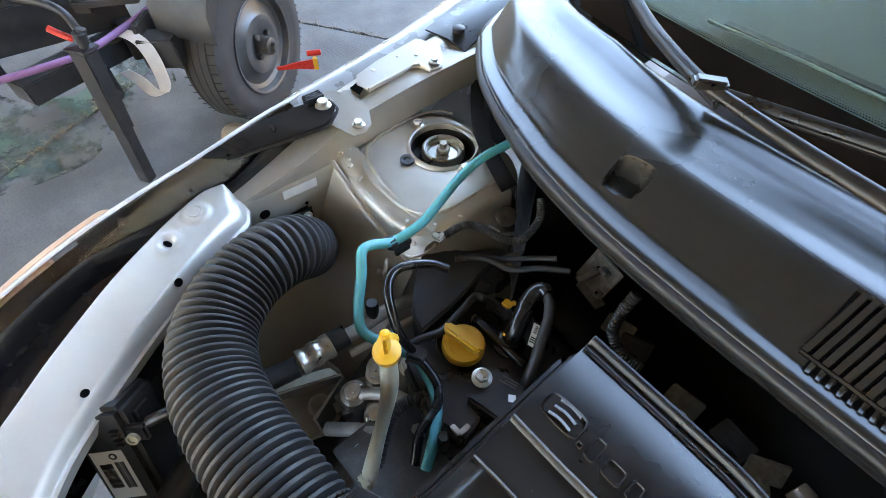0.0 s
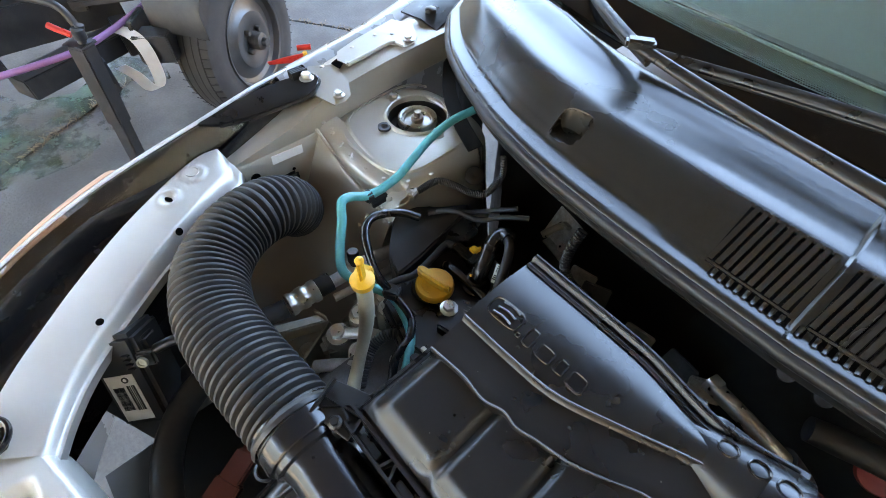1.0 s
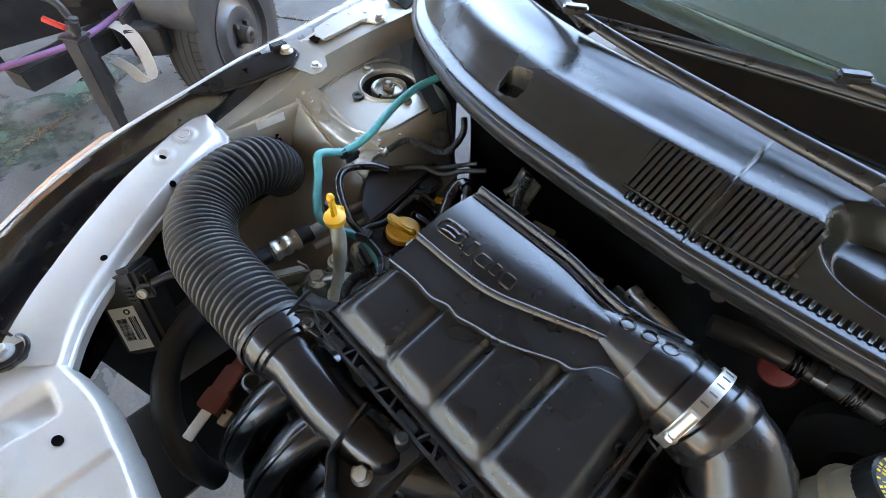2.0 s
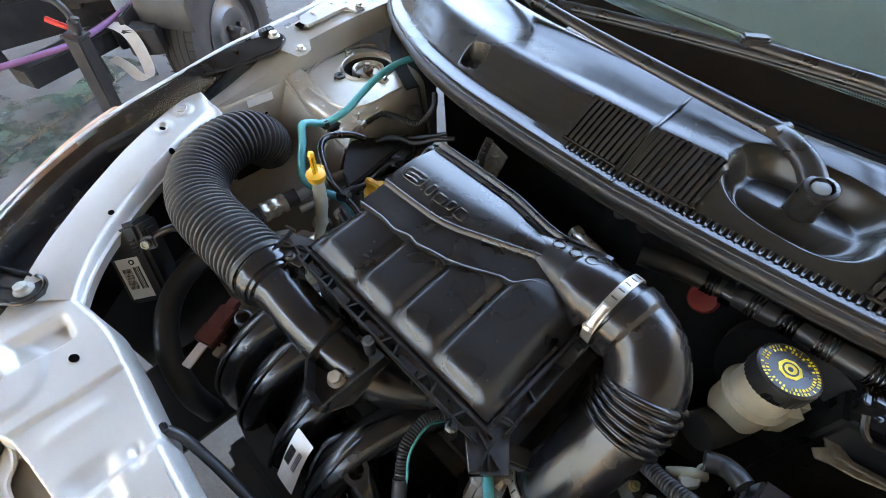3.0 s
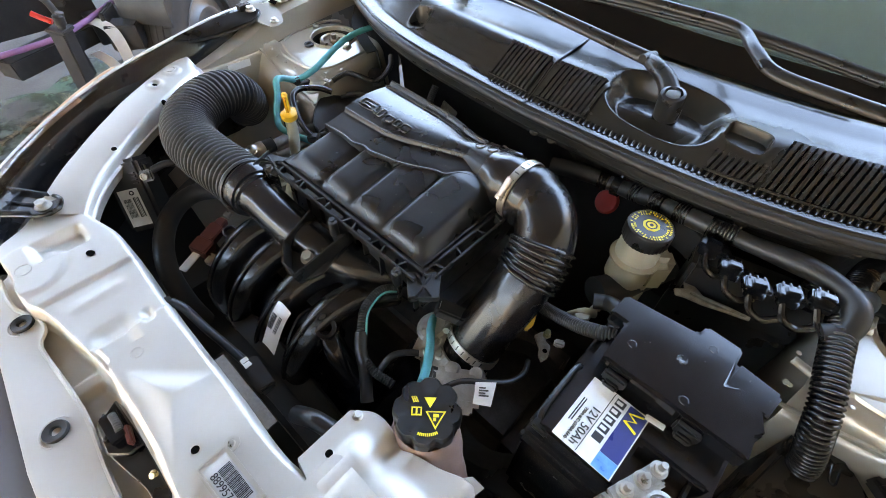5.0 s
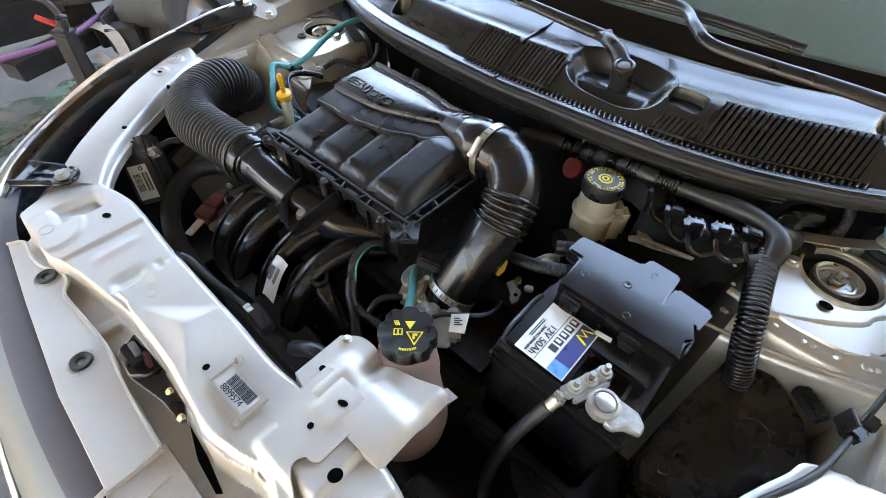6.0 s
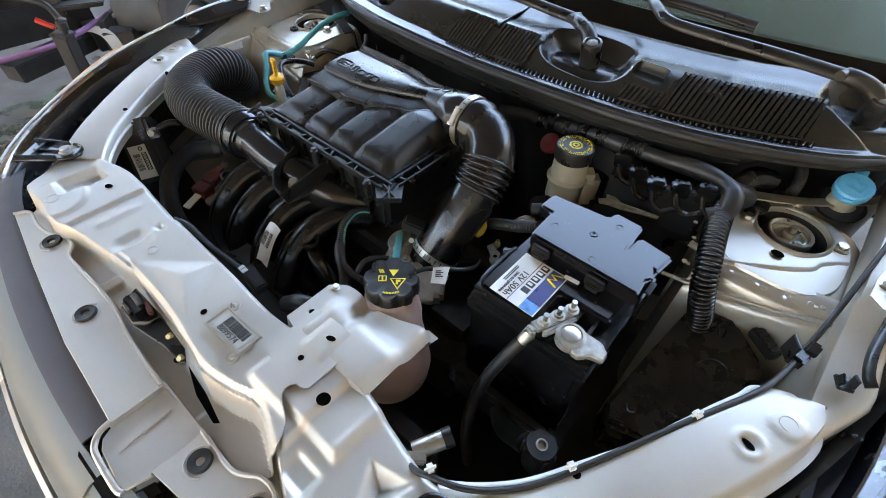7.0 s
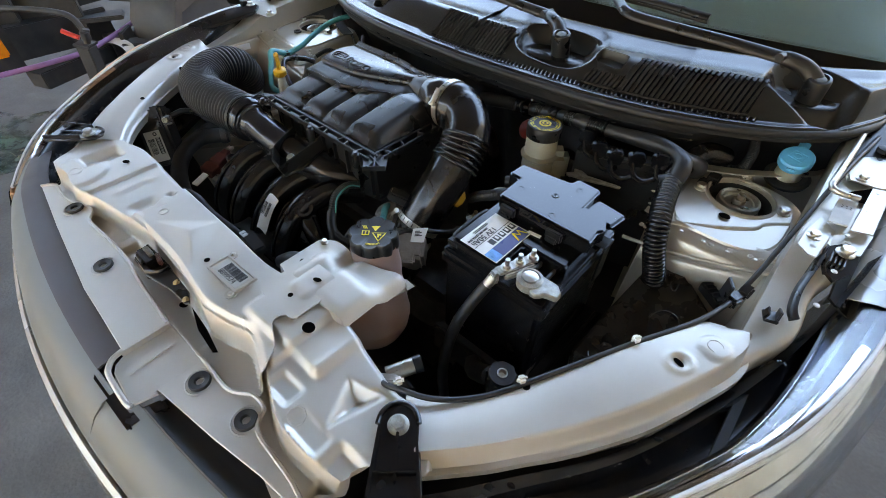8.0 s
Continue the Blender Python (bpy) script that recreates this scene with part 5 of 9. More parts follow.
for k, x in enumerate((-0.238, -0.176, -0.100, -0.030)):
    rr = part("runner", tube([(x + 0.03, -0.34, 0.760), (x + 0.012, -0.39, 0.778), (x, -0.435, 0.772), (x - 0.004, -0.475, 0.745), (x - 0.006, -0.500, 0.705), (x - 0.006, -0.505, 0.655), (x, -0.49, 0.60), (x, -0.45, 0.55)], 0.0255, 20, 8, flat=0.92), GLOSSY, mani)
    part("runner_rib", tube([(x + 0.006, -0.405, 0.802), (x + 0.002, -0.447, 0.792), (x - 0.002, -0.492, 0.766), (x - 0.006, -0.523, 0.718), (x - 0.006, -0.529, 0.66)], 0.0032, 8), GLOSSY, rr)
for a, b in ((-0.238, -0.176), (-0.176, -0.100), (-0.100, -0.030)):
    part("web", grid([[(a + (b - a) * u, y, z) for y, z in ((-0.44, 0.748), (-0.47, 0.728), (-0.488, 0.70), (-0.492, 0.655), (-0.48, 0.6))] for u in (0, 0.5, 1)]), GLOSSY, mani)
part("plenum", tube([(-0.30, -0.455, 0.56), (-0.15, -0.46, 0.55), (0.05, -0.45, 0.57), (0.10, -0.40, 0.64), (0.12, -0.36, 0.70)], 0.06, 20), GLOSSY, mani)
part("spigot", lathe([(0.012, -0.05), (0.012, -0.006), (0.015, -0.004), (0.015, 0.0), (0.009, 0.0), (0.009, -0.02), (0, -0.02)], (-0.010, -0.456, 0.780), (0.15, -0.35, 1), 20), GLOSSY, mani, "open vacuum spigot")
part("spigot_base", tube([(-0.03, -0.44, 0.745), (-0.012, -0.452, 0.752), (0.01, -0.46, 0.74), (0.04, -0.46, 0.70)], 0.017, 14), GLOSSY, mani)
part("loop_strut", tube([(-0.045, -0.430, 0.775), (-0.06, -0.465, 0.765), (-0.05, -0.50, 0.735), (-0.025, -0.49, 0.742), (-0.018, -0.455, 0.765), (-0.045, -0.430, 0.775)], 0.004, 8), GLOSSY, mani)

stk = thing("manifold_sticker", "white printed sticker with bar code on the manifold runner", "sticker", (-0.082, -0.486, 0.76))
_rows = []
for i in range(9):
    u = 0.36 + 0.64 * i / 8
    y, z = lerp_curve([(0, -0.444), (0.5, -0.487), (1, -0.522)], u), lerp_curve([(0, 0.8075), (0.5, 0.7885), (1, 0.748)], u) - 0.006
    _rows.append([(-0.095 + 0.030 * v + 0.012 * u, y, z + 0.0005 - 0.007 * (2 * v - 1) ** 2) for v in (0, 0.25, 0.5, 0.75, 1)])
paper = part("paper", thick(grid(_rows), 0.0006), LABEL, stk)
fall = Vector((0, -0.653, -0.757))
_m = Matrix.Translation((-0.0715, -0.4995, 0.7715)) @ Matrix((Vector((-1, 0, 0)), fall, Vector((-1, 0, 0)).cross(fall))).transposed().to_4x4()
part("bar_code", moved(bars(16, 0.024, 0.010, (0.005, -0.002, 0), pose(0, 0, 0, 0, 0, 90), 8), _m), INK, paper)
part("print_line", moved(bars(3, 0.007, 0.026, (-0.007, -0.002, -0.0004), Matrix(), 9), _m), INK, paper)

# purge valve, red-brown, beside the manifold
pv = thing("purge_valve", "red-brown plastic solenoid valve with a pale connector tab", "valve", (-0.28, -0.50, 0.75))
m = Matrix.Translation((-0.297, -0.484, 0.754)) @ pose(0, 0, 0, 12, -5, 112)
part("body", moved(merge(box((0.016, 0, 0), (0.032, 0.024, 0.018), 0.002), box((-0.012, 0, -0.004), (0.026, 0.030, 0.022), 0.002), box((0.038, 0, 0.002), (0.016, 0.016, 0.012), 0.002)), m), REDP, pv)
part("tab", moved(box((-0.042, 0.002, -0.006), (0.036, 0.013, 0.004), 0.001), m), LABEL, pv, "pale connector tab")
for c, d in (((-0.022, -0.020, -0.012), (0.018, 0.010, 0.012)), ((0.056, 0, 0.004), (0.01, 0.01, 0.008))):
    part("clip", moved(box(c, d, 0.001), m), STEEL, pv)
part("plug", moved(lathe([(0.012, -0.03), (0.012, 0.010), (0.009, 0.012), (0.009, 0.004), (0, 0.004)], (0.026, -0.028, 0.004), (0, 0, 1), 16), m), PLASTIC, pv)

# ---- elbow duct to the throttle ----
elbow = thing("throttle_duct", "glossy black rubber elbow duct with a steel clamp", "air duct", (0.14, -0.24, 0.75))
EL = [(0.068, -0.174, 0.910), (0.100, -0.177, 0.910), (0.128, -0.184, 0.904), (0.150, -0.205, 0.887), (0.157, -0.232, 0.860), (0.155, -0.262, 0.828), (0.150, -0.292, 0.794), (0.144, -0.322, 0.757), (0.141, -0.335, 0.738)]
part("duct", tube(EL, lambda t: 0.0405 - 0.003 * max(0, t - 0.5) * 2, 36, 10), GLOSSY, elbow)
_ln = spline(EL, 10)
for k in range(6):
    f = 33.0 + 2.1 * k
    i = int(f)
    p = _ln[i].lerp(_ln[i + 1], f - i)
    part("bellow_ring", lathe([(0.0385, -0.0038), (0.0424, -0.0031), (0.0442, -0.0015), (0.0446, 0.0), (0.0442, 0.0015), (0.0424, 0.0031), (0.0385, 0.0038)], p, _ln[i + 1] - _ln[i], 36), GLOSSY, elbow)


def clamp(at, axis, r, parent, w=0.011):
    c = part("clamp", lathe([(r - 0.001, -w / 2), (r + 0.0012, -w / 2), (r + 0.0012, w / 2), (r - 0.001, w / 2)], at, axis, 40), STEEL, parent, "slotted steel hose clamp")
    ax = Vector(axis).normalized()
    u = Vector((0, 0, 1)) - ax * ax.z
    u.normalize()
    v = ax.cross(u)
    for k in range(10):
        a = radians(-60 + 14 * k)
        p = Vector(at) + (u * math.cos(a) + v * math.sin(a)) * (r + 0.0012)
        n = (u * math.cos(a) + v * math.sin(a))
        # slots are not cut: dark bars paint their shade on the band
        part("slot", moved(box((0, 0, 0), (0.0016, w * 0.62, 0.0008)), Matrix.Translation(p) @ Matrix((v * math.cos(a) - u * math.sin(a), ax, n)).transposed().to_4x4()), DARKMETAL, c)
    p = Vector(at) + (u * math.cos(0.9) + v * math.sin(0.9)) * (r + 0.005)
    part("worm_screw", merge(rod(p - v.cross(ax) * 0 - (v * math.cos(0.9) - u * math.sin(0.9)) * 0.012, p + (v * math.cos(0.9) - u * math.sin(0.9)) * 0.014, 0.0045), hexagon(p + (v * math.cos(0.9) - u * math.sin(0.9)) * 0.014, v * math.cos(0.9) - u * math.sin(0.9), 0.006, 0.005)), STEEL, c)
    return c


clamp((0.086, -0.1755, 0.910), (1, -0.08, 0), 0.0425, elbow)
part("cuff", lathe([(0.0405, -0.012), (0.044, -0.010), (0.044, 0.004), (0.0425, 0.006), (0.0405, 0.010)], (0.106, -0.178, 0.909), (1, -0.15, -0.08), 36), GLOSSY, elbow)
clamp((0.1435, -0.324, 0.7545), (-0.15, -0.62, -0.76), 0.0395, elbow)
part("raised_mark", tube([(0.158 + 0.010 * math.cos(a), -0.186 + 0.012 * math.sin(a), 0.9275 - 0.45 * 0.010 * math.cos(a) + 0.25 * 0.012 * math.sin(a)) for a in [2 * math.pi * k / 16 * 0.75 for k in range(17)]], 0.0008, 6, 2), GLOSSY, elbow)

thr = thing("throttle_unit", "cast aluminium throttle body with screws", "throttle", (0.12, -0.37, 0.70))
part("barrel", lathe([(0.030, 0), (0.041, 0.002), (0.041, 0.03), (0.046, 0.034), (0.046, 0.05), (0.034, 0.055), (0.034, 0.09)], (0.140, -0.336, 0.735), (-0.15, -0.62, -0.76), 32), ALU, thr)
part("motor_housing", merge(box((0.098, -0.362, 0.748), (0.040, 0.05, 0.034), 0.008, pose(0, 0, 0, 35, 10, 20)), lathe([(0.024, -0.02), (0.024, 0.012), (0.020, 0.016), (0, 0.016)], (0.090, -0.345, 0.755), (-0.3, -0.2, 1), 24)), ALU, thr)
part("flange_block", merge(box((0.165, -0.378, 0.738), (0.070, 0.046, 0.06), 0.006, pose(0, 0, 0, 25, 0, 35)), box((0.188, -0.400, 0.752), (0.030, 0.020, 0.012), 0.003, pose(0, 0, 0, 25, 0, 35))), ALU, thr)
for p in ((0.150, -0.378, 0.772), (0.178, -0.362, 0.772)):
    part("boss", lathe([(0.010, -0.012), (0.009, 0.0), (0.006, 0.001), (0, 0.001)], p, (-0.1, -0.4, 0.9), 16), ALU, thr)
part("connector", box((0.098, -0.325, 0.790), (0.040, 0.022, 0.020), 0.003, pose(0, 0, 0, 0, 20, 30)), DULL, thr, "black connector with a small white label")
part("connector_label", box((0.093, -0.328, 0.8015), (0.016, 0.012, 0.0008), 0, pose(0, 0, 0, 0, 20, 30)), LABEL, thr)
part("sensor", lathe([(0.012, 0), (0.012, 0.018), (0.009, 0.02), (0.006, 0.016), (0, 0.016)], (0.132, -0.392, 0.745), (-0.1, -0.5, 0.85), 20), DARKMETAL, thr)
for p in ((0.108, -0.365, 0.772), (0.160, -0.385, 0.752), (0.124, -0.372, 0.765)):
    bolt(p, (-0.2, -0.3, 1), 0.0055, "bolt", "", thr)

# ---- battery ----
bat = thing("battery", "black 12 volt car battery with a printed label", "battery", (0.357, -0.30, 0.64))
part("case", merge(box((0.357, -0.297, 0.725), (0.170, 0.205, 0.185), 0.008)), GLOSSY, bat)
part("case_rim", box((0.357, -0.297, 0.815), (0.178, 0.212, 0.016), 0.004), GLOSSY, bat)
part("lid", merge(box((0.357, -0.297, 0.828), (0.172, 0.206, 0.012), 0.003), prism([(0.280, -0.392), (0.365, -0.392), (0.365, -0.335), (0.434, -0.335), (0.434, -0.200), (0.280, -0.200)], 0.83, 0.8545, 0.004, 2)), GLOSSY, bat, "raised lid")
part("handle", merge(tube([(0.279, -0.300, 0.842), (0.274, -0.31, 0.846), (0.274, -0.37, 0.846), (0.279, -0.385, 0.842)], 0.0035, 8), box((0.283, -0.388, 0.842), (0.02, 0.012, 0.010), 0.002)), PLASTIC, bat)
for k in range(2):
    part("lid_ridge", box((0.398 + 0.022 * k, -0.352 + 0.01 * k, 0.838), (0.004, 0.05, 0.010), 0.001), PLASTIC, bat)
for k in range(9):
    part("case_rib", box((0.2705, -0.385 + 0.022 * k, 0.76), (0.003, 0.004, 0.09), 0.001), PLASTIC, bat)
_b = Matrix.Translation((0.3275, -0.3495, 0.8553)) @ pose(0, 0, 0, 0, 0, -91)
lab = part("label", moved(box((0, 0, 0), (0.082, 0.066, 0.0008), 0.0003), _b), LABEL, bat, "white and navy printed battery label")
part("navy_band", moved(box((-0.008, 0.0215, 0.0008), (0.062, 0.020, 0.0006)), _b), NAVY, lab)
part("blue_square", moved(box((0.032, 0.0215, 0.0008), (0.017, 0.020, 0.0006)), _b), SKYBLUE, lab)
part("divider_line", moved(box((0.0, -0.006, 0.0006), (0.08, 0.0008, 0.0006)), _b), INK, lab)
zig = [(-0.036, 0.028), (-0.030, 0.014), (-0.026, 0.024), (-0.020, 0.014), (-0.015, 0.029)]
part("yellow_zigzag", moved(tube([(x, y, 0.0015) for x, y in zig], 0.0019, 6, 1, smooth=False, flat=0.5), _b), YINK, lab)
part("word_bar", moved(merge(*[box((-0.033 + 0.0115 * k, 0.003, 0.0007), (0.0085, 0.0105, 0.0006)) for k in range(5)]), _b), INK, lab)
part("word_gap", moved(merge(*[box((-0.033 + 0.0115 * k, 0.0022, 0.0011), (0.0040, 0.0065, 0.0004)) for k in range(4)]), _b), LABEL, lab)
writing("12V 50Ah", 0.0125, INK, lab, (0, 0, 0), _b @ Matrix.Translation((0.012, -0.0125, 0.0009)), "rating")
writing("250A IEC (370A EN)", 0.0050, INK, lab, (0, 0, 0), _b @ Matrix.Translation((0.016, -0.0205, 0.0009)), "rating")
part("print_line", moved(bars(2, 0.05, 0.005, (0.012, -0.027, 0.0005), Matrix(), 4, True), _b), INK, lab)
# positive cover
COV = [(0.270, -0.205), (0.268, -0.240), (0.288, -0.241), (0.290, -0.297), (0.443, -0.298), (0.441, -0.270), (0.447, -0.262), (0.432, -0.227), (0.412, -0.229), (0.400, -0.236), (0.399, -0.182), (0.358, -0.180), (0.354, -0.196)]
cov = part("terminal_cover", prism(COV, 0.857, 0.882, 0.003, 2), COVERM, bat, "notched glossy black fuse cover")
part("cover_tongue", box((0.424, -0.214, 0.8665), (0.050, 0.040, 0.011), 0.004, pose(0, 0, 0, 0, 0, -8)), COVERM, cov)
part("cover_boss", lathe([(0.006, 0), (0.005, 0.0012), (0.003, 0.0012), (0.0, 0.0003)], (0.354, -0.242, 0.882), (0, 0, 1), 18), GLOSSY, cov)
for x, y in ((0.306, -0.262), (0.374, -0.284), (0.374, -0.206)):
    part("cover_mark", tube([(x + 0.0045 * math.cos(a), y + 0.0045 * math.sin(a), 0.8822) for a in [2 * math.pi * k / 10 for k in range(9)]], 0.0006, 6, 2), GLOSSY, cov)
for x in (0.312, 0.392):
    part("latch", merge(box((x, -0.302, 0.866), (0.026, 0.008, 0.016), 0.002), box((x, -0.309, 0.862), (0.018, 0.006, 0.010), 0.002)), PLASTIC, cov, "moulded latch")
part("tag_strip", box((0.366, -0.309, 0.8565), (0.020, 0.007, 0.001), 0.0004, pose(0, 0, 0, 0, 0, 5)), LABEL, bat)
part("hold_strap", merge(box((0.4495, -0.235, 0.80), (0.003, 0.026, 0.07), 0.001), box((0.441, -0.235, 0.838), (0.020, 0.026, 0.003), 0.001)), RUBBER, bat, "woven black strap")
# negative terminal
neg = thing("battery_terminal", "pale zinc battery terminal clamp with three studs", "terminal clamp", (0.395, -0.375, 0.85))
ma = Matrix.Translation((0.380, -0.372, 0.852)) @ pose(0, 0, 0, 0, 0, 68)
part("bus_bar", moved(merge(box((0, 0, 0), (0.062, 0.016, 0.005), 0.0015), box((-0.034, 0, -0.008), (0.010, 0.014, 0.020), 0.003), box((0.0, -0.011, -0.004), (0.05, 0.006, 0.010), 0.002)), ma), ZINCP, neg)
for k in range(3):
    p = ma @ Vector((-0.016 + 0.021 * k, 0, 0.002))
    part("stud", merge(rod(p, p + Z * 0.016, 0.0033), hexagon(p + Z * 0.001, (0, 0, 1), 0.0062, 0.005), lathe([(0.0085, 0), (0.0085, 0.001), (0, 0.001)], p, (0, 0, 1), 18)), STEEL, neg)
part("post_clamp", merge(lathe([(0.017, -0.01), (0.018, 0.004), (0.0135, 0.006), (0.0125, 0.004), (0.0, 0.004)], (0.407, -0.379, 0.848), (0, 0, 1), 28), prism([(0.40, -0.37), (0.418, -0.362), (0.440, -0.362), (0.452, -0.372), (0.452, -0.384), (0.436, -0.388), (0.428, -0.398), (0.418, -0.398), (0.416, -0.386)], 0.840, 0.850, 0.002, 1)), ZINCP, neg, "pale cast post clamp")
part("post", lathe([(0.011, 0), (0.0105, 0.010), (0.006, 0.0115), (0, 0.0115)], (0.407, -0.379, 0.845), (0, 0, 1), 24), STEEL, neg)
part("cable_lug", merge(rod((0.367, -0.404, 0.846), (0.362, -0.415, 0.828), 0.0075)), STEEL, neg, "corroded copper cable lug")
cable = part("battery_cable", tube([(0.363, -0.413, 0.832), (0.354, -0.43, 0.805), (0.345, -0.452, 0.765), (0.342, -0.47, 0.71), (0.345, -0.48, 0.64), (0.35, -0.47, 0.5)], 0.0085, 12), RUBBER)
tagged(cable, "thick black battery earth cable", "cable")
tray = thing("battery_tray", "black plastic battery tray", "tray", (0.36, -0.3, 0.6))
part("shelf", merge(box((0.36, -0.30, 0.625), (0.20, 0.25, 0.012), 0.004), box((0.36, -0.425, 0.655), (0.16, 0.02, 0.06), 0.006)), DULL, tray)
part("strut", tube([(0.36, -0.42, 0.65), (0.39, -0.46, 0.70), (0.43, -0.48, 0.755)], 0.014, 10), DULL, tray)
kn = thing("mount_bushing", "black ribbed rubber mount with a brass sleeve", "mount", (0.446, -0.481, 0.75))
rg = part("ring", lathe([(0.016, -0.05), (0.018, 0.0), (0.017, 0.004), (0.007, 0.004), (0.006, -0.004)], (0.446, -0.481, 0.780), (0, 0, 1), 24), RUBBER, kn)
for k in range(9):
    a = k * 0.7
    part("rib", box((0.446 + 0.019 * math.cos(a), -0.481 + 0.019 * math.sin(a), 0.765), (0.003, 0.006, 0.03), 0.001, Matrix.Rotation(a, 4, "Z")), RUBBER, rg)
part("sleeve", lathe([(0.007, -0.004), (0.007, 0.0052), (0.005, 0.0052), (0.0045, -0.002), (0, -0.002)], (0.446, -0.481, 0.780), (0, 0, 1), 18), STEEL, kn)

# ---- coolant tank ----
tank = thing("coolant_tank", "pinkish translucent coolant tank with a black cap", "coolant tank", (0.20, -0.48, 0.68))
rows = []
for z, r, cx, cy in ((0.690, 0.012, 0.220, -0.508), (0.695, 0.032, 0.220, -0.508), (0.704, 0.049, 0.219, -0.507), (0.718, 0.057, 0.217, -0.505), (0.728, 0.0585, 0.215, -0.503), (0.732, 0.0600, 0.214, -0.502), (0.736, 0.0585, 0.214, -0.502), (0.760, 0.054, 0.209, -0.495), (0.785, 0.046, 0.201, -0.484), (0.800, 0.042, 0.197, -0.474), (0.812, 0.037, 0.190, -0.465), (0.832, 0.035, 0.187, -0.461)):
    rows.append([(cx + r * math.cos(a), cy + r * math.sin(a), z) for a in [2 * math.pi * k / 40 for k in range(40)]])
part("bottle", grid(rows, close_v=True), PINKP, tank)
rows = []
for z, k in ((0.826, 0.034), (0.827, 0.0350), (0.843, 0.0350), (0.848, 0.0342), (0.850, 0.0325), (0.8495, 0.0305), (0.8495, 0.0)):
    rows.append([(0.186 + (k + (0.0022 * (1 - 2 * abs(math.sin(4 * a + 0.6)) ** 6) if k > 0.032 else 0)) * math.cos(a), -0.459 + (k + (0.0022 * (1 - 2 * abs(math.sin(4 * a + 0.6)) ** 6) if k > 0.032 else 0)) * math.sin(a), z) for a in [2 * math.pi * j / 96 for j in range(96)]])
cap = part("cap", grid(rows, close_v=True), PLASTIC, tank, "scalloped black screw cap with yellow warning signs")
_c = Matrix.Translation((0.186, -0.459, 0.8498)) @ pose(0, 0, 0, 0, 0, 222)


def tri_mark(cx, cy, s, a, hollow=0.0):
    pts = [(cx + s * math.cos(a + k * 2.0944), cy + s * math.sin(a + k * 2.0944)) for k in range(3)]
    return prism(pts, 0.0001 + hollow, 0.0006 + hollow)


part("warning_triangle", moved(tri_mark(-0.009, 0.008, 0.0125, 1.57), _c), YINK, cap)
part("triangle_field", moved(merge(tri_mark(-0.009, 0.008, 0.0095, 1.57, 0.0003)), _c), PLASTIC, cap)
part("triangle_figure", moved(merge(box((-0.0095, 0.0065, 0.0011), (0.006, 0.0035, 0.0004)), box((-0.008, 0.0105, 0.0011), (0.003, 0.0035, 0.0004))), _c), YINK, cap)
part("warning_triangle", moved(tri_mark(-0.003, -0.009, 0.0075, 1.57), _c), YINK, cap)
part("book_sign", moved(merge(box((0.011, 0.002, 0.0004), (0.011, 0.009, 0.0006)), ), _c), YINK, cap)
part("book_page", moved(merge(box((0.0085, 0.002, 0.0009), (0.0030, 0.006, 0.0004)), box((0.0135, 0.002, 0.0009), (0.0030, 0.006, 0.0004))), _c), PLASTIC, cap)
part("wave_sign", moved(merge(*[box((0.011 + 0.0022 * k, -0.0105, 0.0004), (0.0014, 0.007, 0.0006), 0, pose(0, 0, 0, 0, 0, 25)) for k in range(3)]), _c), YINK, cap)
part("rim_print", moved(merge(*[box((0.026 * math.cos(a), 0.026 * math.sin(a), 0.0004), (0.0012, 0.003, 0.0005), 0, Matrix.Rotation(a + 1.57, 4, "Z")) for a in [1.25 + 0.075 * k for k in range(11)]]), _c), YINK, cap)

# bracket over the tank
tb = thing("tank_bracket", "folded silver sheet bracket over the coolant tank", "bracket", (0.20, -0.55, 0.82))


def tank_z(x, y):
    z = 0.828 + 0.012 * pad(x, y, 0.14, 0.30, -0.60, -0.515, 0.02) - 0.010 * pad(x, y, 0.165, 0.205, -0.59, -0.47, 0.02)
    return z


rows = []
for i in range(33):
    u = i / 32
    x = 0.120 + 0.152 * u
    y0 = lerp_curve([(0, -0.580), (0.3, -0.588), (1, -0.585)], u)
    y1 = lerp_curve([(0, -0.512), (0.12, -0.497), (0.25, -0.494), (0.45, -0.498), (0.7, -0.490), (0.95, -0.476), (1, -0.480)], u)
    dz = 0.016 * max(0.0, (u - 0.88) / 0.12) ** 2
    row = [(x, y0 - 0.003, tank_z(x, y0) - 0.02), (x, y0, tank_z(x, y0) - 0.002)]
    row += [(x, y0 + (y1 - y0) * k / 12, tank_z(x, y0 + (y1 - y0) * k / 12)) for k in range(13)]
    row += [(x, y1 + 0.002, tank_z(x, y1) - 0.004), (x, y1 + 0.003, tank_z(x, y1) - 0.014)]
    rows.append([(p[0], p[1], p[2] - dz) for p in row])
part("sheet", thick(grid(rows), 0.0015), SILVER, tb, sharp=55)
rows = []
for i in range(21):
    u = i / 20
    rows.append([(0.146 + 0.078 * u, y, 0.8385 + 0.004 * pad(0.146 + 0.078 * u, y, 0.168, 0.212, -0.60, -0.54, 0.010)) for y in [-0.628 + 0.006 * max(0, abs(2 * u - 1) - 0.85) / 0.15 + (0.080 - 0.012 * max(0, abs(2 * u - 1) - 0.85) / 0.15) * j / 16 for j in range(17)]])
tp = part("top_plate", thick(grid(rows), 0.0018), SILVER, tb, "rounded silver plate with a slot")
hole((0.196, -0.568, 0.8434), 0.0062, tp, 0.55, turn=20)
hole((0.188, -0.606, 0.8394), 0.0036, tp)
hole((0.140, -0.555, 0.830), 0.004, tb, 1)
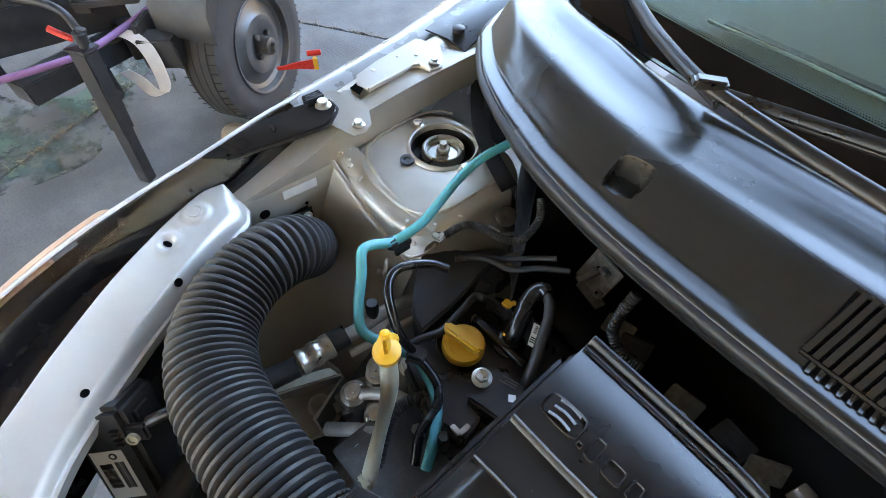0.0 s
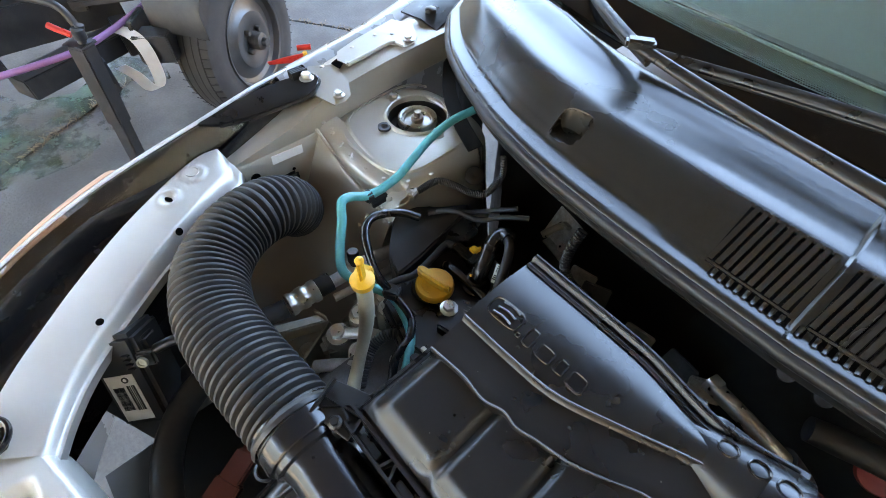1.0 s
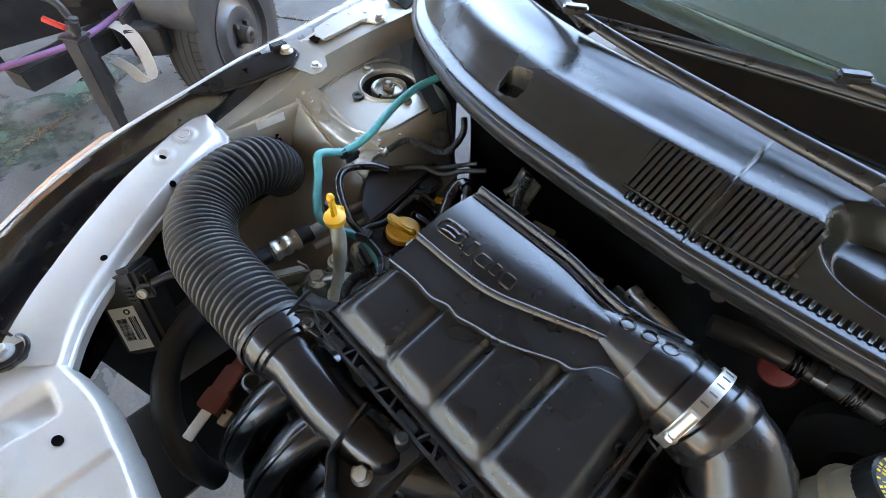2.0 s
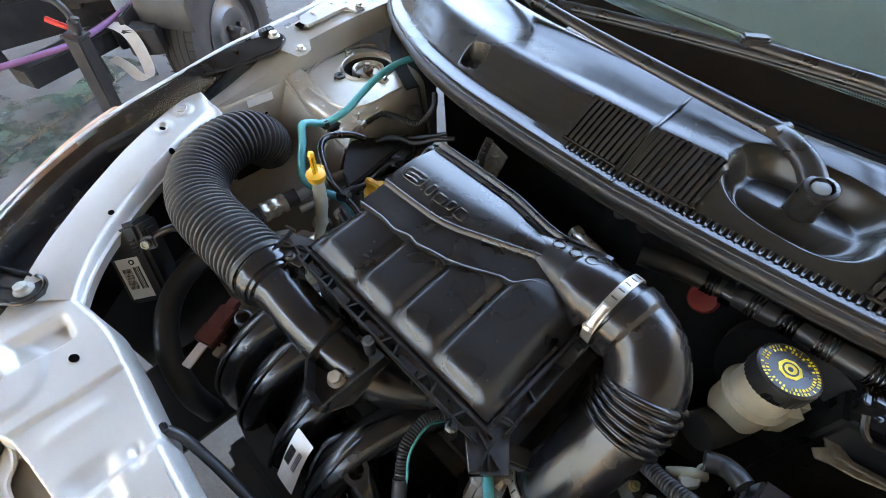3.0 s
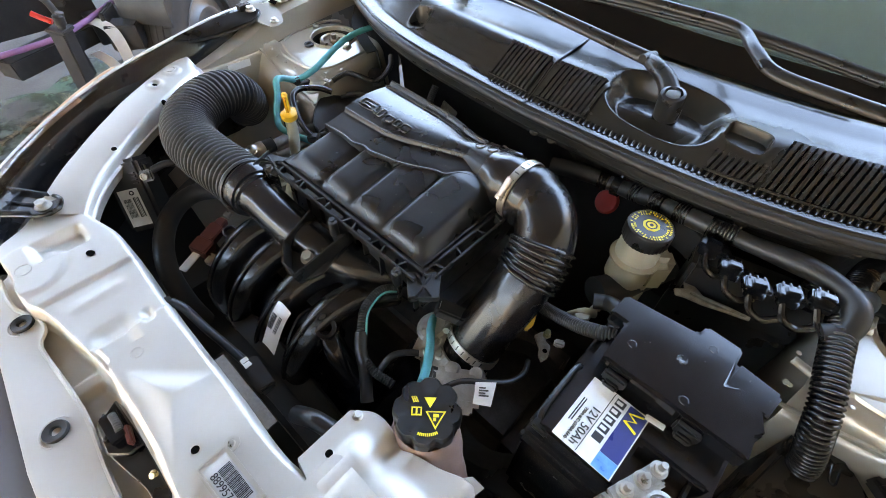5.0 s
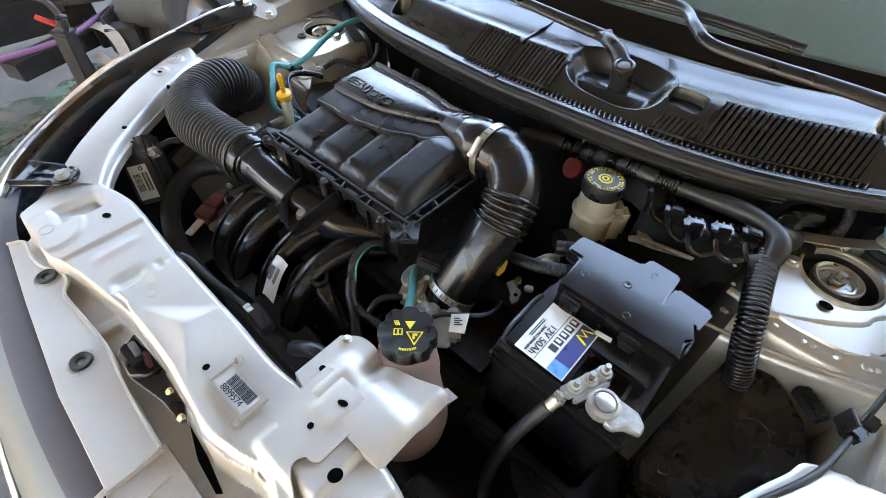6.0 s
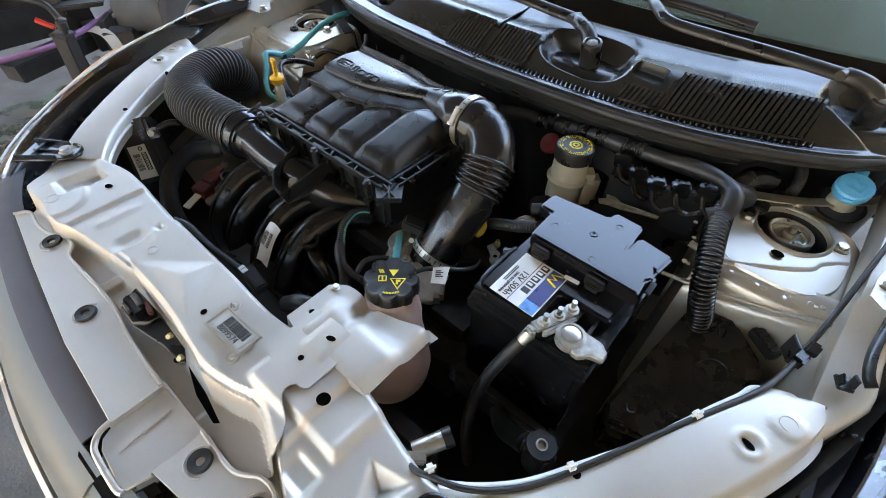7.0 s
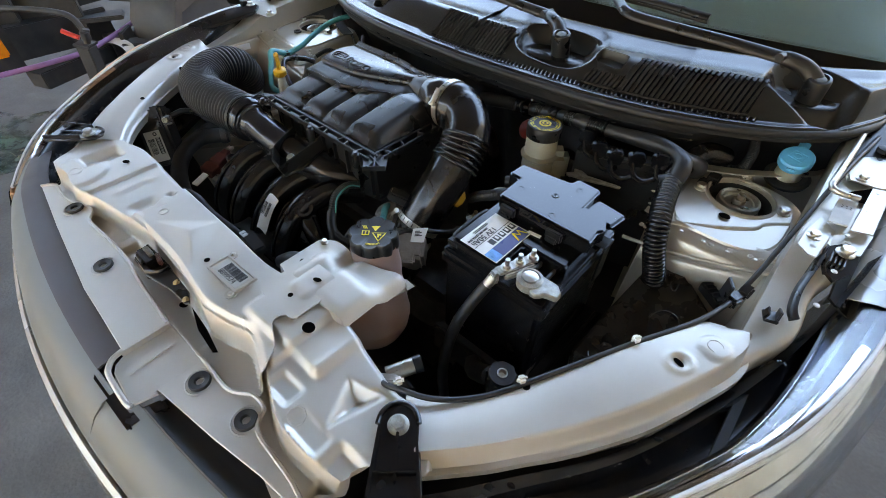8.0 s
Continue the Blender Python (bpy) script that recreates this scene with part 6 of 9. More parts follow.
part("tab", thick(grid([[(0.228 + 0.03 * u, -0.505 + 0.04 * u + 0.0 * v, 0.806), (0.262 + 0.012 * u, -0.516 + 0.052 * u, 0.802)] for u in (0, 0.5, 1) for v in (0,)]), 0.0015), SILVER, tb, "flat silver end tab")
bolt((0.131, -0.510, 0.829), (0.1, 0.2, 0.95), 0.0045, "bolt", "", tb)
rad = part("radiator_neck", merge(tube([(0.05, -0.55, 0.76), (0.085, -0.54, 0.785), (0.125, -0.53, 0.78), (0.15, -0.52, 0.74)], 0.011, 14)), PLASTIC)
tagged(rad, "short black coolant hose beside the radiator support", "hose")

# ---- brake fluid reservoir ----
brake = thing("brake_fluid_reservoir", "off-white brake fluid reservoir with black screw cap", "fluid reservoir", (0.245, -0.10, 0.80))
part("bottle", merge(lathe([(0.026, 0.79), (0.030, 0.80), (0.030, 0.835), (0.0335, 0.838), (0.0335, 0.842), (0.029, 0.846), (0.028, 0.886)], (0.242, -0.102, 0), (0, 0, 1), 36), box((0.268, -0.082, 0.820), (0.042, 0.044, 0.066), 0.012, pose(0, 0, 0, 0, 0, 40)), lathe([(0.02, 0.75), (0.022, 0.80)], (0.255, -0.092, 0), (0, 0, 1), 20)), WHITEP, brake)
part("seam", lathe([(0.0295, 0.838), (0.0345, 0.839), (0.0345, 0.841), (0.0295, 0.842)], (0.242, -0.102, 0), (0, 0, 1), 36), WHITEP, brake)
rows = []
for z, k in ((0.878, 0.0285), (0.879, 0.0300), (0.898, 0.0300), (0.901, 0.0290), (0.9022, 0.027), (0.9015, 0.025), (0.9015, 0.0)):
    rows.append([(0.242 + (k + (0.0008 * (j % 2) if 0.028 < k else 0)) * math.cos(a), -0.102 + (k + (0.0008 * (j % 2) if 0.028 < k else 0)) * math.sin(a), z) for j, a in enumerate([2 * math.pi * j / 72 for j in range(72)])])
bcap = part("cap", grid(rows, close_v=True), PLASTIC, brake, "knurled black cap with yellow print")
rnd = random.Random(17)
letters = []
for r, n in ((0.0252, 46), (0.0212, 38)):
    for k in range(n):
        if rnd.random() < 0.16:
            continue
        m = Matrix.Translation((0.242, -0.102, 0.9018)) @ Matrix.Rotation(2 * math.pi * k / n, 4, "Z")
        letters.append(moved(box((r, 0, 0), (0.0027, rnd.choice((0.0008, 0.0016, 0.0020)), 0.0005)), m))
part("print_ring", merge(*letters), YINK, bcap)
part("print_badge", merge(lathe([(0.0112, 0.9016), (0.0112, 0.9022), (0, 0.9022)], (0.242, -0.102, 0), (0, 0, 1), 8)), YINK, bcap)
part("print_dot", merge(lathe([(0.0075, 0.902), (0.0075, 0.9026), (0.0058, 0.9026)], (0.242, -0.102, 0), (0, 0, 1), 20), lathe([(0.0025, 0.902), (0.0025, 0.9026), (0, 0.9026)], (0.242, -0.102, 0), (0, 0, 1), 16)), INK, bcap)
mc = part("brake_cylinder", merge(tube([(0.225, -0.155, 0.79), (0.245, -0.115, 0.785), (0.28, -0.03, 0.785)], 0.022, 16), lathe([(0.09, 0), (0.095, 0.012), (0.09, 0.03), (0.05, 0.035)], (0.29, -0.01, 0.785), (-0.3, -1, 0), 32)), DULL)
tagged(mc, "black brake master cylinder below its reservoir", "brake cylinder")

# ---- engine top, right-hand part of the bay ----
head = thing("valve_cover", "black plastic engine valve cover", "engine cover", (-0.29, -0.16, 0.70))
part("cover", prism([(-0.385, -0.175), (-0.362, -0.235), (-0.255, -0.262), (-0.215, -0.215), (-0.235, -0.065), (-0.33, -0.060), (-0.365, -0.080)], 0.66, 0.768, 0.008, 3), PLASTIC, head)
part("ridge", tube([(-0.346, -0.127, 0.772), (-0.330, -0.128, 0.777), (-0.300, -0.128, 0.778), (-0.262, -0.128, 0.778)], 0.0068, 12), GLOSSY, head)
part("ridge_end", tube([(-0.349, -0.127, 0.7705), (-0.344, -0.127, 0.7735)], 0.0056, 12), BEIGE, head)
part("neck", lathe([(0.029, 0.0), (0.027, 0.012), (0, 0.012)], (-0.336, -0.166, 0.762), (0, 0, 1), 28), PLASTIC, head)
oc = thing("oil_filler_cap", "yellow plastic oil filler cap with a grip bar", "cap", (-0.334, -0.166, 0.774))
mo = Matrix.Translation((-0.328, -0.166, 0.774)) @ pose(0, 0, 0, 0, 0, 8)
part("disc", moved(lathe([(0.024, 0), (0.0265, 0.002), (0.0265, 0.009), (0.0245, 0.0115), (0, 0.0125)], (0, 0, 0), (0, 0, 1), 36), mo), YELLOW, oc)
part("grip", moved(merge(prism([(-0.022, -0.007), (0.022, -0.0045), (0.026, 0.001), (0.022, 0.0055), (-0.020, 0.006), (-0.029, 0.004), (-0.031, -0.003)], 0.010, 0.026, 0.0032, 3)), mo), YELLOW, oc)
part("rim_mark", moved(tube([(0.018 * math.cos(a), 0.018 * math.sin(a), 0.0126) for a in [3.6 + 0.2 * k for k in range(8)]], 0.0006, 6, 2), mo), YELLOW, oc)
dip = thing("dipstick", "yellow dipstick handle in a beige tube", "dipstick", (-0.335, -0.27, 0.70))
part("tube", tube([(-0.343, -0.262, 0.862), (-0.337, -0.266, 0.840), (-0.330, -0.273, 0.815), (-0.322, -0.286, 0.790), (-0.310, -0.306, 0.768), (-0.295, -0.330, 0.740), (-0.288, -0.342, 0.70), (-0.290, -0.345, 0.62)], lambda t: 0.0088 + 0.0012 * math.sin(9 * t), 14), BEIGE, dip)
part("foot_clip", merge(box((-0.293, -0.338, 0.735), (0.016, 0.006, 0.020), 0.002, pose(0, 0, 0, 25, 0, 20))), BEIGE, dip)
md = Matrix.Translation((-0.343, -0.262, 0.868)) @ pose(0, 0, 0, 0, 0, -60)
part("handle", moved(merge(lathe([(0.0095, -0.010), (0.0135, -0.006), (0.0145, 0.003), (0.011, 0.006), (0, 0.007)], (0, 0, 0), (0, 0, 1), 24), box((-0.012, -0.004, -0.001), (0.016, 0.019, 0.012), 0.002), box((0.0, 0.001, 0.020), (0.012, 0.0055, 0.034), 0.0024, seg=3), lathe([(0.0, 0), (0.0045, 0.002), (0.0055, 0.006), (0.0035, 0.010), (0, 0.011)], (0, 0.001, 0.032), (0, 0, 1), 14)), md), YELLOW, dip)
part("paint_dot", moved(box((-0.0205, -0.004, 0.0), (0.001, 0.006, 0.005), 0.0004), md), TEAL, dip)
coil = thing("coil_pack", "black ignition coil module with a bolt and small label", "ignition coil", (-0.255, -0.19, 0.78))
part("body", merge(prism([(-0.283, -0.176), (-0.275, -0.160), (-0.240, -0.158), (-0.229, -0.170), (-0.230, -0.204), (-0.272, -0.214)], 0.765, 0.805, 0.003, 2), box((-0.262, -0.230, 0.782), (0.030, 0.034, 0.022), 0.003, pose(0, 0, 0, 0, 0, 10))), PLASTIC, coil)
part("label", box((-0.241, -0.178, 0.8053), (0.008, 0.008, 0.0006), 0, pose(0, 0, 0, 0, 0, 40)), LABEL, coil)
part("connector_clip", merge(box((-0.258, -0.243, 0.795), (0.012, 0.006, 0.006), 0.001), box((-0.252, -0.236, 0.796), (0.006, 0.014, 0.004), 0.001)), STEEL, coil)
bolt((-0.278, -0.187, 0.806), (0, 0, 1), 0.0085, "bolt", "bright zinc bolt", coil)
part("print_line", moved(bars(3, 0.022, 0.010, (0, 0, 0), Matrix(), 6, True), Matrix.Translation((-0.257, -0.168, 0.8052)) @ pose(0, 0, 0, 0, 0, 200)), DARKMETAL, coil)
for p in ((-0.230, -0.235, 0.80), (-0.262, -0.255, 0.785)):
    part("stud", merge(rod((p[0], p[1], p[2] - 0.03), p, 0.007), hexagon(p, (0, 0, 1), 0.006, 0.004)), PLASTIC, coil)
pcv = thing("breather_hose", "black rubber breather elbow with a white label", "hose", (-0.28, -0.11, 0.80))
part("elbow", tube([(-0.296, -0.118, 0.772), (-0.297, -0.112, 0.790), (-0.304, -0.092, 0.808), (-0.309, -0.074, 0.820), (-0.304, -0.064, 0.827), (-0.293, -0.066, 0.830)], 0.0112, 18), GLOSSY, pcv)
part("hose", tube([(-0.297, -0.066, 0.829), (-0.284, -0.076, 0.833), (-0.272, -0.092, 0.830), (-0.262, -0.112, 0.820), (-0.250, -0.135, 0.800), (-0.243, -0.152, 0.785)], 0.0066, 14), RUBBER, pcv)
part("collar", lathe([(0.0112, 0.0), (0.0132, 0.0012), (0.0132, 0.008), (0.0112, 0.0095)], (-0.305, -0.088, 0.810), (-0.3, 0.75, 0.58), 24), GLOSSY, pcv)
part("base", lathe([(0.020, 0), (0.020, 0.006), (0.015, 0.008), (0.014, 0.020), (0.011, 0.022)], (-0.296, -0.118, 0.766), (0, 0, 1), 28), GLOSSY, pcv)
part("paint_dot", box((-0.302, -0.121, 0.789), (0.008, 0.004, 0.003), 0.001, pose(0, 0, 0, 0, 0, 50)), YELLOW, pcv)
lab = part("label", thick(grid([[(-0.287 + 0.018 * u + 0.013 * v, -0.092 + 0.006 * u - 0.024 * v, 0.806 - 0.006 * v - 0.004 * u * u) for v in (0, 0.5, 1)] for u in (0, 0.33, 0.66, 1)]), 0.0006), LABEL, pcv, "white printed label")
part("label_bars", moved(merge(bars(12, 0.013, 0.010, (0, 0.006, 0), Matrix(), 12), bars(3, 0.013, 0.008, (0, -0.007, 0), Matrix(), 13, True)), Matrix.Translation((-0.2725, -0.1015, 0.8045)) @ pose(0, 0, 0, 12, 5, 22)), INK, lab)
yc = thing("injector_connector", "black sensor plug with a yellow lock", "connector", (-0.335, -0.105, 0.78))
mc = Matrix.Translation((-0.339, -0.104, 0.789)) @ pose(0, 0, 0, 0, 6, 4)
part("plug", moved(merge(box((0, 0, 0), (0.034, 0.015, 0.014), 0.003), box((0.019, 0, -0.001), (0.010, 0.019, 0.017), 0.002), box((-0.004, 0, 0.0085), (0.018, 0.006, 0.004), 0.001)), mc), GLOSSY, yc)
part("lock", moved(merge(box((0.010, 0.012, 0.004), (0.012, 0.012, 0.009), 0.002), box((0.015, 0.018, 0.007), (0.006, 0.006, 0.005), 0.001)), mc), YELLOW, yc, "yellow lock")
part("lead", tube([(-0.355, -0.106, 0.790), (-0.365, -0.112, 0.789), (-0.363, -0.134, 0.786), (-0.359, -0.158, 0.784), (-0.357, -0.178, 0.784), (-0.366, -0.200, 0.782), (-0.372, -0.215, 0.775)], 0.0052, 10), RUBBER, yc)

mount = thing("engine_mount", "grey cast engine mount bracket with three bolts", "engine mount", (-0.40, -0.28, 0.62))
part("casting", merge(prism([(-0.350, -0.215), (-0.368, -0.212), (-0.398, -0.245), (-0.414, -0.285), (-0.408, -0.318), (-0.384, -0.322), (-0.368, -0.285), (-0.352, -0.245)], 0.672, 0.700, 0.006, 2), lathe([(0.023, -0.06), (0.0195, -0.004), (0.0175, 0.0), (0, 0.0)], (-0.392, -0.292, 0.706), (0, 0, 1), 28), lathe([(0.019, -0.06), (0.0165, -0.003), (0.015, 0), (0, 0.0)], (-0.360, -0.224, 0.745), (0, 0, 1), 28), lathe([(0.018, -0.05), (0.0155, -0.003), (0.014, 0), (0, 0)], (-0.386, -0.257, 0.728), (0, 0, 1), 28)), MOUNTM, mount)
part("arm", merge(prism([(-0.485, -0.42), (-0.43, -0.425), (-0.402, -0.345), (-0.408, -0.318), (-0.438, -0.285), (-0.462, -0.292), (-0.478, -0.33)], 0.612, 0.622, 0.003, 2), prism([(-0.462, -0.292), (-0.438, -0.285), (-0.436, -0.290), (-0.458, -0.298)], 0.61, 0.690, 0.002, 1), prism([(-0.432, -0.285), (-0.428, -0.288), (-0.402, -0.345), (-0.408, -0.348)], 0.61, 0.684, 0.001, 1)), BRACKETM, mount, "tan-grey pressed steel bracket with folded webs")
part("edge_rail", merge(box((-0.463, -0.365, 0.700), (0.016, 0.16, 0.006), 0.002, pose(0, 0, 0, -12, 0, -16)), box((-0.456, -0.365, 0.690), (0.003, 0.16, 0.022), 0.001, pose(0, 0, 0, -12, 0, -16))), BRACKETM, mount)
# black disc painted as the hole's shade
part("rail_hole", lathe([(0.0042, 0.0), (0.0, 0.0005)], (-0.477, -0.405, 0.6955), (0, 0.2, 1), 14), VOID, mount)
for p, r in (((-0.392, -0.292, 0.706), 0.0125), ((-0.360, -0.224, 0.745), 0.0100), ((-0.386, -0.257, 0.728), 0.0105), ((-0.441, -0.330, 0.622), 0.0125)):
    bolt(p, (0.05, -0.05, 1), r, "bolt", "", mount)
blk = thing("engine_block", "dark oily engine block and timing cover", "engine", (-0.15, -0.25, 0.5))
part("block", merge(box((-0.13, -0.23, 0.55), (0.44, 0.28, 0.36), 0.02), box((-0.335, -0.25, 0.58), (0.05, 0.22, 0.20), 0.012)), DARKMETAL, blk)
part("gearbox", merge(box((0.17, -0.28, 0.54), (0.20, 0.22, 0.24), 0.03), lathe([(0.09, 0), (0.10, 0.05), (0.07, 0.1)], (0.2, -0.30, 0.60), (0.2, -0.3, 1), 24)), DARKMETAL, blk)
for k in range(7):
    part("fastener", hexagon((-0.32 + 0.012 * (k % 2), -0.33 + 0.03 * k, 0.683), (0, 0, 1), 0.007, 0.006), ALU, blk)
for k, (x, y, z, r) in enumerate(((-0.318, -0.285, 0.705, 0.013), (-0.300, -0.262, 0.715, 0.010), (-0.345, -0.315, 0.69, 0.011), (-0.285, -0.305, 0.70, 0.012))):
    part("boss", merge(lathe([(r, -0.03), (r, 0.01), (r * 0.7, 0.013), (0, 0.013)], (x, y, z), (0.2, -0.1, 1), 18), hexagon((x, y, z + 0.012), (0.2, -0.1, 1), r * 0.7, 0.006)), ALU, blk)
part("pulley_sleeve", corrugated([(-0.332, -0.36, 0.66), (-0.31, -0.335, 0.69), (-0.30, -0.32, 0.70)], 0.015, 0.005, 0.002, 16), RUBBER, blk)

for x, y, z, r in ((-0.402, -0.246, 0.705, 0.014), (-0.394, -0.212, 0.712, 0.012), (-0.352, -0.286, 0.705, 0.013), (-0.309, -0.281, 0.708, 0.014), (-0.340, -0.232, 0.706, 0.011), (-0.328, -0.324, 0.70, 0.015)):
    b = part("casting_boss", lathe([(r * 1.5, -0.05), (r * 1.25, -0.012), (r * 1.1, 0.0), (0, 0.001)], (x, y, z), (0.15, -0.1, 1), 18), ALU, blk, "grey cast boss")
    bolt((x, y, z), (0.15, -0.1, 1), r * 0.75, "bolt", "", b)
for pts in (((-0.40, -0.30, 0.70), (-0.37, -0.27, 0.715), (-0.345, -0.25, 0.71), (-0.31, -0.25, 0.715)), ((-0.385, -0.34, 0.68), (-0.35, -0.31, 0.70), (-0.32, -0.29, 0.705), (-0.29, -0.29, 0.71))):
    part("casting_rib", tube(pts, 0.009, 10), ALU, blk)
ac = thing("air_conditioning_pipe", "aluminium air-conditioning pipe with crimped black hose", "pipe", (-0.44, -0.28, 0.72))
part("hose", tube([(-0.47, -0.50, 0.70), (-0.462, -0.43, 0.738), (-0.453, -0.38, 0.755), (-0.444, -0.33, 0.756)], 0.0135, 16), RUBBER, ac)
part("crimp", lathe([(0.0135, 0), (0.0165, 0.002), (0.0165, 0.008), (0.0150, 0.010), (0.0150, 0.016), (0.0165, 0.018), (0.0165, 0.026), (0.0150, 0.028), (0.0150, 0.034), (0.0165, 0.036), (0.0165, 0.044), (0.010, 0.046)], (-0.446, -0.328, 0.7555), (0.06, 1, 0.0), 24), STEEL, ac, "bright crimped ferrule")
part("joint", tube([(-0.444, -0.286, 0.7555), (-0.442, -0.262, 0.7555)], 0.0145, 16), PLASTIC, ac)
part("pipe", tube([(-0.444, -0.29, 0.7555), (-0.438, -0.25, 0.757), (-0.436, -0.21, 0.760), (-0.430, -0.170, 0.757), (-0.430, -0.148, 0.748), (-0.434, -0.138, 0.728), (-0.434, -0.140, 0.69)], 0.0095, 16), ALU, ac)
part("second_pipe", tube([(-0.425, -0.27, 0.740), (-0.418, -0.23, 0.742), (-0.41, -0.18, 0.745)], 0.006, 12), STEEL, ac)
part("valve_cap", merge(lathe([(0.0085, 0), (0.0085, 0.016), (0.007, 0.018), (0, 0.018)], (-0.438, -0.222, 0.775), (-0.1, 0.1, 1), 16), lathe([(0.007, -0.012), (0.007, 0.0)], (-0.438, -0.222, 0.776), (0, 0, 1), 14)), PLASTIC, ac, "black service valve cap")

teal = thing("washer_hose", "bright teal rubber washer hose clipped to the wing", "hose", (-0.45, -0.15, 0.84))
part("hose", tube([(-0.475, 0.045, 0.885), (-0.478, 0.0, 0.884), (-0.474, -0.045, 0.878), (-0.464, -0.09, 0.868), (-0.458, -0.125, 0.858), (-0.462, -0.165, 0.850), (-0.466, -0.195, 0.862), (-0.462, -0.210, 0.864), (-0.448, -0.222, 0.848), (-0.428, -0.243, 0.825), (-0.408, -0.254, 0.808), (-0.385, -0.243, 0.797), (-0.352, -0.223, 0.785), (-0.322, -0.225, 0.778), (-0.295, -0.236, 0.774), (-0.270, -0.262, 0.768), (-0.255, -0.285, 0.755)], 0.0062, 12), TEAL, teal)
part("clip", merge(box((-0.463, -0.168, 0.848), (0.016, 0.014, 0.016), 0.003), box((-0.462, -0.152, 0.838), (0.018, 0.020, 0.006), 0.002, pose(0, 0, 0, 20, 0, 0)), box((-0.452, -0.160, 0.840), (0.006, 0.022, 0.008), 0.001)), PLASTIC, teal, "black clip")
bh = thing("vacuum_hose", "thin glossy black vacuum hose in a loop", "hose", (-0.38, -0.2, 0.80))
part("hose", tube([(-0.395, -0.135, 0.838), (-0.411, -0.152, 0.846), (-0.424, -0.185, 0.853), (-0.415, -0.208, 0.852), (-0.392, -0.222, 0.840), (-0.368, -0.228, 0.818), (-0.345, -0.222, 0.795), (-0.312, -0.222, 0.782), (-0.292, -0.240, 0.776), (-0.285, -0.268, 0.768), (-0.268, -0.290, 0.75)], 0.0056, 12), GLOSSY, bh)
part("clip", box((-0.348, -0.222, 0.797), (0.022, 0.018, 0.016), 0.003, pose(0, 0, 0, 0, 0, 30)), PLASTIC, bh)
cl = thing("wiring_sleeve", "corrugated black wiring sleeve over the engine", "wiring", (-0.31, -0.28, 0.72))
part("sleeve", corrugated([(-0.300, -0.232, 0.752), (-0.322, -0.250, 0.755), (-0.326, -0.275, 0.745), (-0.312, -0.302, 0.735), (-0.295, -0.322, 0.72), (-0.29, -0.33, 0.68)], 0.008, 0.0035, 0.0013, 12), RUBBER, cl)

# dark insulation and wiring below the right strut tower
ins = thing("heat_insulation", "dull black insulation pad on the bulkhead", "insulation", (-0.36, -0.08, 0.70))
pad_edge = [(-0.458, -0.130), (-0.452, -0.096), (-0.430, -0.070), (-0.396, -0.035), (-0.386, -0.057), (-0.376, -0.115), (-0.374, -0.152), (-0.372, -0.196), (-0.400, -0.188), (-0.418, -0.172), (-0.440, -0.150)]
pb = bmesh.new()
pc = pb.verts.new((-0.412, -0.118, 0.800))
pv = [pb.verts.new((x, y, 0.792 + 0.006 * math.sin(70 * x + 40 * y) - 0.10 * max(0.0, -0.14 - y))) for x, y in pad_edge]
pw = [pb.verts.new((x + 0.004, y, 0.70)) for x, y in pad_edge]
for k in range(len(pv)):
    n = (k + 1) % len(pv)
    pb.faces.new((pv[k], pv[n], pc))
    pb.faces.new((pw[k], pw[n], pv[n], pv[k]))
bmesh.ops.recalc_face_normals(pb, faces=pb.faces)
part("pad", bevelled(pb, 0.003, 2), DULL, ins)
part("bracket", prism([(-0.40, -0.030), (-0.352, -0.060), (-0.350, -0.085), (-0.372, -0.108), (-0.384, -0.085)], 0.786, 0.790, 0.001), PLASTIC, ins, "black bracket plate")
part("lead", tube([(-0.418, -0.100, 0.803), (-0.405, -0.080, 0.805), (-0.396, -0.064, 0.800), (-0.375, -0.052, 0.806), (-0.350, -0.030, 0.815), (-0.325, -0.012, 0.825)], 0.0040, 10), RUBBER, ins)
part("tower_foot", thick(grid([[(-0.405 + 0.016 * u - 0.010 * v, -0.078 + 0.034 * u + 0.075 * v, 0.722 + 0.012 * v) for v in (0, 0.5, 1)] for u in (0, 0.5, 1)]), 0.002), BAYPAINT, car, "silver foot of the strut tower")
part("shelf_edge", tube([(-0.462, -0.153, 0.821), (-0.455, -0.154, 0.819), (-0.446, -0.147, 0.819), (-0.441, -0.124, 0.820), (-0.445, -0.109, 0.823), (-0.451, -0.094, 0.826)], 0.0022, 8, 4), BAYPAINT, car, "rolled edge of the shelf")
part("hook", tube([(-0.480, -0.166, 0.795), (-0.474, -0.172, 0.797), (-0.468, -0.180, 0.792), (-0.474, -0.184, 0.786), (-0.480, -0.181, 0.784)], 0.0028, 8, 4), BAYPAINT, car)
bolt((-0.472, -0.180, 0.778), (0.1, -0.8, 0.6), 0.0058, "bolt", "", car)
lm = thing("bulkhead_loom", "corrugated black wiring loom with connectors", "wiring", (-0.42, -0.05, 0.82))
part("loom", corrugated([(-0.443, -0.098, 0.828), (-0.432, -0.070, 0.838), (-0.408, -0.055, 0.836), (-0.385, -0.045, 0.832), (-0.370, -0.03, 0.835), (-0.372, 0.0, 0.85), (-0.39, 0.02, 0.86)], 0.0056, 0.0026, 0.0011, 12), RUBBER, lm)
part("branch", tube([(-0.41, -0.09, 0.808), (-0.385, -0.074, 0.815), (-0.355, -0.060, 0.812), (-0.33, -0.038, 0.822), (-0.30, -0.018, 0.83)], 0.0042, 10), RUBBER, lm)
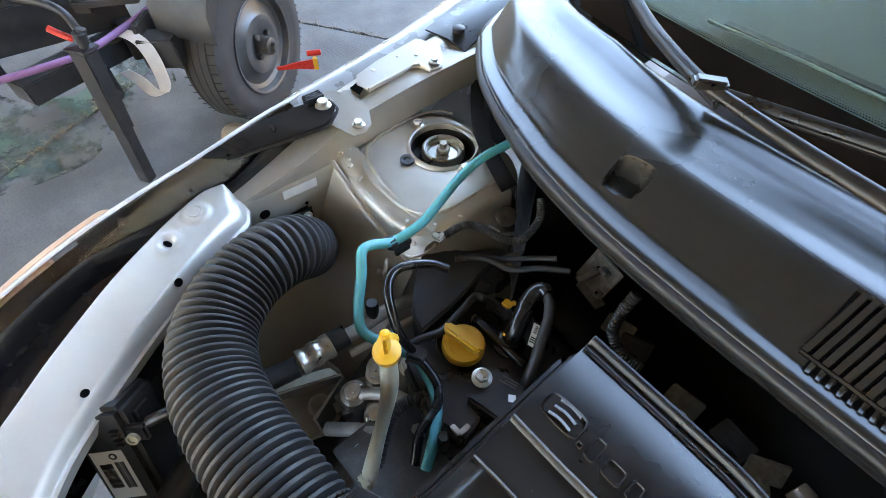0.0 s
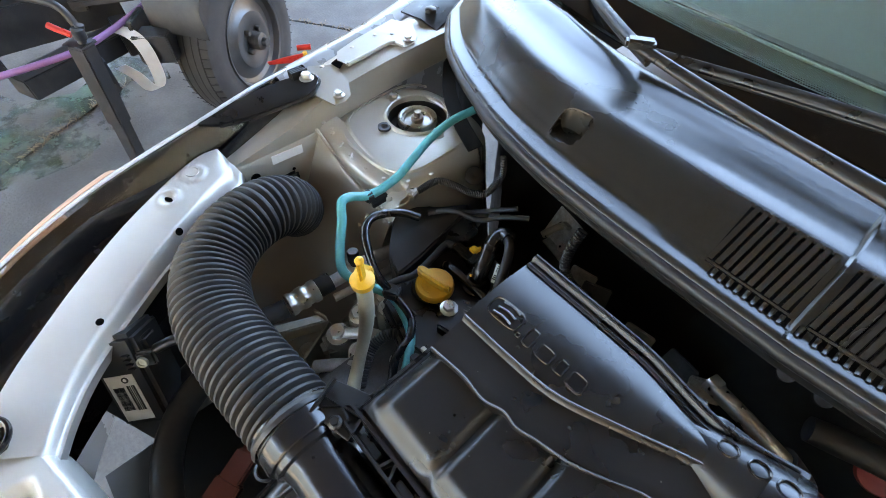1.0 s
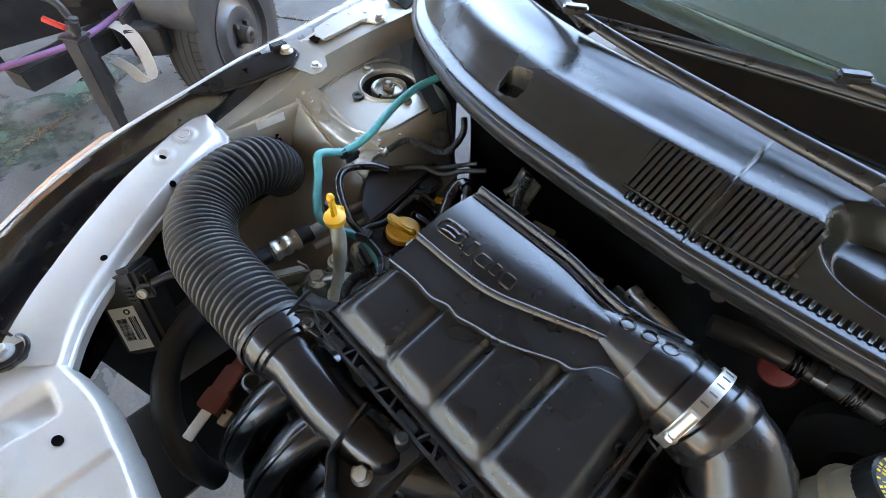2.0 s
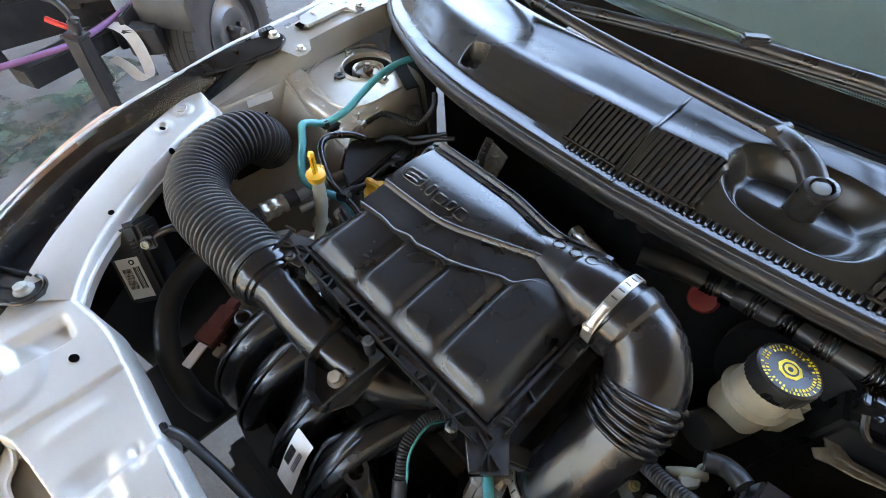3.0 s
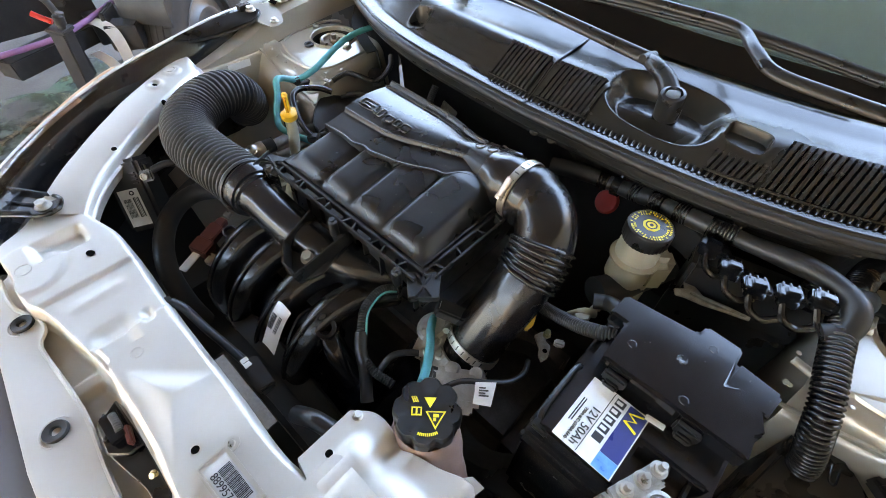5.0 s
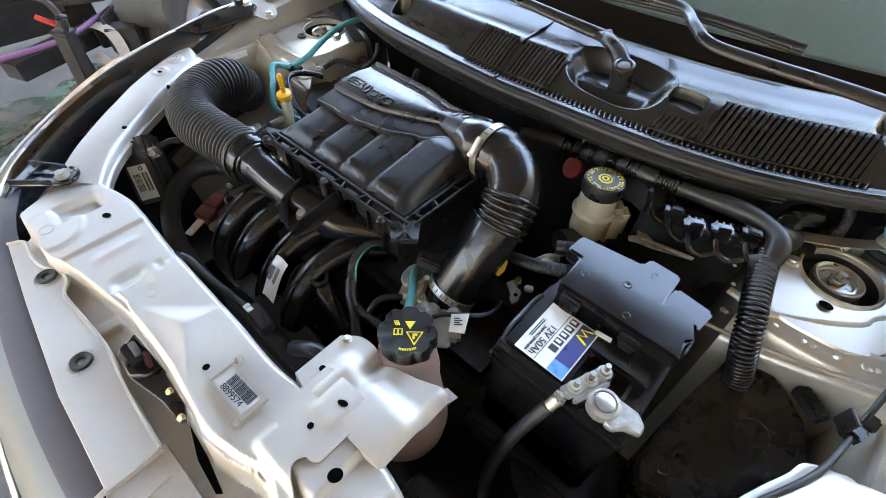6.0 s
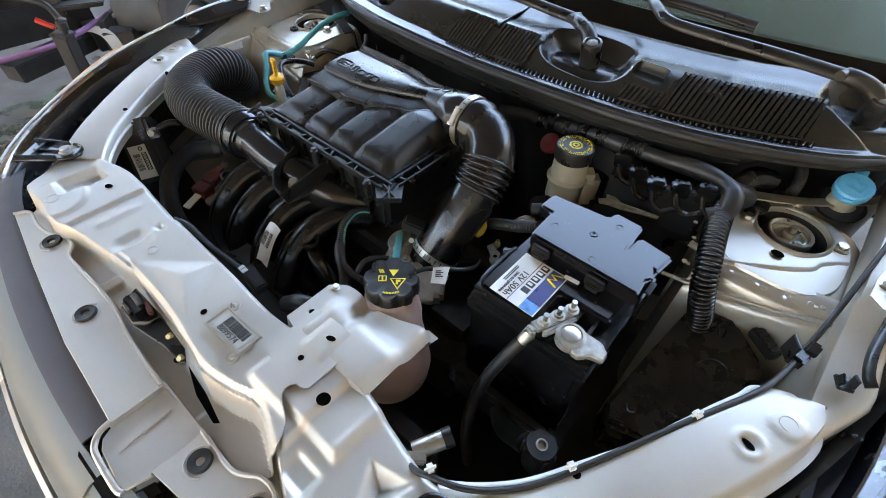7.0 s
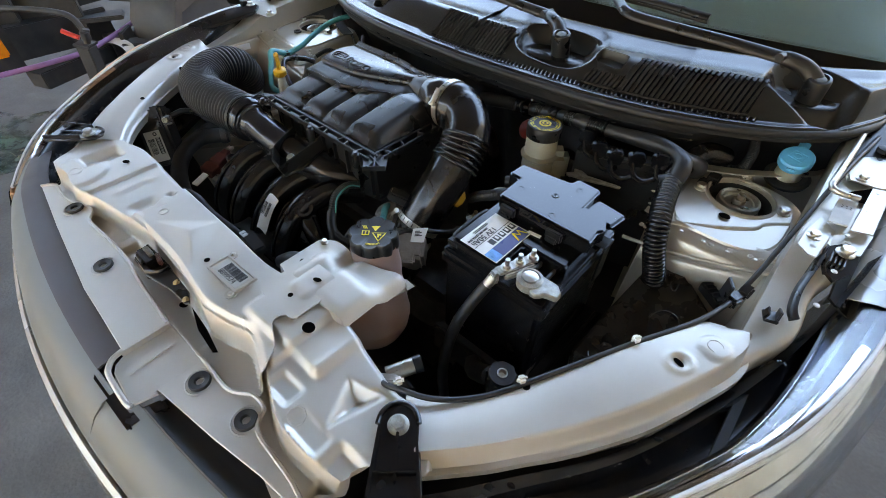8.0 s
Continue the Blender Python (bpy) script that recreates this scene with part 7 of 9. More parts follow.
part("connector", merge(box((-0.446, -0.104, 0.826), (0.014, 0.022, 0.012), 0.002, pose(0, 0, 0, 0, 0, 20)), box((-0.447, -0.11, 0.832), (0.010, 0.008, 0.005), 0.001)), STEEL, lm)
part("grommet", lathe([(0.014, -0.006), (0.015, 0.002), (0.011, 0.004), (0.003, 0.003), (0, 0.002)], (-0.424, 0.0, 0.812), (0.5, -0.5, 0.7), 24), RUBBER, lm)
for p, a in (((-0.418, -0.03, 0.812), 20), ((-0.405, -0.012, 0.80), 70), ((-0.44, -0.045, 0.815), -30)):
    part("metal_clip", box(p, (0.018, 0.005, 0.003), 0.001, pose(0, 0, 0, 20, 10, a)), STEEL, lm)
ws = thing("wing_sticker", "plain white sticker on the inner wing", "sticker", (-0.642, -0.2, 0.82))
part("paper", box((-0.6378, -0.198, 0.8255), (0.0008, 0.052, 0.015), 0, pose(0, 0, 0, -3, 0, 0)), LABEL, ws)
for y, z, r in ((-0.256, 0.812, 0.0075), (-0.195, 0.795, 0.003), (-0.235, 0.785, 0.003)):
    hole((-0.6376, y, z), r, car, axis=(1, 0, 0))
pl = thing("hose_flange", "black plastic flange plate where the intake hose enters the wing", "flange", (-0.62, -0.25, 0.76))
part("plate", box((-0.628, -0.248, 0.745), (0.010, 0.11, 0.11), 0.006), PLASTIC, pl)
bolt((-0.621, -0.205, 0.786), (1, 0, 0.2), 0.006, "screw", "", pl)
fw = thing("bulkhead_bracket", "pale zinc bracket with a stud on the bulkhead", "bracket", (-0.30, 0.10, 0.72))
part("plate", merge(box((-0.300, 0.098, 0.715), (0.060, 0.004, 0.062), 0.003, pose(0, 0, 0, -25, 0, -15)), box((-0.292, 0.088, 0.742), (0.016, 0.014, 0.006), 0.001, pose(0, 0, 0, -25, 0, -15)), box((-0.292, 0.078, 0.690), (0.050, 0.020, 0.004), 0.001, pose(0, 0, 0, 0, 0, -15))), ZINCP, fw)
part("stud", rod((-0.300, 0.092, 0.735), (-0.313, 0.058, 0.724), 0.0062), STEEL, fw)
part("bracket_nut", hexagon((-0.283, 0.082, 0.700), (0, -0.8, 0.4), 0.008, 0.006), STEEL, fw)
for k, (x, y, z, rz) in enumerate(((-0.20, -0.03, 0.80, 10), (-0.165, -0.045, 0.81, 20), (-0.075, -0.07, 0.82, 5), (-0.01, -0.075, 0.835, -10), (0.03, -0.085, 0.845, 30))):
    x, y, z = x - 0.030, y + 0.11, z - 0.135
    b = thing("metal_bracket", "small dusty metal bracket on the bulkhead", "bracket", (x, y, z), "bulkhead brackets")
    part("plate", merge(box((x, y, z), (0.046, 0.006, 0.032), 0.002, pose(0, 0, 0, -35, 0, rz)), box((x + 0.008, y - 0.012, z - 0.008), (0.012, 0.02, 0.004), 0.001, pose(0, 0, 0, 0, 0, rz))), (ZINCP, DARKMETAL)[k % 2], b)
hs = thing("heater_hose", "silver and black heater pipe joint at the bulkhead", "pipe", (0.07, -0.1, 0.84))
part("pipe", tube([(-0.015, -0.075, 0.862), (0.015, -0.085, 0.868), (0.045, -0.088, 0.862), (0.07, -0.08, 0.845)], 0.0085, 14), STEEL, hs)
part("nut", hexagon((-0.012, -0.074, 0.862), (-1, 0.3, -0.1), 0.011, 0.012), STEEL, hs)
part("hose", tube([(0.06, -0.083, 0.853), (0.085, -0.075, 0.83), (0.10, -0.06, 0.80), (0.1, -0.04, 0.75)], 0.012, 14), RUBBER, hs)
wl = thing("bulkhead_wiring", "corrugated wiring drop at the bulkhead", "wiring", (-0.2, -0.03, 0.83))
part("sleeve", corrugated([(-0.222, -0.020, 0.875), (-0.222, -0.035, 0.85), (-0.215, -0.045, 0.825), (-0.19, -0.05, 0.812), (-0.17, -0.05, 0.815)], 0.007, 0.0035, 0.0013, 12), RUBBER, wl)

# headlamp back box and radiator hose at the right front
bx = thing("headlamp_control_box", "black plastic box with a white printed label", "control box", (-0.47, -0.51, 0.72))
across, up = Vector((0.583, 0.800, 0.166)).normalized(), Vector((-0.436, 0.244, 0.866))
up = (up - across * up.dot(across)).normalized()
m = Matrix.Translation((-0.461, -0.532, 0.750)) @ Matrix((across, up, across.cross(up))).transposed().to_4x4() @ Matrix.Translation((0, 0.030, -0.0157))
part("box", moved(merge(box((0.004, -0.01, -0.012), (0.062, 0.125, 0.055), 0.006), box((0.020, 0.024, -0.008), (0.040, 0.034, 0.026), 0.004)), m), DULL, bx)
part("latch", moved(merge(box((0.040, 0.018, 0.010), (0.024, 0.020, 0.010), 0.003), *[box((0.022, 0.010 + 0.006 * k, 0.016), (0.008, 0.002, 0.008)) for k in range(4)]), m), PLASTIC, bx)
part("knob", moved(merge(lathe([(0.0062, 0), (0.0062, 0.004), (0.004, 0.004), (0.004, 0.002), (0, 0.002)], (0.040, 0.018, 0.018), (0, 0, 1), 18)), m), BEIGE, bx, "cream locking knob")
part("arm", moved(tube([(0.050, 0.025, 0.006), (0.075, 0.030, 0.0), (0.100, 0.020, -0.01), (0.115, 0.0, -0.02)], 0.006, 10), m), PLASTIC, bx)
pap = part("label", moved(box((0.0, -0.030, 0.0159), (0.035, 0.066, 0.0008), 0.0003), m), LABEL, bx, "white printed label")
tagged(part("bar_code", moved(merge(bars(22, 0.034, 0.013, (-0.006, -0.030, 0.0165), pose(0, 0, 0, 0, 0, 90), 21), bars(4, 0.010, 0.036, (0.009, -0.030, 0.0165), Matrix(), 22), lathe([(0.0042, 0.0164), (0.0042, 0.0169), (0.0022, 0.0169)], (0.006, -0.004, 0), (0, 0, 1), 16)), m), INK, pap), kind="stuff")
rh = thing("radiator_hose", "thick black rubber radiator hose", "hose", (-0.38, -0.5, 0.68))
part("hose", tube([(-0.40, -0.395, 0.745), (-0.425, -0.44, 0.748), (-0.415, -0.485, 0.745), (-0.380, -0.525, 0.735), (-0.330, -0.552, 0.715), (-0.285, -0.560, 0.675), (-0.27, -0.555, 0.62)], 0.0165, 18), RUBBER, rh)
part("clamp", lathe([(0.0165, -0.006), (0.0180, -0.006), (0.0180, 0.006), (0.0165, 0.006)], (-0.405, -0.405, 0.7455), (-0.5, -0.9, 0.05), 28), DARKMETAL, rh, "dark spring clamp")
rt = thing("radiator", "black radiator fan shroud behind the radiator support", "radiator", (0, -0.55, 0.7))
part("top_tank", box((0.06, -0.552, 0.670), (0.44, 0.030, 0.03), 0.008), DULL, rt)
part("core", box((0.08, -0.545, 0.48), (0.52, 0.03, 0.40), 0.006), DULL, rt)
part("shroud", lathe([(0.16, 0), (0.165, 0.03), (0.15, 0.035), (0.145, 0.0)], (-0.10, -0.525, 0.55), (0, 1, 0.05), 40), DULL, rt)
fc = thing("fan_connector", "grey fan connector on a black lead", "connector", (-0.05, -0.555, 0.74))
part("plug", box((-0.035, -0.553, 0.748), (0.05, 0.022, 0.020), 0.003, pose(0, 0, 0, 0, 10, -5)), RUBBER, fc)
part("tab", box((-0.055, -0.556, 0.760), (0.016, 0.010, 0.003), 0.0008), LABEL, fc)
part("lead", tube([(-0.06, -0.555, 0.745), (-0.10, -0.560, 0.752), (-0.14, -0.567, 0.765), (-0.165, -0.572, 0.79), (-0.18, -0.58, 0.80)], 0.006, 10), RUBBER, fc)
for x in (-0.31, -0.185, -0.18):
    part("edge_clip", box((x, -0.583, 0.800), (0.010, 0.012, 0.010), 0.002), PLASTIC, fc)

# centre wiring by the throttle
w1 = thing("throttle_wiring", "corrugated wiring sleeve with a taped joint", "wiring", (0.03, -0.42, 0.75))
part("sleeve", corrugated([(0.015, -0.345, 0.785), (0.005, -0.370, 0.792), (0.010, -0.402, 0.788), (0.030, -0.428, 0.775)], 0.0075, 0.0034, 0.0013, 14), RUBBER, w1)
part("tape", tube([(0.028, -0.426, 0.777), (0.042, -0.440, 0.765), (0.062, -0.452, 0.75), (0.09, -0.475, 0.73)], 0.0085, 12), RUBBER, w1, "taped wiring joint")
part("branch", corrugated([(0.05, -0.443, 0.757), (0.075, -0.446, 0.755), (0.105, -0.440, 0.750)], 0.0065, 0.0034, 0.0012, 12), RUBBER, w1)
part("light_stripe", tube([(0.021, -0.348, 0.786), (0.013, -0.371, 0.796), (0.019, -0.403, 0.792), (0.036, -0.424, 0.778)], 0.0016, 8), TEAL, w1, "thin teal wire along the sleeve")
t2 = part("coolant_bleed_hose", tube([(0.072, -0.325, 0.752), (0.079, -0.337, 0.766), (0.092, -0.356, 0.778), (0.112, -0.378, 0.784), (0.130, -0.402, 0.790), (0.142, -0.420, 0.800), (0.150, -0.432, 0.812)], 0.0060, 12), TEAL)
tagged(t2, "teal rubber bleed hose beside the throttle body", "hose")
v2 = thing("small_vacuum_pipe", "thin black hose with a metal union", "hose", (0.09, -0.41, 0.76))
part("hose", tube([(0.078, -0.442, 0.752), (0.080, -0.420, 0.768), (0.092, -0.400, 0.768), (0.105, -0.388, 0.765)], 0.0045, 10), RUBBER, v2)
part("union", merge(rod((0.102, -0.390, 0.765), (0.114, -0.378, 0.763), 0.0065, 14), hexagon((0.106, -0.386, 0.765), (0.7, 0.7, -0.1), 0.0085, 0.005)), STEEL, v2)
wt = thing("wire_tag", "white paper tag folded round a sensor wire", "tag", (0.21, -0.385, 0.8))
part("tag", thick(grid([[(0.195, -0.387, 0.814), (0.214, -0.372, 0.818)], [(0.202, -0.397, 0.812), (0.220, -0.384, 0.815)], [(0.208, -0.407, 0.808), (0.226, -0.396, 0.810)]]), 0.0008), LABEL, wt)
part("print", moved(bars(4, 0.013, 0.012, (0, 0, 0), Matrix(), 31, True), Matrix.Translation((0.2105, -0.3895, 0.8150)) @ pose(0, 0, 0, 10, -10, 35)), DARKMETAL, wt)
part("wire", tube([(0.165, -0.412, 0.79), (0.180, -0.393, 0.803), (0.205, -0.375, 0.808), (0.222, -0.352, 0.80), (0.225, -0.325, 0.785), (0.217, -0.30, 0.772)], 0.0036, 10), RUBBER, wt)
yl = thing("oil_tag", "torn yellow plastic tag near the duct", "tag", (0.185, -0.26, 0.79))
part("tag", prism([(0.164, -0.236), (0.176, -0.233), (0.188, -0.246), (0.194, -0.262), (0.193, -0.276), (0.184, -0.276), (0.184, -0.262), (0.174, -0.250)], 0.788, 0.791, 0.001), YELLOW, yl)
sn = thing("sensor_clip", "dusty metal sensor clip with a wire", "sensor", (0.213, -0.255, 0.75))
part("plate", merge(prism([(0.197, -0.254), (0.201, -0.242), (0.209, -0.234), (0.214, -0.240), (0.212, -0.249), (0.224, -0.252), (0.231, -0.270), (0.228, -0.281), (0.219, -0.276), (0.214, -0.266)], 0.753, 0.757, 0.001), box((0.230, -0.240, 0.756), (0.014, 0.010, 0.010), 0.002, pose(0, 0, 0, 0, 0, 30))), ZINCP, sn)
part("stud", merge(rod((0.210, -0.242, 0.757), (0.210, -0.242, 0.769), 0.0036), hexagon((0.210, -0.242, 0.757), (0, 0, 1), 0.0062, 0.005)), BRASSY, sn)
# the hole's shade is painted on as a black disc
part("hole", lathe([(0.0035, 0.0), (0.0, 0.0004)], (0.222, -0.264, 0.7572), (0, 0, 1), 14), VOID, sn)
ct = thing("fuse_box_sleeve", "corrugated black cable sleeve into the battery cover", "wiring", (0.24, -0.23, 0.82))
part("sleeve", corrugated([(0.165, -0.200, 0.750), (0.188, -0.219, 0.777), (0.208, -0.231, 0.797), (0.235, -0.242, 0.819), (0.262, -0.247, 0.839), (0.288, -0.242, 0.851)], 0.0096, 0.0038, 0.0015, 18), RUBBER, ct)
gc = thing("brake_line_connector", "grey hose connector by the brake cylinder", "connector", (0.235, -0.2, 0.82))
part("fitting", merge(prism([(0.228, -0.226), (0.236, -0.236), (0.248, -0.222), (0.246, -0.204), (0.252, -0.196), (0.246, -0.190), (0.238, -0.198), (0.238, -0.212)], 0.812, 0.818, 0.002, 1), tube([(0.222, -0.222, 0.800), (0.236, -0.214, 0.815), (0.248, -0.204, 0.812)], 0.006, 12)), BEIGE, gc)
part("elbow", tube([(0.238, -0.198, 0.826), (0.252, -0.192, 0.83), (0.262, -0.196, 0.838), (0.272, -0.202, 0.842)], 0.0105, 14), RUBBER, gc)

# ---- battery side: control unit, looms, duct ----
ecu = thing("engine_control_unit", "black control unit with a row of glossy connectors", "control unit", (0.37, -0.08, 0.80))
part("panel", thick(grid([[(0.300 + 0.155 * u, -0.100 + 0.045 * u, 0.825 - 0.008 * u), (0.301 + 0.155 * u, -0.106 + 0.045 * u, 0.78), (0.302 + 0.155 * u, -0.110 + 0.045 * u, 0.66)] for u in (0, 0.25, 0.5, 0.75, 1)]), 0.003), PLASTIC, ecu, "black plate before the unit")
part("unit", box((0.375, -0.056, 0.838), (0.150, 0.046, 0.075), 0.006, pose(0, 0, 0, 0, 0, 12)), PLASTIC, ecu)
part("bracket", merge(prism([(0.306, -0.112), (0.312, -0.121), (0.324, -0.116), (0.345, -0.112), (0.372, -0.102), (0.398, -0.094), (0.398, -0.086), (0.368, -0.090), (0.340, -0.096), (0.328, -0.090), (0.317, -0.086), (0.311, -0.092), (0.316, -0.102)], 0.833, 0.8355, 0.001, 1), tube([(0.325, -0.105, 0.836), (0.350, -0.102, 0.837), (0.392, -0.091, 0.836)], 0.0022, 8)), ZINCP, ecu, "bent steel bracket")
for k in range(5):
    u = k / 4
    x, y, z = 0.312 + 0.126 * u, -0.074 - 0.018 * math.sin(math.pi * u) + 0.004 * math.sin(8 * k + 1), 0.893 + 0.003 * u + 0.004 * math.sin(5 * k)
    turn = pose(0, 0, 0, 4 * math.sin(6 * k), 4 * math.cos(5 * k), 8 + 14 * math.sin(7 * k))
    m = Matrix.Translation((x, y, z)) @ turn
    c = part("connector", moved(merge(box((0, 0, 0), (0.027, 0.019, 0.014), 0.003), box((0.002, -0.003, 0.008), (0.016, 0.010, 0.005), 0.0016), box((0.0, -0.012, -0.004), (0.022, 0.008, 0.010), 0.002)), m), COVERM, ecu)
    part("rib", moved(merge(*[box((-0.008 + 0.008 * n, 0.006, 0.0078), (0.002, 0.006, 0.002), 0.0005) for n in range(3)]), m), COVERM, c)
    part("shell", box((x + 0.008, y + 0.012, z - 0.016), (0.030, 0.016, 0.016), 0.003, turn), PLASTIC, ecu)
    part("latch", moved(box((-0.011, -0.009, 0.008), (0.006, 0.012, 0.005), 0.0012), m), GLOSSY, ecu)
    part("lead", tube([(x, y - 0.014, z - 0.004), (x + 0.010, y - 0.024, z - 0.016), (x + 0.026, y - 0.022, z - 0.022), (x + 0.040, y - 0.012, z - 0.016)], 0.0042, 8), GLOSSY, ecu)
ld = thing("main_wiring_loom", "thick taped wiring loom along the bulkhead", "wiring", (0.3, -0.03, 0.88))
LOOM = [(0.06, -0.050, 0.868), (0.11, -0.036, 0.872), (0.162, -0.030, 0.874), (0.190, -0.029, 0.878), (0.225, -0.035, 0.886), (0.262, -0.041, 0.893), (0.310, -0.041, 0.896), (0.36, -0.038, 0.899), (0.41, -0.036, 0.903), (0.446, -0.045, 0.906), (0.468, -0.063, 0.904), (0.472, -0.088, 0.890), (0.455, -0.100, 0.880)]
part("trunk", tube(LOOM, lambda t: 0.0122 + 0.0012 * math.sin(t * 31) + 0.0025 * max(0.0, t - 0.5), 16), RUBBER, ld)
for a, b, r in (((0.135, -0.033, 0.873), (0.150, -0.031, 0.8735), 0.0135), ((0.186, -0.029, 0.8775), (0.200, -0.031, 0.880), 0.0136), ((0.216, -0.033, 0.884), (0.236, -0.037, 0.8885), 0.0136), ((0.252, -0.040, 0.891), (0.270, -0.041, 0.894), 0.0138), ((0.296, -0.041, 0.8955), (0.330, -0.040, 0.8975), 0.0146)):
    part("corrugated_piece", corrugated([a, ((a[0] + b[0]) / 2, (a[1] + b[1]) / 2, (a[2] + b[2]) / 2), b], r, 0.0042, 0.0018, 18), GLOSSY, ld)
part("band_clamp", lathe([(0.0125, -0.006), (0.0148, -0.006), (0.0148, 0.006), (0.0125, 0.006)], (0.163, -0.030, 0.874), (1, 0.05, 0.12), 24), GLOSSY, ld)
part("clamp_tail", tube([(0.164, -0.024, 0.887), (0.166, -0.018, 0.898), (0.164, -0.012, 0.905)], 0.003, 8), GLOSSY, ld)
part("wing_sleeve", corrugated([(0.500, 0.105, 0.850), (0.480, 0.055, 0.874), (0.470, 0.002, 0.884), (0.467, -0.061, 0.886), (0.475, -0.119, 0.878), (0.489, -0.165, 0.860), (0.502, -0.186, 0.830), (0.518, -0.192, 0.790), (0.521, -0.194, 0.775)], 0.0168, 0.0058, 0.0030, 28), GLOSSY, ld, "large corrugated sleeve")
part("tape_joint", tube([(0.452, -0.05, 0.892), (0.47, -0.03, 0.886), (0.482, -0.005, 0.872)], 0.018, 14), RUBBER, ld)
part("side_branch", corrugated([(0.528, 0.16, 0.868), (0.537, 0.120, 0.862), (0.535, 0.085, 0.850), (0.518, 0.075, 0.845)], 0.009, 0.004, 0.0015, 14), RUBBER, ld)
part("strap_clip", merge(box((0.510, 0.020, 0.852), (0.020, 0.026, 0.012), 0.003), box((0.50, 0.0, 0.845), (0.016, 0.02, 0.02), 0.003)), PLASTIC, ld)
rd = part("red_cap", lathe([(0.0, 0), (0.019, 0.0), (0.021, 0.006), (0.018, 0.011), (0, 0.013)], (0.149, 0.010, 0.805), (-0.2, -0.8, 0.6), 24), DARKRED)
tagged(rd, "red round plastic cap on the bulkhead", "cap")

duct = thing("air_guide_duct", "dusty black plastic air duct beside the battery", "air duct", (0.55, -0.25, 0.68))
D0 = [(0.505, -0.150, 0.782), (0.545, -0.140, 0.784), (0.575, -0.160, 0.778), (0.612, -0.185, 0.768), (0.632, -0.235, 0.752), (0.600, -0.290, 0.728), (0.540, -0.350, 0.700), (0.492, -0.360, 0.690), (0.478, -0.330, 0.696), (0.490, -0.24, 0.738)]
bm = bmesh.new()
vs = [bm.verts.new(p) for p in D0]
f = bm.faces.new(vs)
r = bmesh.ops.extrude_face_region(bm, geom=[f])
bmesh.ops.translate(bm, vec=(0.0, 0.01, -0.10), verts=[v for v in r["geom"] if isinstance(v, bmesh.types.BMVert)])
bmesh.ops.recalc_face_normals(bm, faces=bm.faces)
bevelled(bm, 0.006, 2)
part("shell", bm, DUSTY, duct)
part("round_mark", tube([(0.566 + 0.020 * math.cos(a), -0.235 + 0.022 * math.sin(a), 0.7505 + 0.3 * 0.022 * math.sin(a) + 0.02 * math.cos(a) * 0.1) for a in [2 * math.pi * k / 20 for k in range(21)]], 0.0008, 6, 2), GLOSSY, duct)
part("clip_block", merge(box((0.600, -0.165, 0.782), (0.044, 0.018, 0.018), 0.003, pose(0, 0, 0, 0, 0, -38)), *[box((0.588 + 0.006 * k, -0.158 - 0.005 * k, 0.792), (0.002, 0.014, 0.004), 0, pose(0, 0, 0, 0, 0, -38)) for k in range(5)]), PLASTIC, duct)
part("raised_mark", tube([(0.500, -0.322, 0.7068), (0.506, -0.330, 0.7055), (0.514, -0.326, 0.7062), (0.510, -0.316, 0.709)], 0.0012, 6), GLOSSY, duct)
part("moulded_print", moved(bars(5, 0.026, 0.020, (0, 0, 0), Matrix(), 44, True), Matrix.Translation((0.500, -0.340, 0.7015)) @ pose(0, 0, 0, 20, -4, 15)), DULL, duct)
part("u_mark", tube([(0.545, -0.168, 0.7815), (0.548, -0.185, 0.7765), (0.555, -0.186, 0.7755), (0.553, -0.168, 0.781)], 0.0012, 6), GLOSSY, duct)

wf = thing("washer_filler", "white washer filler neck with a bright blue cap", "washer filler", (0.598, 0.1, 0.86))
part("neck", tube([(0.60, 0.12, 0.82), (0.598, 0.105, 0.855), (0.598, 0.098, 0.885)], 0.019, 20), WHITEP, wf)
ax = Vector((-0.05, -0.35, 0.93))
part("cap", merge(lathe([(0.023, 0), (0.0245, 0.003), (0.0245, 0.014), (0.022, 0.017), (0, 0.018)], (0.598, 0.098, 0.884), ax, 32), box((0.597, 0.125, 0.905), (0.016, 0.014, 0.004), 0.0015, pose(0, 0, 0, 20, 0, 0)), box((0.598, 0.070, 0.886), (0.012, 0.008, 0.004), 0.001)), BLUECAP, wf, "bright blue flip cap")
part("cap_mark", moved(merge(*[tube([(-0.011, 0.008 * s, 0), (0.011, 0.008 * s, 0)], 0.0007, 6, 1, smooth=False) for s in (-1, 1)], *[tube([(0.011 * s, -0.008, 0), (0.011 * s, 0.008, 0)], 0.0007, 6, 1, smooth=False) for s in (-1, 1)], tube([(0.006 * math.cos(a), 0.005 * math.sin(a), 0) for a in [2 * math.pi * k / 12 for k in range(13)]], 0.0007, 6, 1)), Matrix.Translation(Vector((0.598, 0.098, 0.884)) + ax * 0.0185) @ ax.to_track_quat("Z", "Y").to_matrix().to_4x4() @ pose(0, 0, 0, 0, 0, 170)), BLUECAP, wf)
part("grommet", lathe([(0.026, -0.004), (0.034, -0.002), (0.035, 0.004), (0.028, 0.008), (0.020, 0.006)], (0.600, 0.108, 0.852), (0, -0.2, 1), 28), RUBBER, wf)
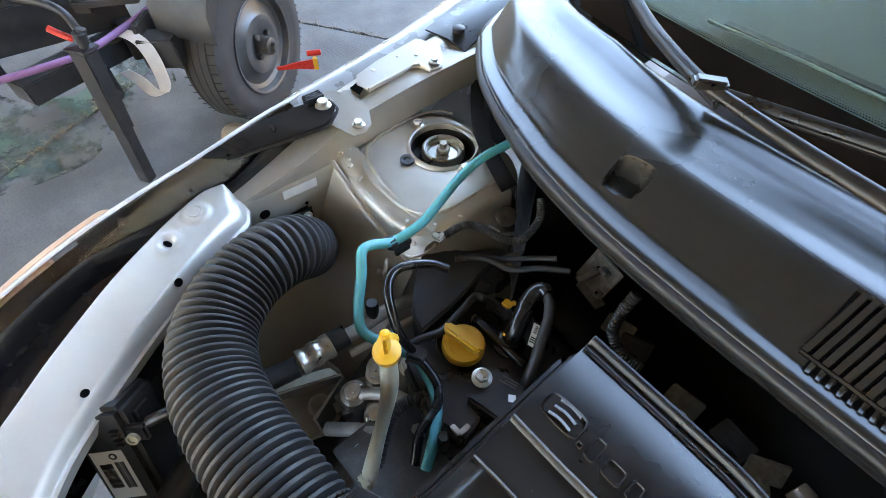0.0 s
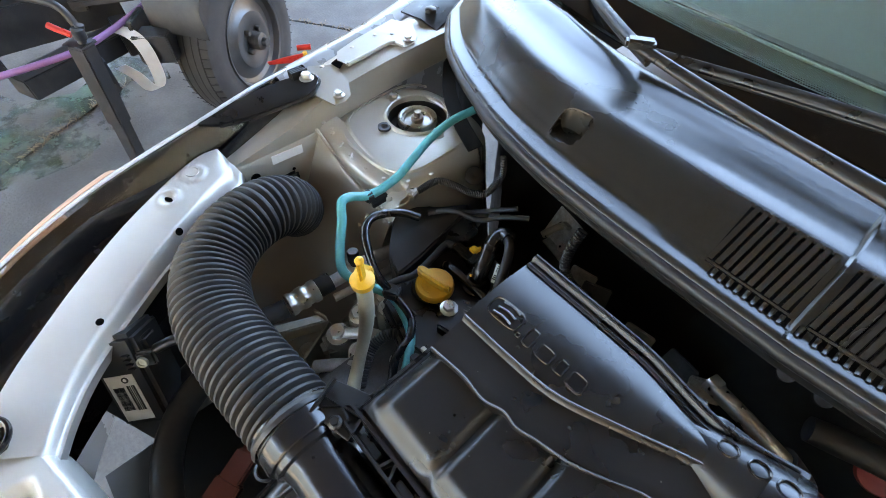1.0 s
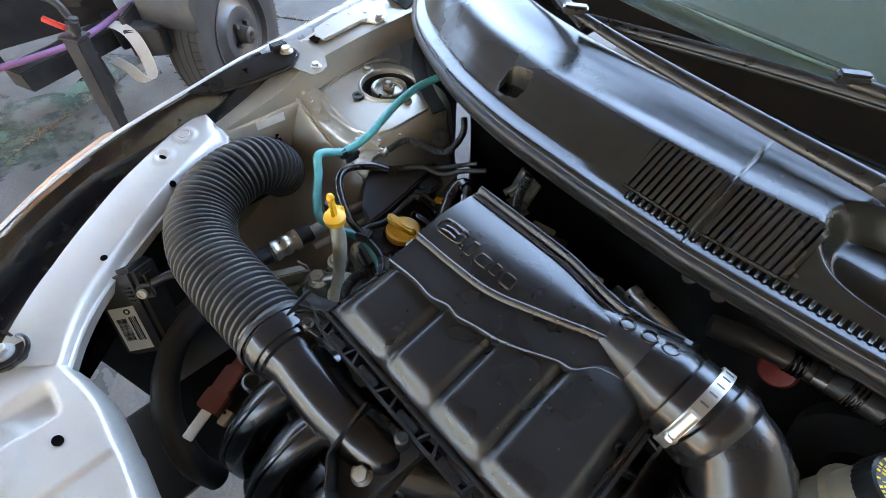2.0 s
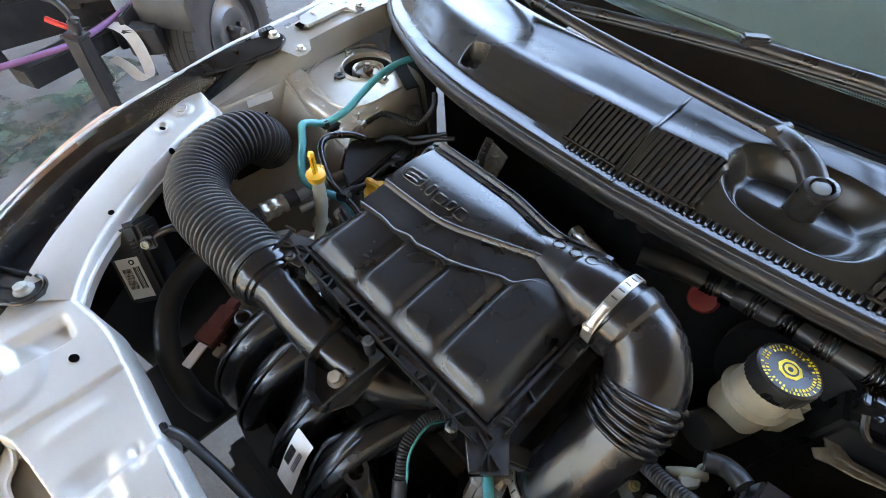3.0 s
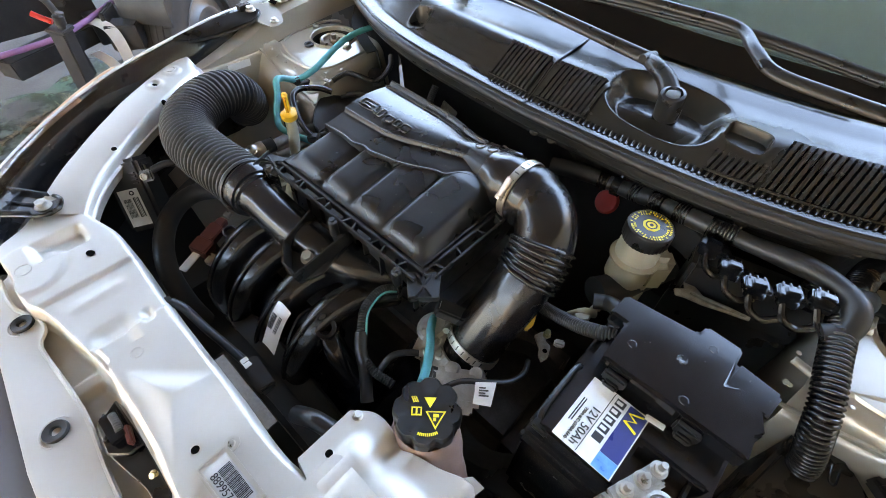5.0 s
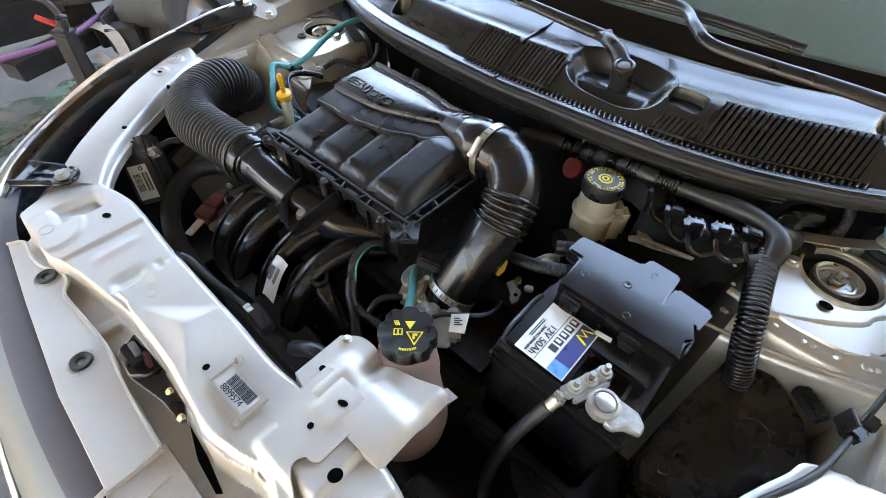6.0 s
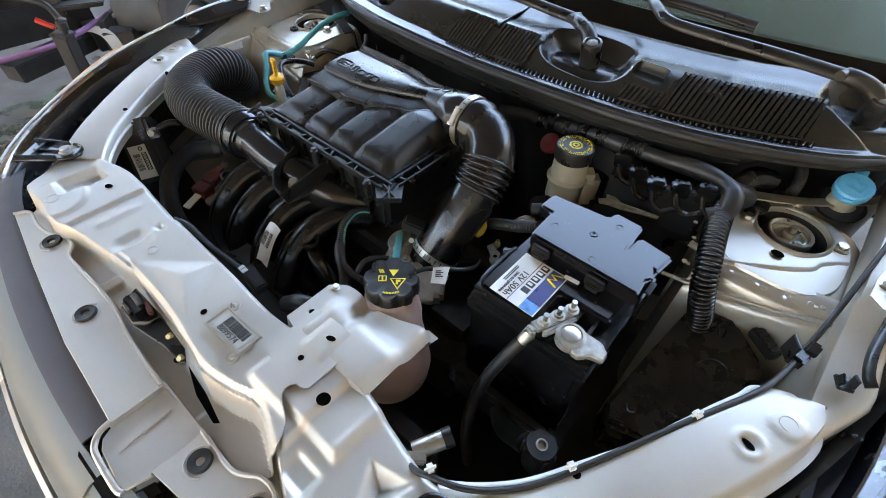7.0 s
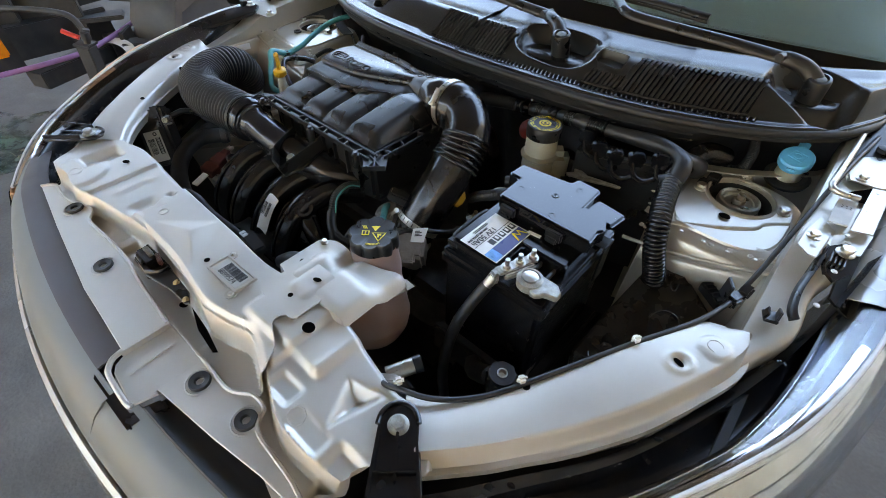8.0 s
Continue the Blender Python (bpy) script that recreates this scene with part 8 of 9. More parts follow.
prop = part("bonnet_stay", tube([(0.74, 0.62, 0.965), (0.70, 0.45, 0.948), (0.664, 0.28, 0.936), (0.656, 0.12, 0.930), (0.650, 0.02, 0.926), (0.650, -0.004, 0.922), (0.660, -0.012, 0.920), (0.685, -0.006, 0.918)], 0.0042, 12, 6), STEEL)
tagged(prop, "bare steel bonnet stay rod lying on the wing", "rod")
rc = thing("bonnet_release_cable", "black bonnet release cable clipped along the beam", "cable", (0.5, -0.45, 0.83))
part("cable", tube([(0.330, -0.590, 0.790), (0.360, -0.602, 0.815), (0.388, -0.596, 0.826), (0.415, -0.584, 0.827), (0.442, -0.562, 0.828), (0.470, -0.528, 0.832), (0.509, -0.462, 0.842), (0.552, -0.384, 0.850), (0.595, -0.305, 0.852), (0.615, -0.245, 0.845), (0.621, -0.216, 0.846), (0.630, -0.165, 0.862), (0.642, -0.07, 0.895), (0.655, 0.03, 0.918), (0.668, 0.12, 0.925), (0.69, 0.25, 0.93)], 0.0034, 10), RUBBER, rc)
for x, y, z, a in ((0.378, -0.594, 0.833, 60), (0.482, -0.503, 0.842, 58), (0.554, -0.377, 0.855, 60)):
    part("white_clip", merge(box((x, y, z), (0.012, 0.008, 0.012), 0.003, pose(0, 0, 0, 0, 0, a))), LABEL, rc, "small white cable clip")
part("holder", merge(box((0.620, -0.222, 0.842), (0.020, 0.018, 0.018), 0.003, pose(0, 0, 0, 0, 0, 70)), box((0.608, -0.222, 0.852), (0.004, 0.020, 0.030), 0.001, pose(0, 0, 0, 0, 0, 30)), box((0.628, -0.206, 0.850), (0.014, 0.018, 0.014), 0.003, pose(0, 0, 0, 20, 0, -10))), PLASTIC, rc, "black cable holder")
pc = thing("rail_clip", "black plastic retaining clip on the wing rail", "clip", (0.663, -0.238, 0.86))
part("base", box((0.661, -0.238, 0.858), (0.016, 0.018, 0.005), 0.001, pose(0, 0, 0, 0, 0, 20)), PLASTIC, pc)
for dx, dy, t in ((-0.006, -0.004, 14), (0.006, 0.003, -14)):
    part("prong", box((0.661 + dx, -0.238 + dy, 0.865), (0.003, 0.012, 0.013), 0.001, pose(0, 0, 0, t, 0, 20)), PLASTIC, pc)
rl = thing("relay_bracket", "zinc relay bracket below the support edge", "bracket", (0.36, -0.585, 0.80))
part("can", merge(rod((0.345, -0.585, 0.795), (0.362, -0.555, 0.800), 0.0105, 18), box((0.35, -0.592, 0.80), (0.03, 0.012, 0.012), 0.002, pose(0, 0, 0, 0, 0, 40))), STEEL, rl)
part("cap", rod((0.362, -0.555, 0.800), (0.367, -0.546, 0.801), 0.0115, 18), PLASTIC, rl)

# wing end bracket with ribbed grommets at both sides, seal strips between rail and wing
for s in (1, -1):
    th = thing("wing_bracket", "black ribbed plastic wing bracket with bolt", "bracket", (s * 0.70, -0.12, 0.9), "wing brackets")
    wedge = [(0.718, -0.275, 0.884), (0.726, -0.22, 0.888), (0.732, -0.18, 0.889), (0.730, -0.14, 0.891), (0.714, -0.098, 0.896), (0.690, -0.092, 0.897), (0.676, -0.108, 0.893), (0.674, -0.122, 0.888), (0.694, -0.175, 0.876), (0.706, -0.21, 0.872), (0.712, -0.25, 0.874)]
    if s > 0:
        wedge = [(0.700, -0.150, 0.876), (0.712, -0.132, 0.882), (0.714, -0.116, 0.888), (0.708, -0.096, 0.893), (0.690, -0.094, 0.893), (0.680, -0.104, 0.891), (0.680, -0.120, 0.886), (0.690, -0.142, 0.878)]
    arm = bmesh.new()
    arm.faces.new([arm.verts.new(p) for p in wedge])
    part("arm", both(thick(arm, 0.006), s), PLASTIC, th, "tapered black plastic arm")
    part("arm_rim", both(tube([(x, y, z + 0.001) for x, y, z in wedge[3:]], 0.003, 8, 4), s), PLASTIC, th)
    for k in range(4):
        part("rib", both(box((0.709 + 0.004 * k, -0.112, 0.906) if s < 0 else (0.686 + 0.005 * k, -0.122, 0.889), (0.0018, 0.026, 0.012)), s), PLASTIC, th)
    bolt((s * 0.697, -0.108, 0.903 if s < 0 else 0.896), (0, 0, 1), 0.0082, "bolt", "", th)
    if s > 0:
        part("tail", tube([(0.678, -0.112, 0.888), (0.676, -0.145, 0.880), (0.673, -0.185, 0.872), (0.676, -0.215, 0.866), (0.683, -0.228, 0.862)], 0.0060, 8, 4, flat=0.4), PLASTIC, th, "narrow black tail of the bracket")
    if s < 0:
        th.location += Vector((0.020, -0.012, 0.003))
    vt = thing("wing_seal", "black plastic filler strip between rail and wing", "seal strip", (s * 0.73, 0.0, 0.87))
    part("strip", both(thick(grid([[(0.708, y, lerp_curve([(-0.16, 0.862), (0.1, 0.885), (0.3, 0.9)], y)), (0.735, y, lerp_curve([(-0.16, 0.845), (0.1, 0.87), (0.3, 0.89)], y)), (0.758, y, lerp_curve([(-0.16, 0.85), (0.1, 0.875), (0.3, 0.9)], y))] for y in [-0.16 + 0.04 * k for k in range(13)]]), 0.003), s), DULL, vt)
    sd = thing("cowl_side_cover", "black plastic cowl end cover at the wing corner", "cover", (s * 0.70, 0.2, 0.9))
    part("cover", both(thick(grid([[(0.655, 0.125, 0.912), (0.69, 0.118, 0.922), (0.745, 0.118, 0.915)], [(0.665, 0.19, 0.93), (0.70, 0.19, 0.936), (0.765, 0.20, 0.925)], [(0.68, 0.28, 0.95), (0.72, 0.28, 0.955), (0.785, 0.30, 0.935)], [(0.69, 0.45, 1.0), (0.74, 0.45, 0.99), (0.80, 0.45, 0.95)]]), 0.003), s), PLASTIC, sd)
    part("stud", both(merge(lathe([(0.010, 0), (0.010, 0.006), (0.006, 0.008), (0, 0.008)], (0.690, 0.142, 0.926), (0, 0, 1), 18)), s), RUBBER, sd)

# bonnet latch
la = thing("bonnet_latch", "black steel bonnet latch with spring and red lever", "latch", (-0.03, -0.68, 0.78))
part("body", merge(prism([(-0.092, -0.676), (-0.074, -0.704), (-0.036, -0.706), (-0.020, -0.690), (-0.020, -0.674)], 0.786, 0.806, 0.002, 1), box((-0.056, -0.688, 0.811), (0.040, 0.018, 0.008), 0.002)), GLOSSY, la)
part("side_plate", prism([(-0.036, -0.706), (-0.020, -0.675), (0.044, -0.678), (0.064, -0.687), (0.060, -0.692), (0.020, -0.694)], 0.796, 0.7995, 0.001, 1), PLASTIC, la, "black steel bracket plate")
part("jaw", prism([(-0.082, -0.690), (-0.070, -0.701), (-0.050, -0.702), (-0.054, -0.694), (-0.068, -0.690)], 0.805, 0.812, 0.0015, 1), DARKMETAL, la)
part("red_lever", box((-0.036, -0.680, 0.812), (0.024, 0.006, 0.010), 0.002, pose(0, 0, 0, 0, 0, -10)), REDP, la, "red plastic lever")
part("spring", corrugated([(-0.070, -0.684, 0.814), (-0.058, -0.684, 0.814), (-0.046, -0.685, 0.813)], 0.0045, 0.003, 0.0014, 10), DARKMETAL, la)
for x, y in ((0.014, -0.682), (0.054, -0.688)):
    bolt((x, y, 0.799), (0.3, -0.5, 0.8), 0.0038, "bolt", "yellow zinc bolt", la, BRASSY)
# black slab painted as the shaded gap beside the latch
part("slot_shade", prism([(0.062, -0.687), (0.110, -0.691), (0.155, -0.699), (0.150, -0.704), (0.105, -0.700)], 0.786, 0.7885), VOID, la)
la.location += Vector((0.0, -0.009, 0.0))

# cowl grilles: each slat a piece of its own


def on_cowl(x, d, lift):
    y0 = lip_y(x)
    sq = 1 - 0.25 * max(0, (abs(x) - 0.45) / 0.24)
    z = prof_z(x, d)
    return Vector((x, y0 + d * sq, cowl_z(x, y0 + d * sq, z) + lift))


def grille(x0, x1, n, d0, d1, name):
    # black sheet laid on the trim paints the shade between the slats
    g = part(name, thick(grid([[on_cowl(x0 + (x1 - x0) * i / 40, d0 + (d1 - d0) * j / 10, 0.0012) for j in range(11)] for i in range(41)]), 0.0004), VOID, cowl, "slatted air grille, the shade between slats a black sheet")
    for k in range(n):
        x = x0 + (x1 - x0) * (k + 0.5) / n
        lean = 0.004
        rows = []
        for j in range(9):
            d = d0 + (d1 - d0) * j / 8
            w = 0.0031
            rows.append([on_cowl(x - w + lean * (j / 8 - 0.5), d, 0.0014), on_cowl(x - w * 0.8 + lean * (j / 8 - 0.5), d, 0.0058), on_cowl(x + w * 0.8 + lean * (j / 8 - 0.5), d, 0.0058), on_cowl(x + w + lean * (j / 8 - 0.5), d, 0.0014)])
        part("slat", grid(rows), COWLM, g)
    for d in (d0, d1):
        part("grille_rim", tube([on_cowl(x0 + (x1 - x0) * i / 12, d, 0.003) for i in range(13)], 0.0022, 6, 2), COWLM, g)


grille(-0.097, -0.018, 10, 0.037, 0.092, "grille")
grille(-0.002, 0.083, 11, 0.037, 0.092, "grille")
grille(0.318, 0.505, 23, 0.037, 0.100, "grille")
grille(0.250, 0.312, 8, 0.037, 0.060, "grille")
for x0, x1, n in ((-0.088, 0.0, 11), (0.006, 0.52, 62)):
    # black sheet under the teeth stands for the shade in the slots
    g = part("slot_row", thick(grid([[on_cowl(x0 + (x1 - x0) * i / 60, 0.0270 + 0.0100 * j / 3, 0.0006) for j in range(4)] for i in range(61)]), 0.0003), VOID, cowl, "row of small slots behind the seal, their shade a black sheet")
    for k in range(n):
        x = x0 + (x1 - x0) * (k + 0.5) / n
        part("tooth", grid([[on_cowl(x + a * 0.0022, 0.0262 + 0.0115 * j / 4, 0.0004 + 0.0013 * math.cos(a * 1.45)) for a in (-1, -0.6, -0.2, 0.2, 0.6, 1)] for j in range(5)]), COWLM, g)
part("joint_strip", tube([on_cowl(-0.010, d, 0.0015) for d in (0.015, 0.03, 0.06, 0.09, 0.12, 0.16, 0.20)], 0.0035, 6, 4, flat=0.5), COWLM, cowl)
for x in (0.015, 0.047, 0.325):
    part("flange_bolt", lathe([(0.009, 0), (0.008, 0.003), (0.004, 0.0035), (0, 0.003)], (x, lip_y(x) + 0.026, 0.904), (0, -0.6, 0.8), 16), RUBBER, cowl)


# wipers
def wiper(name, pivot, elbow, arm, blade, label):
    th = thing(name, label, "wiper", pivot, "windscreen wipers")
    p = Vector(pivot)
    sc = part("spindle_cap", lathe([(0.0175, -0.035), (0.0175, 0.008), (0.016, 0.0125), (0.012, 0.0135), (0.0115, 0.009), (0, 0.009)], p, (0, -0.25, 1), 28), PLASTIC, th)
    part("cap_disc", lathe([(0.0095, 0.008), (0.0092, 0.0115), (0.006, 0.0128), (0, 0.013)], p, (0, -0.25, 1), 24), BUMPERM, sc, "grey cap disc")
    e = Vector(elbow)
    part("arm_head", tube([p + Vector((0, 0, 0.001)), p.lerp(e, 0.35) + Vector((0, 0.004, 0.008)), p.lerp(e, 0.75) + Vector((0, 0.0, 0.006)), e], lambda t: 0.0140 - 0.003 * t, 14, flat=0.65), PLASTIC, th)
    part("hinge_pin", rod(e + Vector((-0.004, -0.012, 0.002)), e + Vector((0.004, 0.012, 0.002)), 0.007), PLASTIC, th)
    part("arm", tube([e] + [Vector(a) for a in arm], lambda t: 0.0108 - 0.0045 * t, 12, flat=0.5), PLASTIC, th)
    part("blade", tube(blade, 0.007, 10, flat=0.7), PLASTIC, th)
    part("blade_rubber", tube([Vector(b) + Vector((0, 0.002, -0.008)) for b in blade], 0.004, 8), RUBBER, th)
    a = Vector(arm[-1])
    part("blade_clip", merge(box(a + Vector((0, 0, 0.004)), (0.034, 0.016, 0.012), 0.003, pose(0, 0, 0, 0, 0, 35))), PLASTIC, th)


wiper("wiper", (0.165, 0.045, 0.985), (0.098, 0.096, 1.003), [(-0.015, 0.102, 1.008), (-0.13, 0.113, 1.012), (-0.22, 0.120, 1.018), (-0.302, 0.130, 1.024)], [(-0.285, 0.128, 1.018), (-0.36, 0.172, 1.018), (-0.43, 0.218, 1.02), (-0.52, 0.285, 1.03), (-0.60, 0.355, 1.04)], "black wiper arm with blade, passenger side")
wiper("wiper", (0.564, 0.162, 0.985), (0.503, 0.152, 1.014), [(0.42, 0.130, 1.024), (0.33, 0.118, 1.029), (0.255, 0.113, 1.034), (0.215, 0.145, 1.040), (0.172, 0.192, 1.044), (0.09, 0.187, 1.045), (0.011, 0.182, 1.044)], [(-0.30, 0.150, 1.012), (-0.15, 0.172, 1.022), (0.01, 0.190, 1.031), (0.15, 0.204, 1.035), (0.26, 0.208, 1.034), (0.362, 0.207, 1.030)], "black wiper arm with blade, driver side")

# ---- trailer ----
tr = thing("trailer", "black steel utility trailer with a jack stand", "trailer", (-2.1, 0.0, 0))
TM = Matrix.Translation((-2.0, 0.295, 0.31)) @ pose(0, 0, 0, 0, 0, 33) @ Matrix.Diagonal((0.95, 1.07, 1.07, 1))
# wheel: its axis is the local x
tyre = part("tyre", moved(lathe([(0.175, -0.085), (0.200, -0.088), (0.255, -0.088), (0.280, -0.078), (0.288, -0.060), (0.290, -0.03), (0.290, 0.03), (0.288, 0.060), (0.280, 0.078), (0.255, 0.088), (0.222, 0.090), (0.215, 0.087), (0.200, 0.088), (0.175, 0.082)], (-0.09, 0, 0), (1, 0, 0), 64), TM), TYRE, tr, "worn black rubber tyre")
# grooves and sipes are not cut: dark bands paint their shade
for o in (-0.052, -0.018, 0.016, 0.048):
    part("tread_groove", moved(lathe([(0.2880, -0.0028), (0.2904, -0.0024), (0.2904, 0.0024), (0.2880, 0.0028)], (-0.09 + o, 0, 0), (1, 0, 0), 64), TM), TYREDARK, tyre)
for k in range(56):
    m = TM @ Matrix.Translation((-0.09, 0, 0)) @ Matrix.Rotation(2 * math.pi * k / 56, 4, "X")
    part("tread_sipe", moved(box((0.067, 0, 0.2865), (0.030, 0.0022, 0.0042), 0.0, pose(0, 0, 0, 0, 12, 0)), m), TYREDARK, tyre)
    part("tread_sipe", moved(box((-0.070, 0, 0.2885), (0.024, 0.0022, 0.0024), 0.0), m), TYREDARK, tyre)
rim = part("rim", moved(lathe([(0.182, -0.002), (0.180, 0.0), (0.172, -0.004), (0.165, -0.03), (0.150, -0.04), (0.120, -0.03), (0.105, -0.012), (0.080, -0.008), (0.060, -0.02), (0.040, -0.022), (0.0, -0.022)], (0, 0, 0), (1, 0, 0), 48), TM), RIM, tr, "dusty grey steel rim")
part("hub", moved(lathe([(0.034, -0.02), (0.032, 0.03), (0.026, 0.035), (0.018, 0.036), (0.016, 0.055), (0, 0.056)], (0, 0, 0), (1, 0, 0), 28), TM), DARKMETAL, rim)
for k in range(4):
    a = radians(35 + 90 * k)
    part("wheel_nut", moved(merge(hexagon((-0.02, 0.05 * math.cos(a), 0.05 * math.sin(a)), (1, 0, 0), 0.011, 0.022)), TM), DARKMETAL, rim)
# mudguard
rows = []
for y, z in ((-0.285, 0.145), (-0.285, 0.235), (-0.215, 0.335), (-0.10, 0.352), (0.14, 0.352), (0.25, 0.29), (0.29, 0.145)):
    rows.append([(-0.20, y, z - 0.03), (-0.20, y, z), (0.030, y, z), (0.038, y, z - 0.006), (0.038, y, max(0.145, z - 0.08))])
part("mudguard", moved(thick(grid(rows), 0.004), TM), TRAILERP, tr, "boxy black steel mudguard")


def bar(a, b, w, h, name="beam", material=None):
    a, b = Vector(a), Vector(b)
    d = b - a
    m = Matrix.Translation((a + b) / 2) @ d.to_track_quat("X", "Z").to_matrix().to_4x4()
    return part(name, moved(box((0, 0, 0), (d.length, w, h), 0.004), m), material or TRAILERP, tr)


bar((-1.975, -0.520, 0.425), (-2.145, -0.085, 0.425), 0.10, 0.07)
bar((-2.08, -0.060, 0.44), (-1.985, -0.135, 0.44), 0.02, 0.16, "gusset")
bar((-2.0, -0.13, 0.43), (-1.93, -0.03, 0.43), 0.09, 0.10)
bar((-2.12, -0.04, 0.42), (-2.30, 0.75, 0.42), 0.07, 0.11)
bar((-2.26, -0.90, 0.50), (-2.20, -0.10, 0.52), 0.07, 0.14)
bar((-2.75, -0.12, 0.43), (-2.04, -0.14, 0.43), 0.06, 0.10)
bar((-2.42, 0.30, 0.31), (-2.14, 0.20, 0.31), 0.05, 0.05, "axle")
bar((-1.97, -0.02, 0.36), (-1.95, 0.08, 0.34), 0.05, 0.03)
bar((-2.95, -0.95, 0.52), (-2.9, 0.5, 0.62), 0.08, 0.30, "side_board")
bar((-2.30, -0.42, 0.60), (-2.16, -0.20, 0.60), 0.03, 0.16)
bar((-2.18, -0.24, 0.56), (-2.10, -0.05, 0.56), 0.10, 0.02)
bar((-2.35, -0.70, 0.62), (-2.25, -0.42, 0.62), 0.05, 0.16)
bar((-2.55, 0.05, 0.60), (-2.35, 0.20, 0.60), 0.10, 0.16)
jm = Matrix.Translation((-1.92, -0.350, 0.0)) @ Vector((0.06, 0.046, 0.565)).to_track_quat("Z", "X").to_matrix().to_4x4()
jack = part("jack_post", moved(merge(box((0, 0, 0.40), (0.056, 0.056, 0.30), 0.004), box((0, 0, 0.13), (0.045, 0.045, 0.26), 0.003)), jm), TRAILERP, tr, "leaning square black jack leg")
part("jack_plate", moved(box((0, 0, 0.555), (0.066, 0.066, 0.010), 0.002), jm), TRAILERP, jack)
part("jack_bolt", moved(merge(rod((-0.01, 0, 0.555), (-0.02, -0.01, 0.615), 0.013), lathe([(0.018, 0), (0.018, 0.03), (0.012, 0.035), (0, 0.035)], (-0.015, 0, 0.575), (0, 0, 1), 16)), jm), TRAILERP, jack)
part("crank", tube([(-1.862, -0.287, 0.59), (-1.880, -0.298, 0.645), (-1.92, -0.335, 0.668), (-2.02, -0.43, 0.68), (-2.2, -0.6, 0.68)], 0.012, 12), TRAILERP, jack)
part("red_grip", tube([(-1.878, -0.312, 0.572), (-1.897, -0.335, 0.588), (-1.914, -0.353, 0.602)], 0.010, 12), RED, jack, "faded red rubber grip")
part("coupling", merge(box((-1.93, -0.30, 0.40), (0.05, 0.07, 0.12), 0.006), rod((-1.95, -0.32, 0.36), (-1.90, -0.28, 0.36), 0.016)), TRAILERP, jack)
ph = part("purple_hose", tube([(-1.99, -0.80, 0.475), (-1.97, -0.60, 0.480), (-1.962, -0.45, 0.482), (-1.975, -0.30, 0.486), (-2.04, -0.15, 0.50), (-2.13, 0.0, 0.52), (-2.3, 0.2, 0.56)], 0.0105, 14), PURPLE)
tagged(ph, "faded purple hose lying over the trailer frame", "hose")
STRAP = [(-2.09, -0.190, 0.470), (-2.05, -0.172, 0.484), (-1.995, -0.150, 0.486), (-1.945, -0.135, 0.470), (-1.920, -0.130, 0.420), (-1.910, -0.135, 0.345), (-1.910, -0.150, 0.312), (-1.918, -0.178, 0.320), (-1.925, -0.200, 0.372), (-1.940, -0.230, 0.410)]
sp = part("tow_strap", thick(grid([[Vector(p) + Vector((w * 0.4, w * 0.85, 0.15 * w + 0.003 * math.sin(60 * w))) * (1.0 - 0.25 * k / 66) for w in (-0.026, -0.013, 0.0, 0.013, 0.026)] for k, p in enumerate(spline(STRAP, 6))]), 0.003), STRAPM)
tagged(sp, "white woven tow strap looped over the frame", "strap")
rt2 = thing("tie_down", "red and yellow tie-down tag in the wheel rim", "tag", (-1.95, 0.35, 0.24))
part("blade", thick(grid([[(-1.95, 0.295, 0.235), (-1.95, 0.300, 0.222)], [(-1.91, 0.365, 0.250), (-1.91, 0.372, 0.222)], [(-1.87, 0.43, 0.262), (-1.87, 0.437, 0.215)]]), 0.006), RED, rt2)
part("end", box((-1.868, 0.438, 0.24), (0.02, 0.03, 0.05), 0.004, pose(0, 0, 0, 0, 0, 65)), YELLOW, rt2)
part("knob", merge(rod((-1.905, 0.425, 0.272), (-1.875, 0.475, 0.274), 0.012)), RED, rt2)
cho = part("wheel_chock", bevelled(moved(lathe([(0.02, 0), (0.07, 0.01), (0.075, 0.04), (0.05, 0.07), (0, 0.075)], (0, 0, 0), (0, 0, 1), 9), Matrix.Translation((-1.90, 0.03, 0.0)) @ Matrix.Diagonal((1.2, 0.9, 1, 1))), 0.008, 1), STONE)
tagged(cho, "brown stone chocking the trailer wheel", "stone")
part("lamp_panel", box((-2.02, -0.62, 0.56), (0.03, 0.20, 0.20), 0.004), TRAILERP, tr)
part("indicator_lens", box((-1.995, -0.575, 0.575), (0.03, 0.05, 0.085), 0.006), ORANGE, tr, "orange trailer lamp lens")
part("tail_lamp", box((-1.995, -0.63, 0.575), (0.03, 0.06, 0.085), 0.006), RED, tr, "red trailer tail lamp")
GP = [(-2.939, -0.146), (-2.717, 0.033), (-2.54, 0.0), (-2.46, -0.10), (-2.36, -0.25), (-2.25, -0.39), (-2.148, -0.521), (-2.148, -0.703), (-2.20, -1.0), (-2.30, -1.3), (-3.0, -1.3), (-2.95, -0.70), (-2.75, -0.60), (-2.70, -0.40), (-2.80, -0.28)]
sg = part("painted_strip", prism(GP, 0.0005, 0.0015), GREENPAINT)
tagged(sg, "worn green paint on the concrete floor", "floor marking", kind="structure")
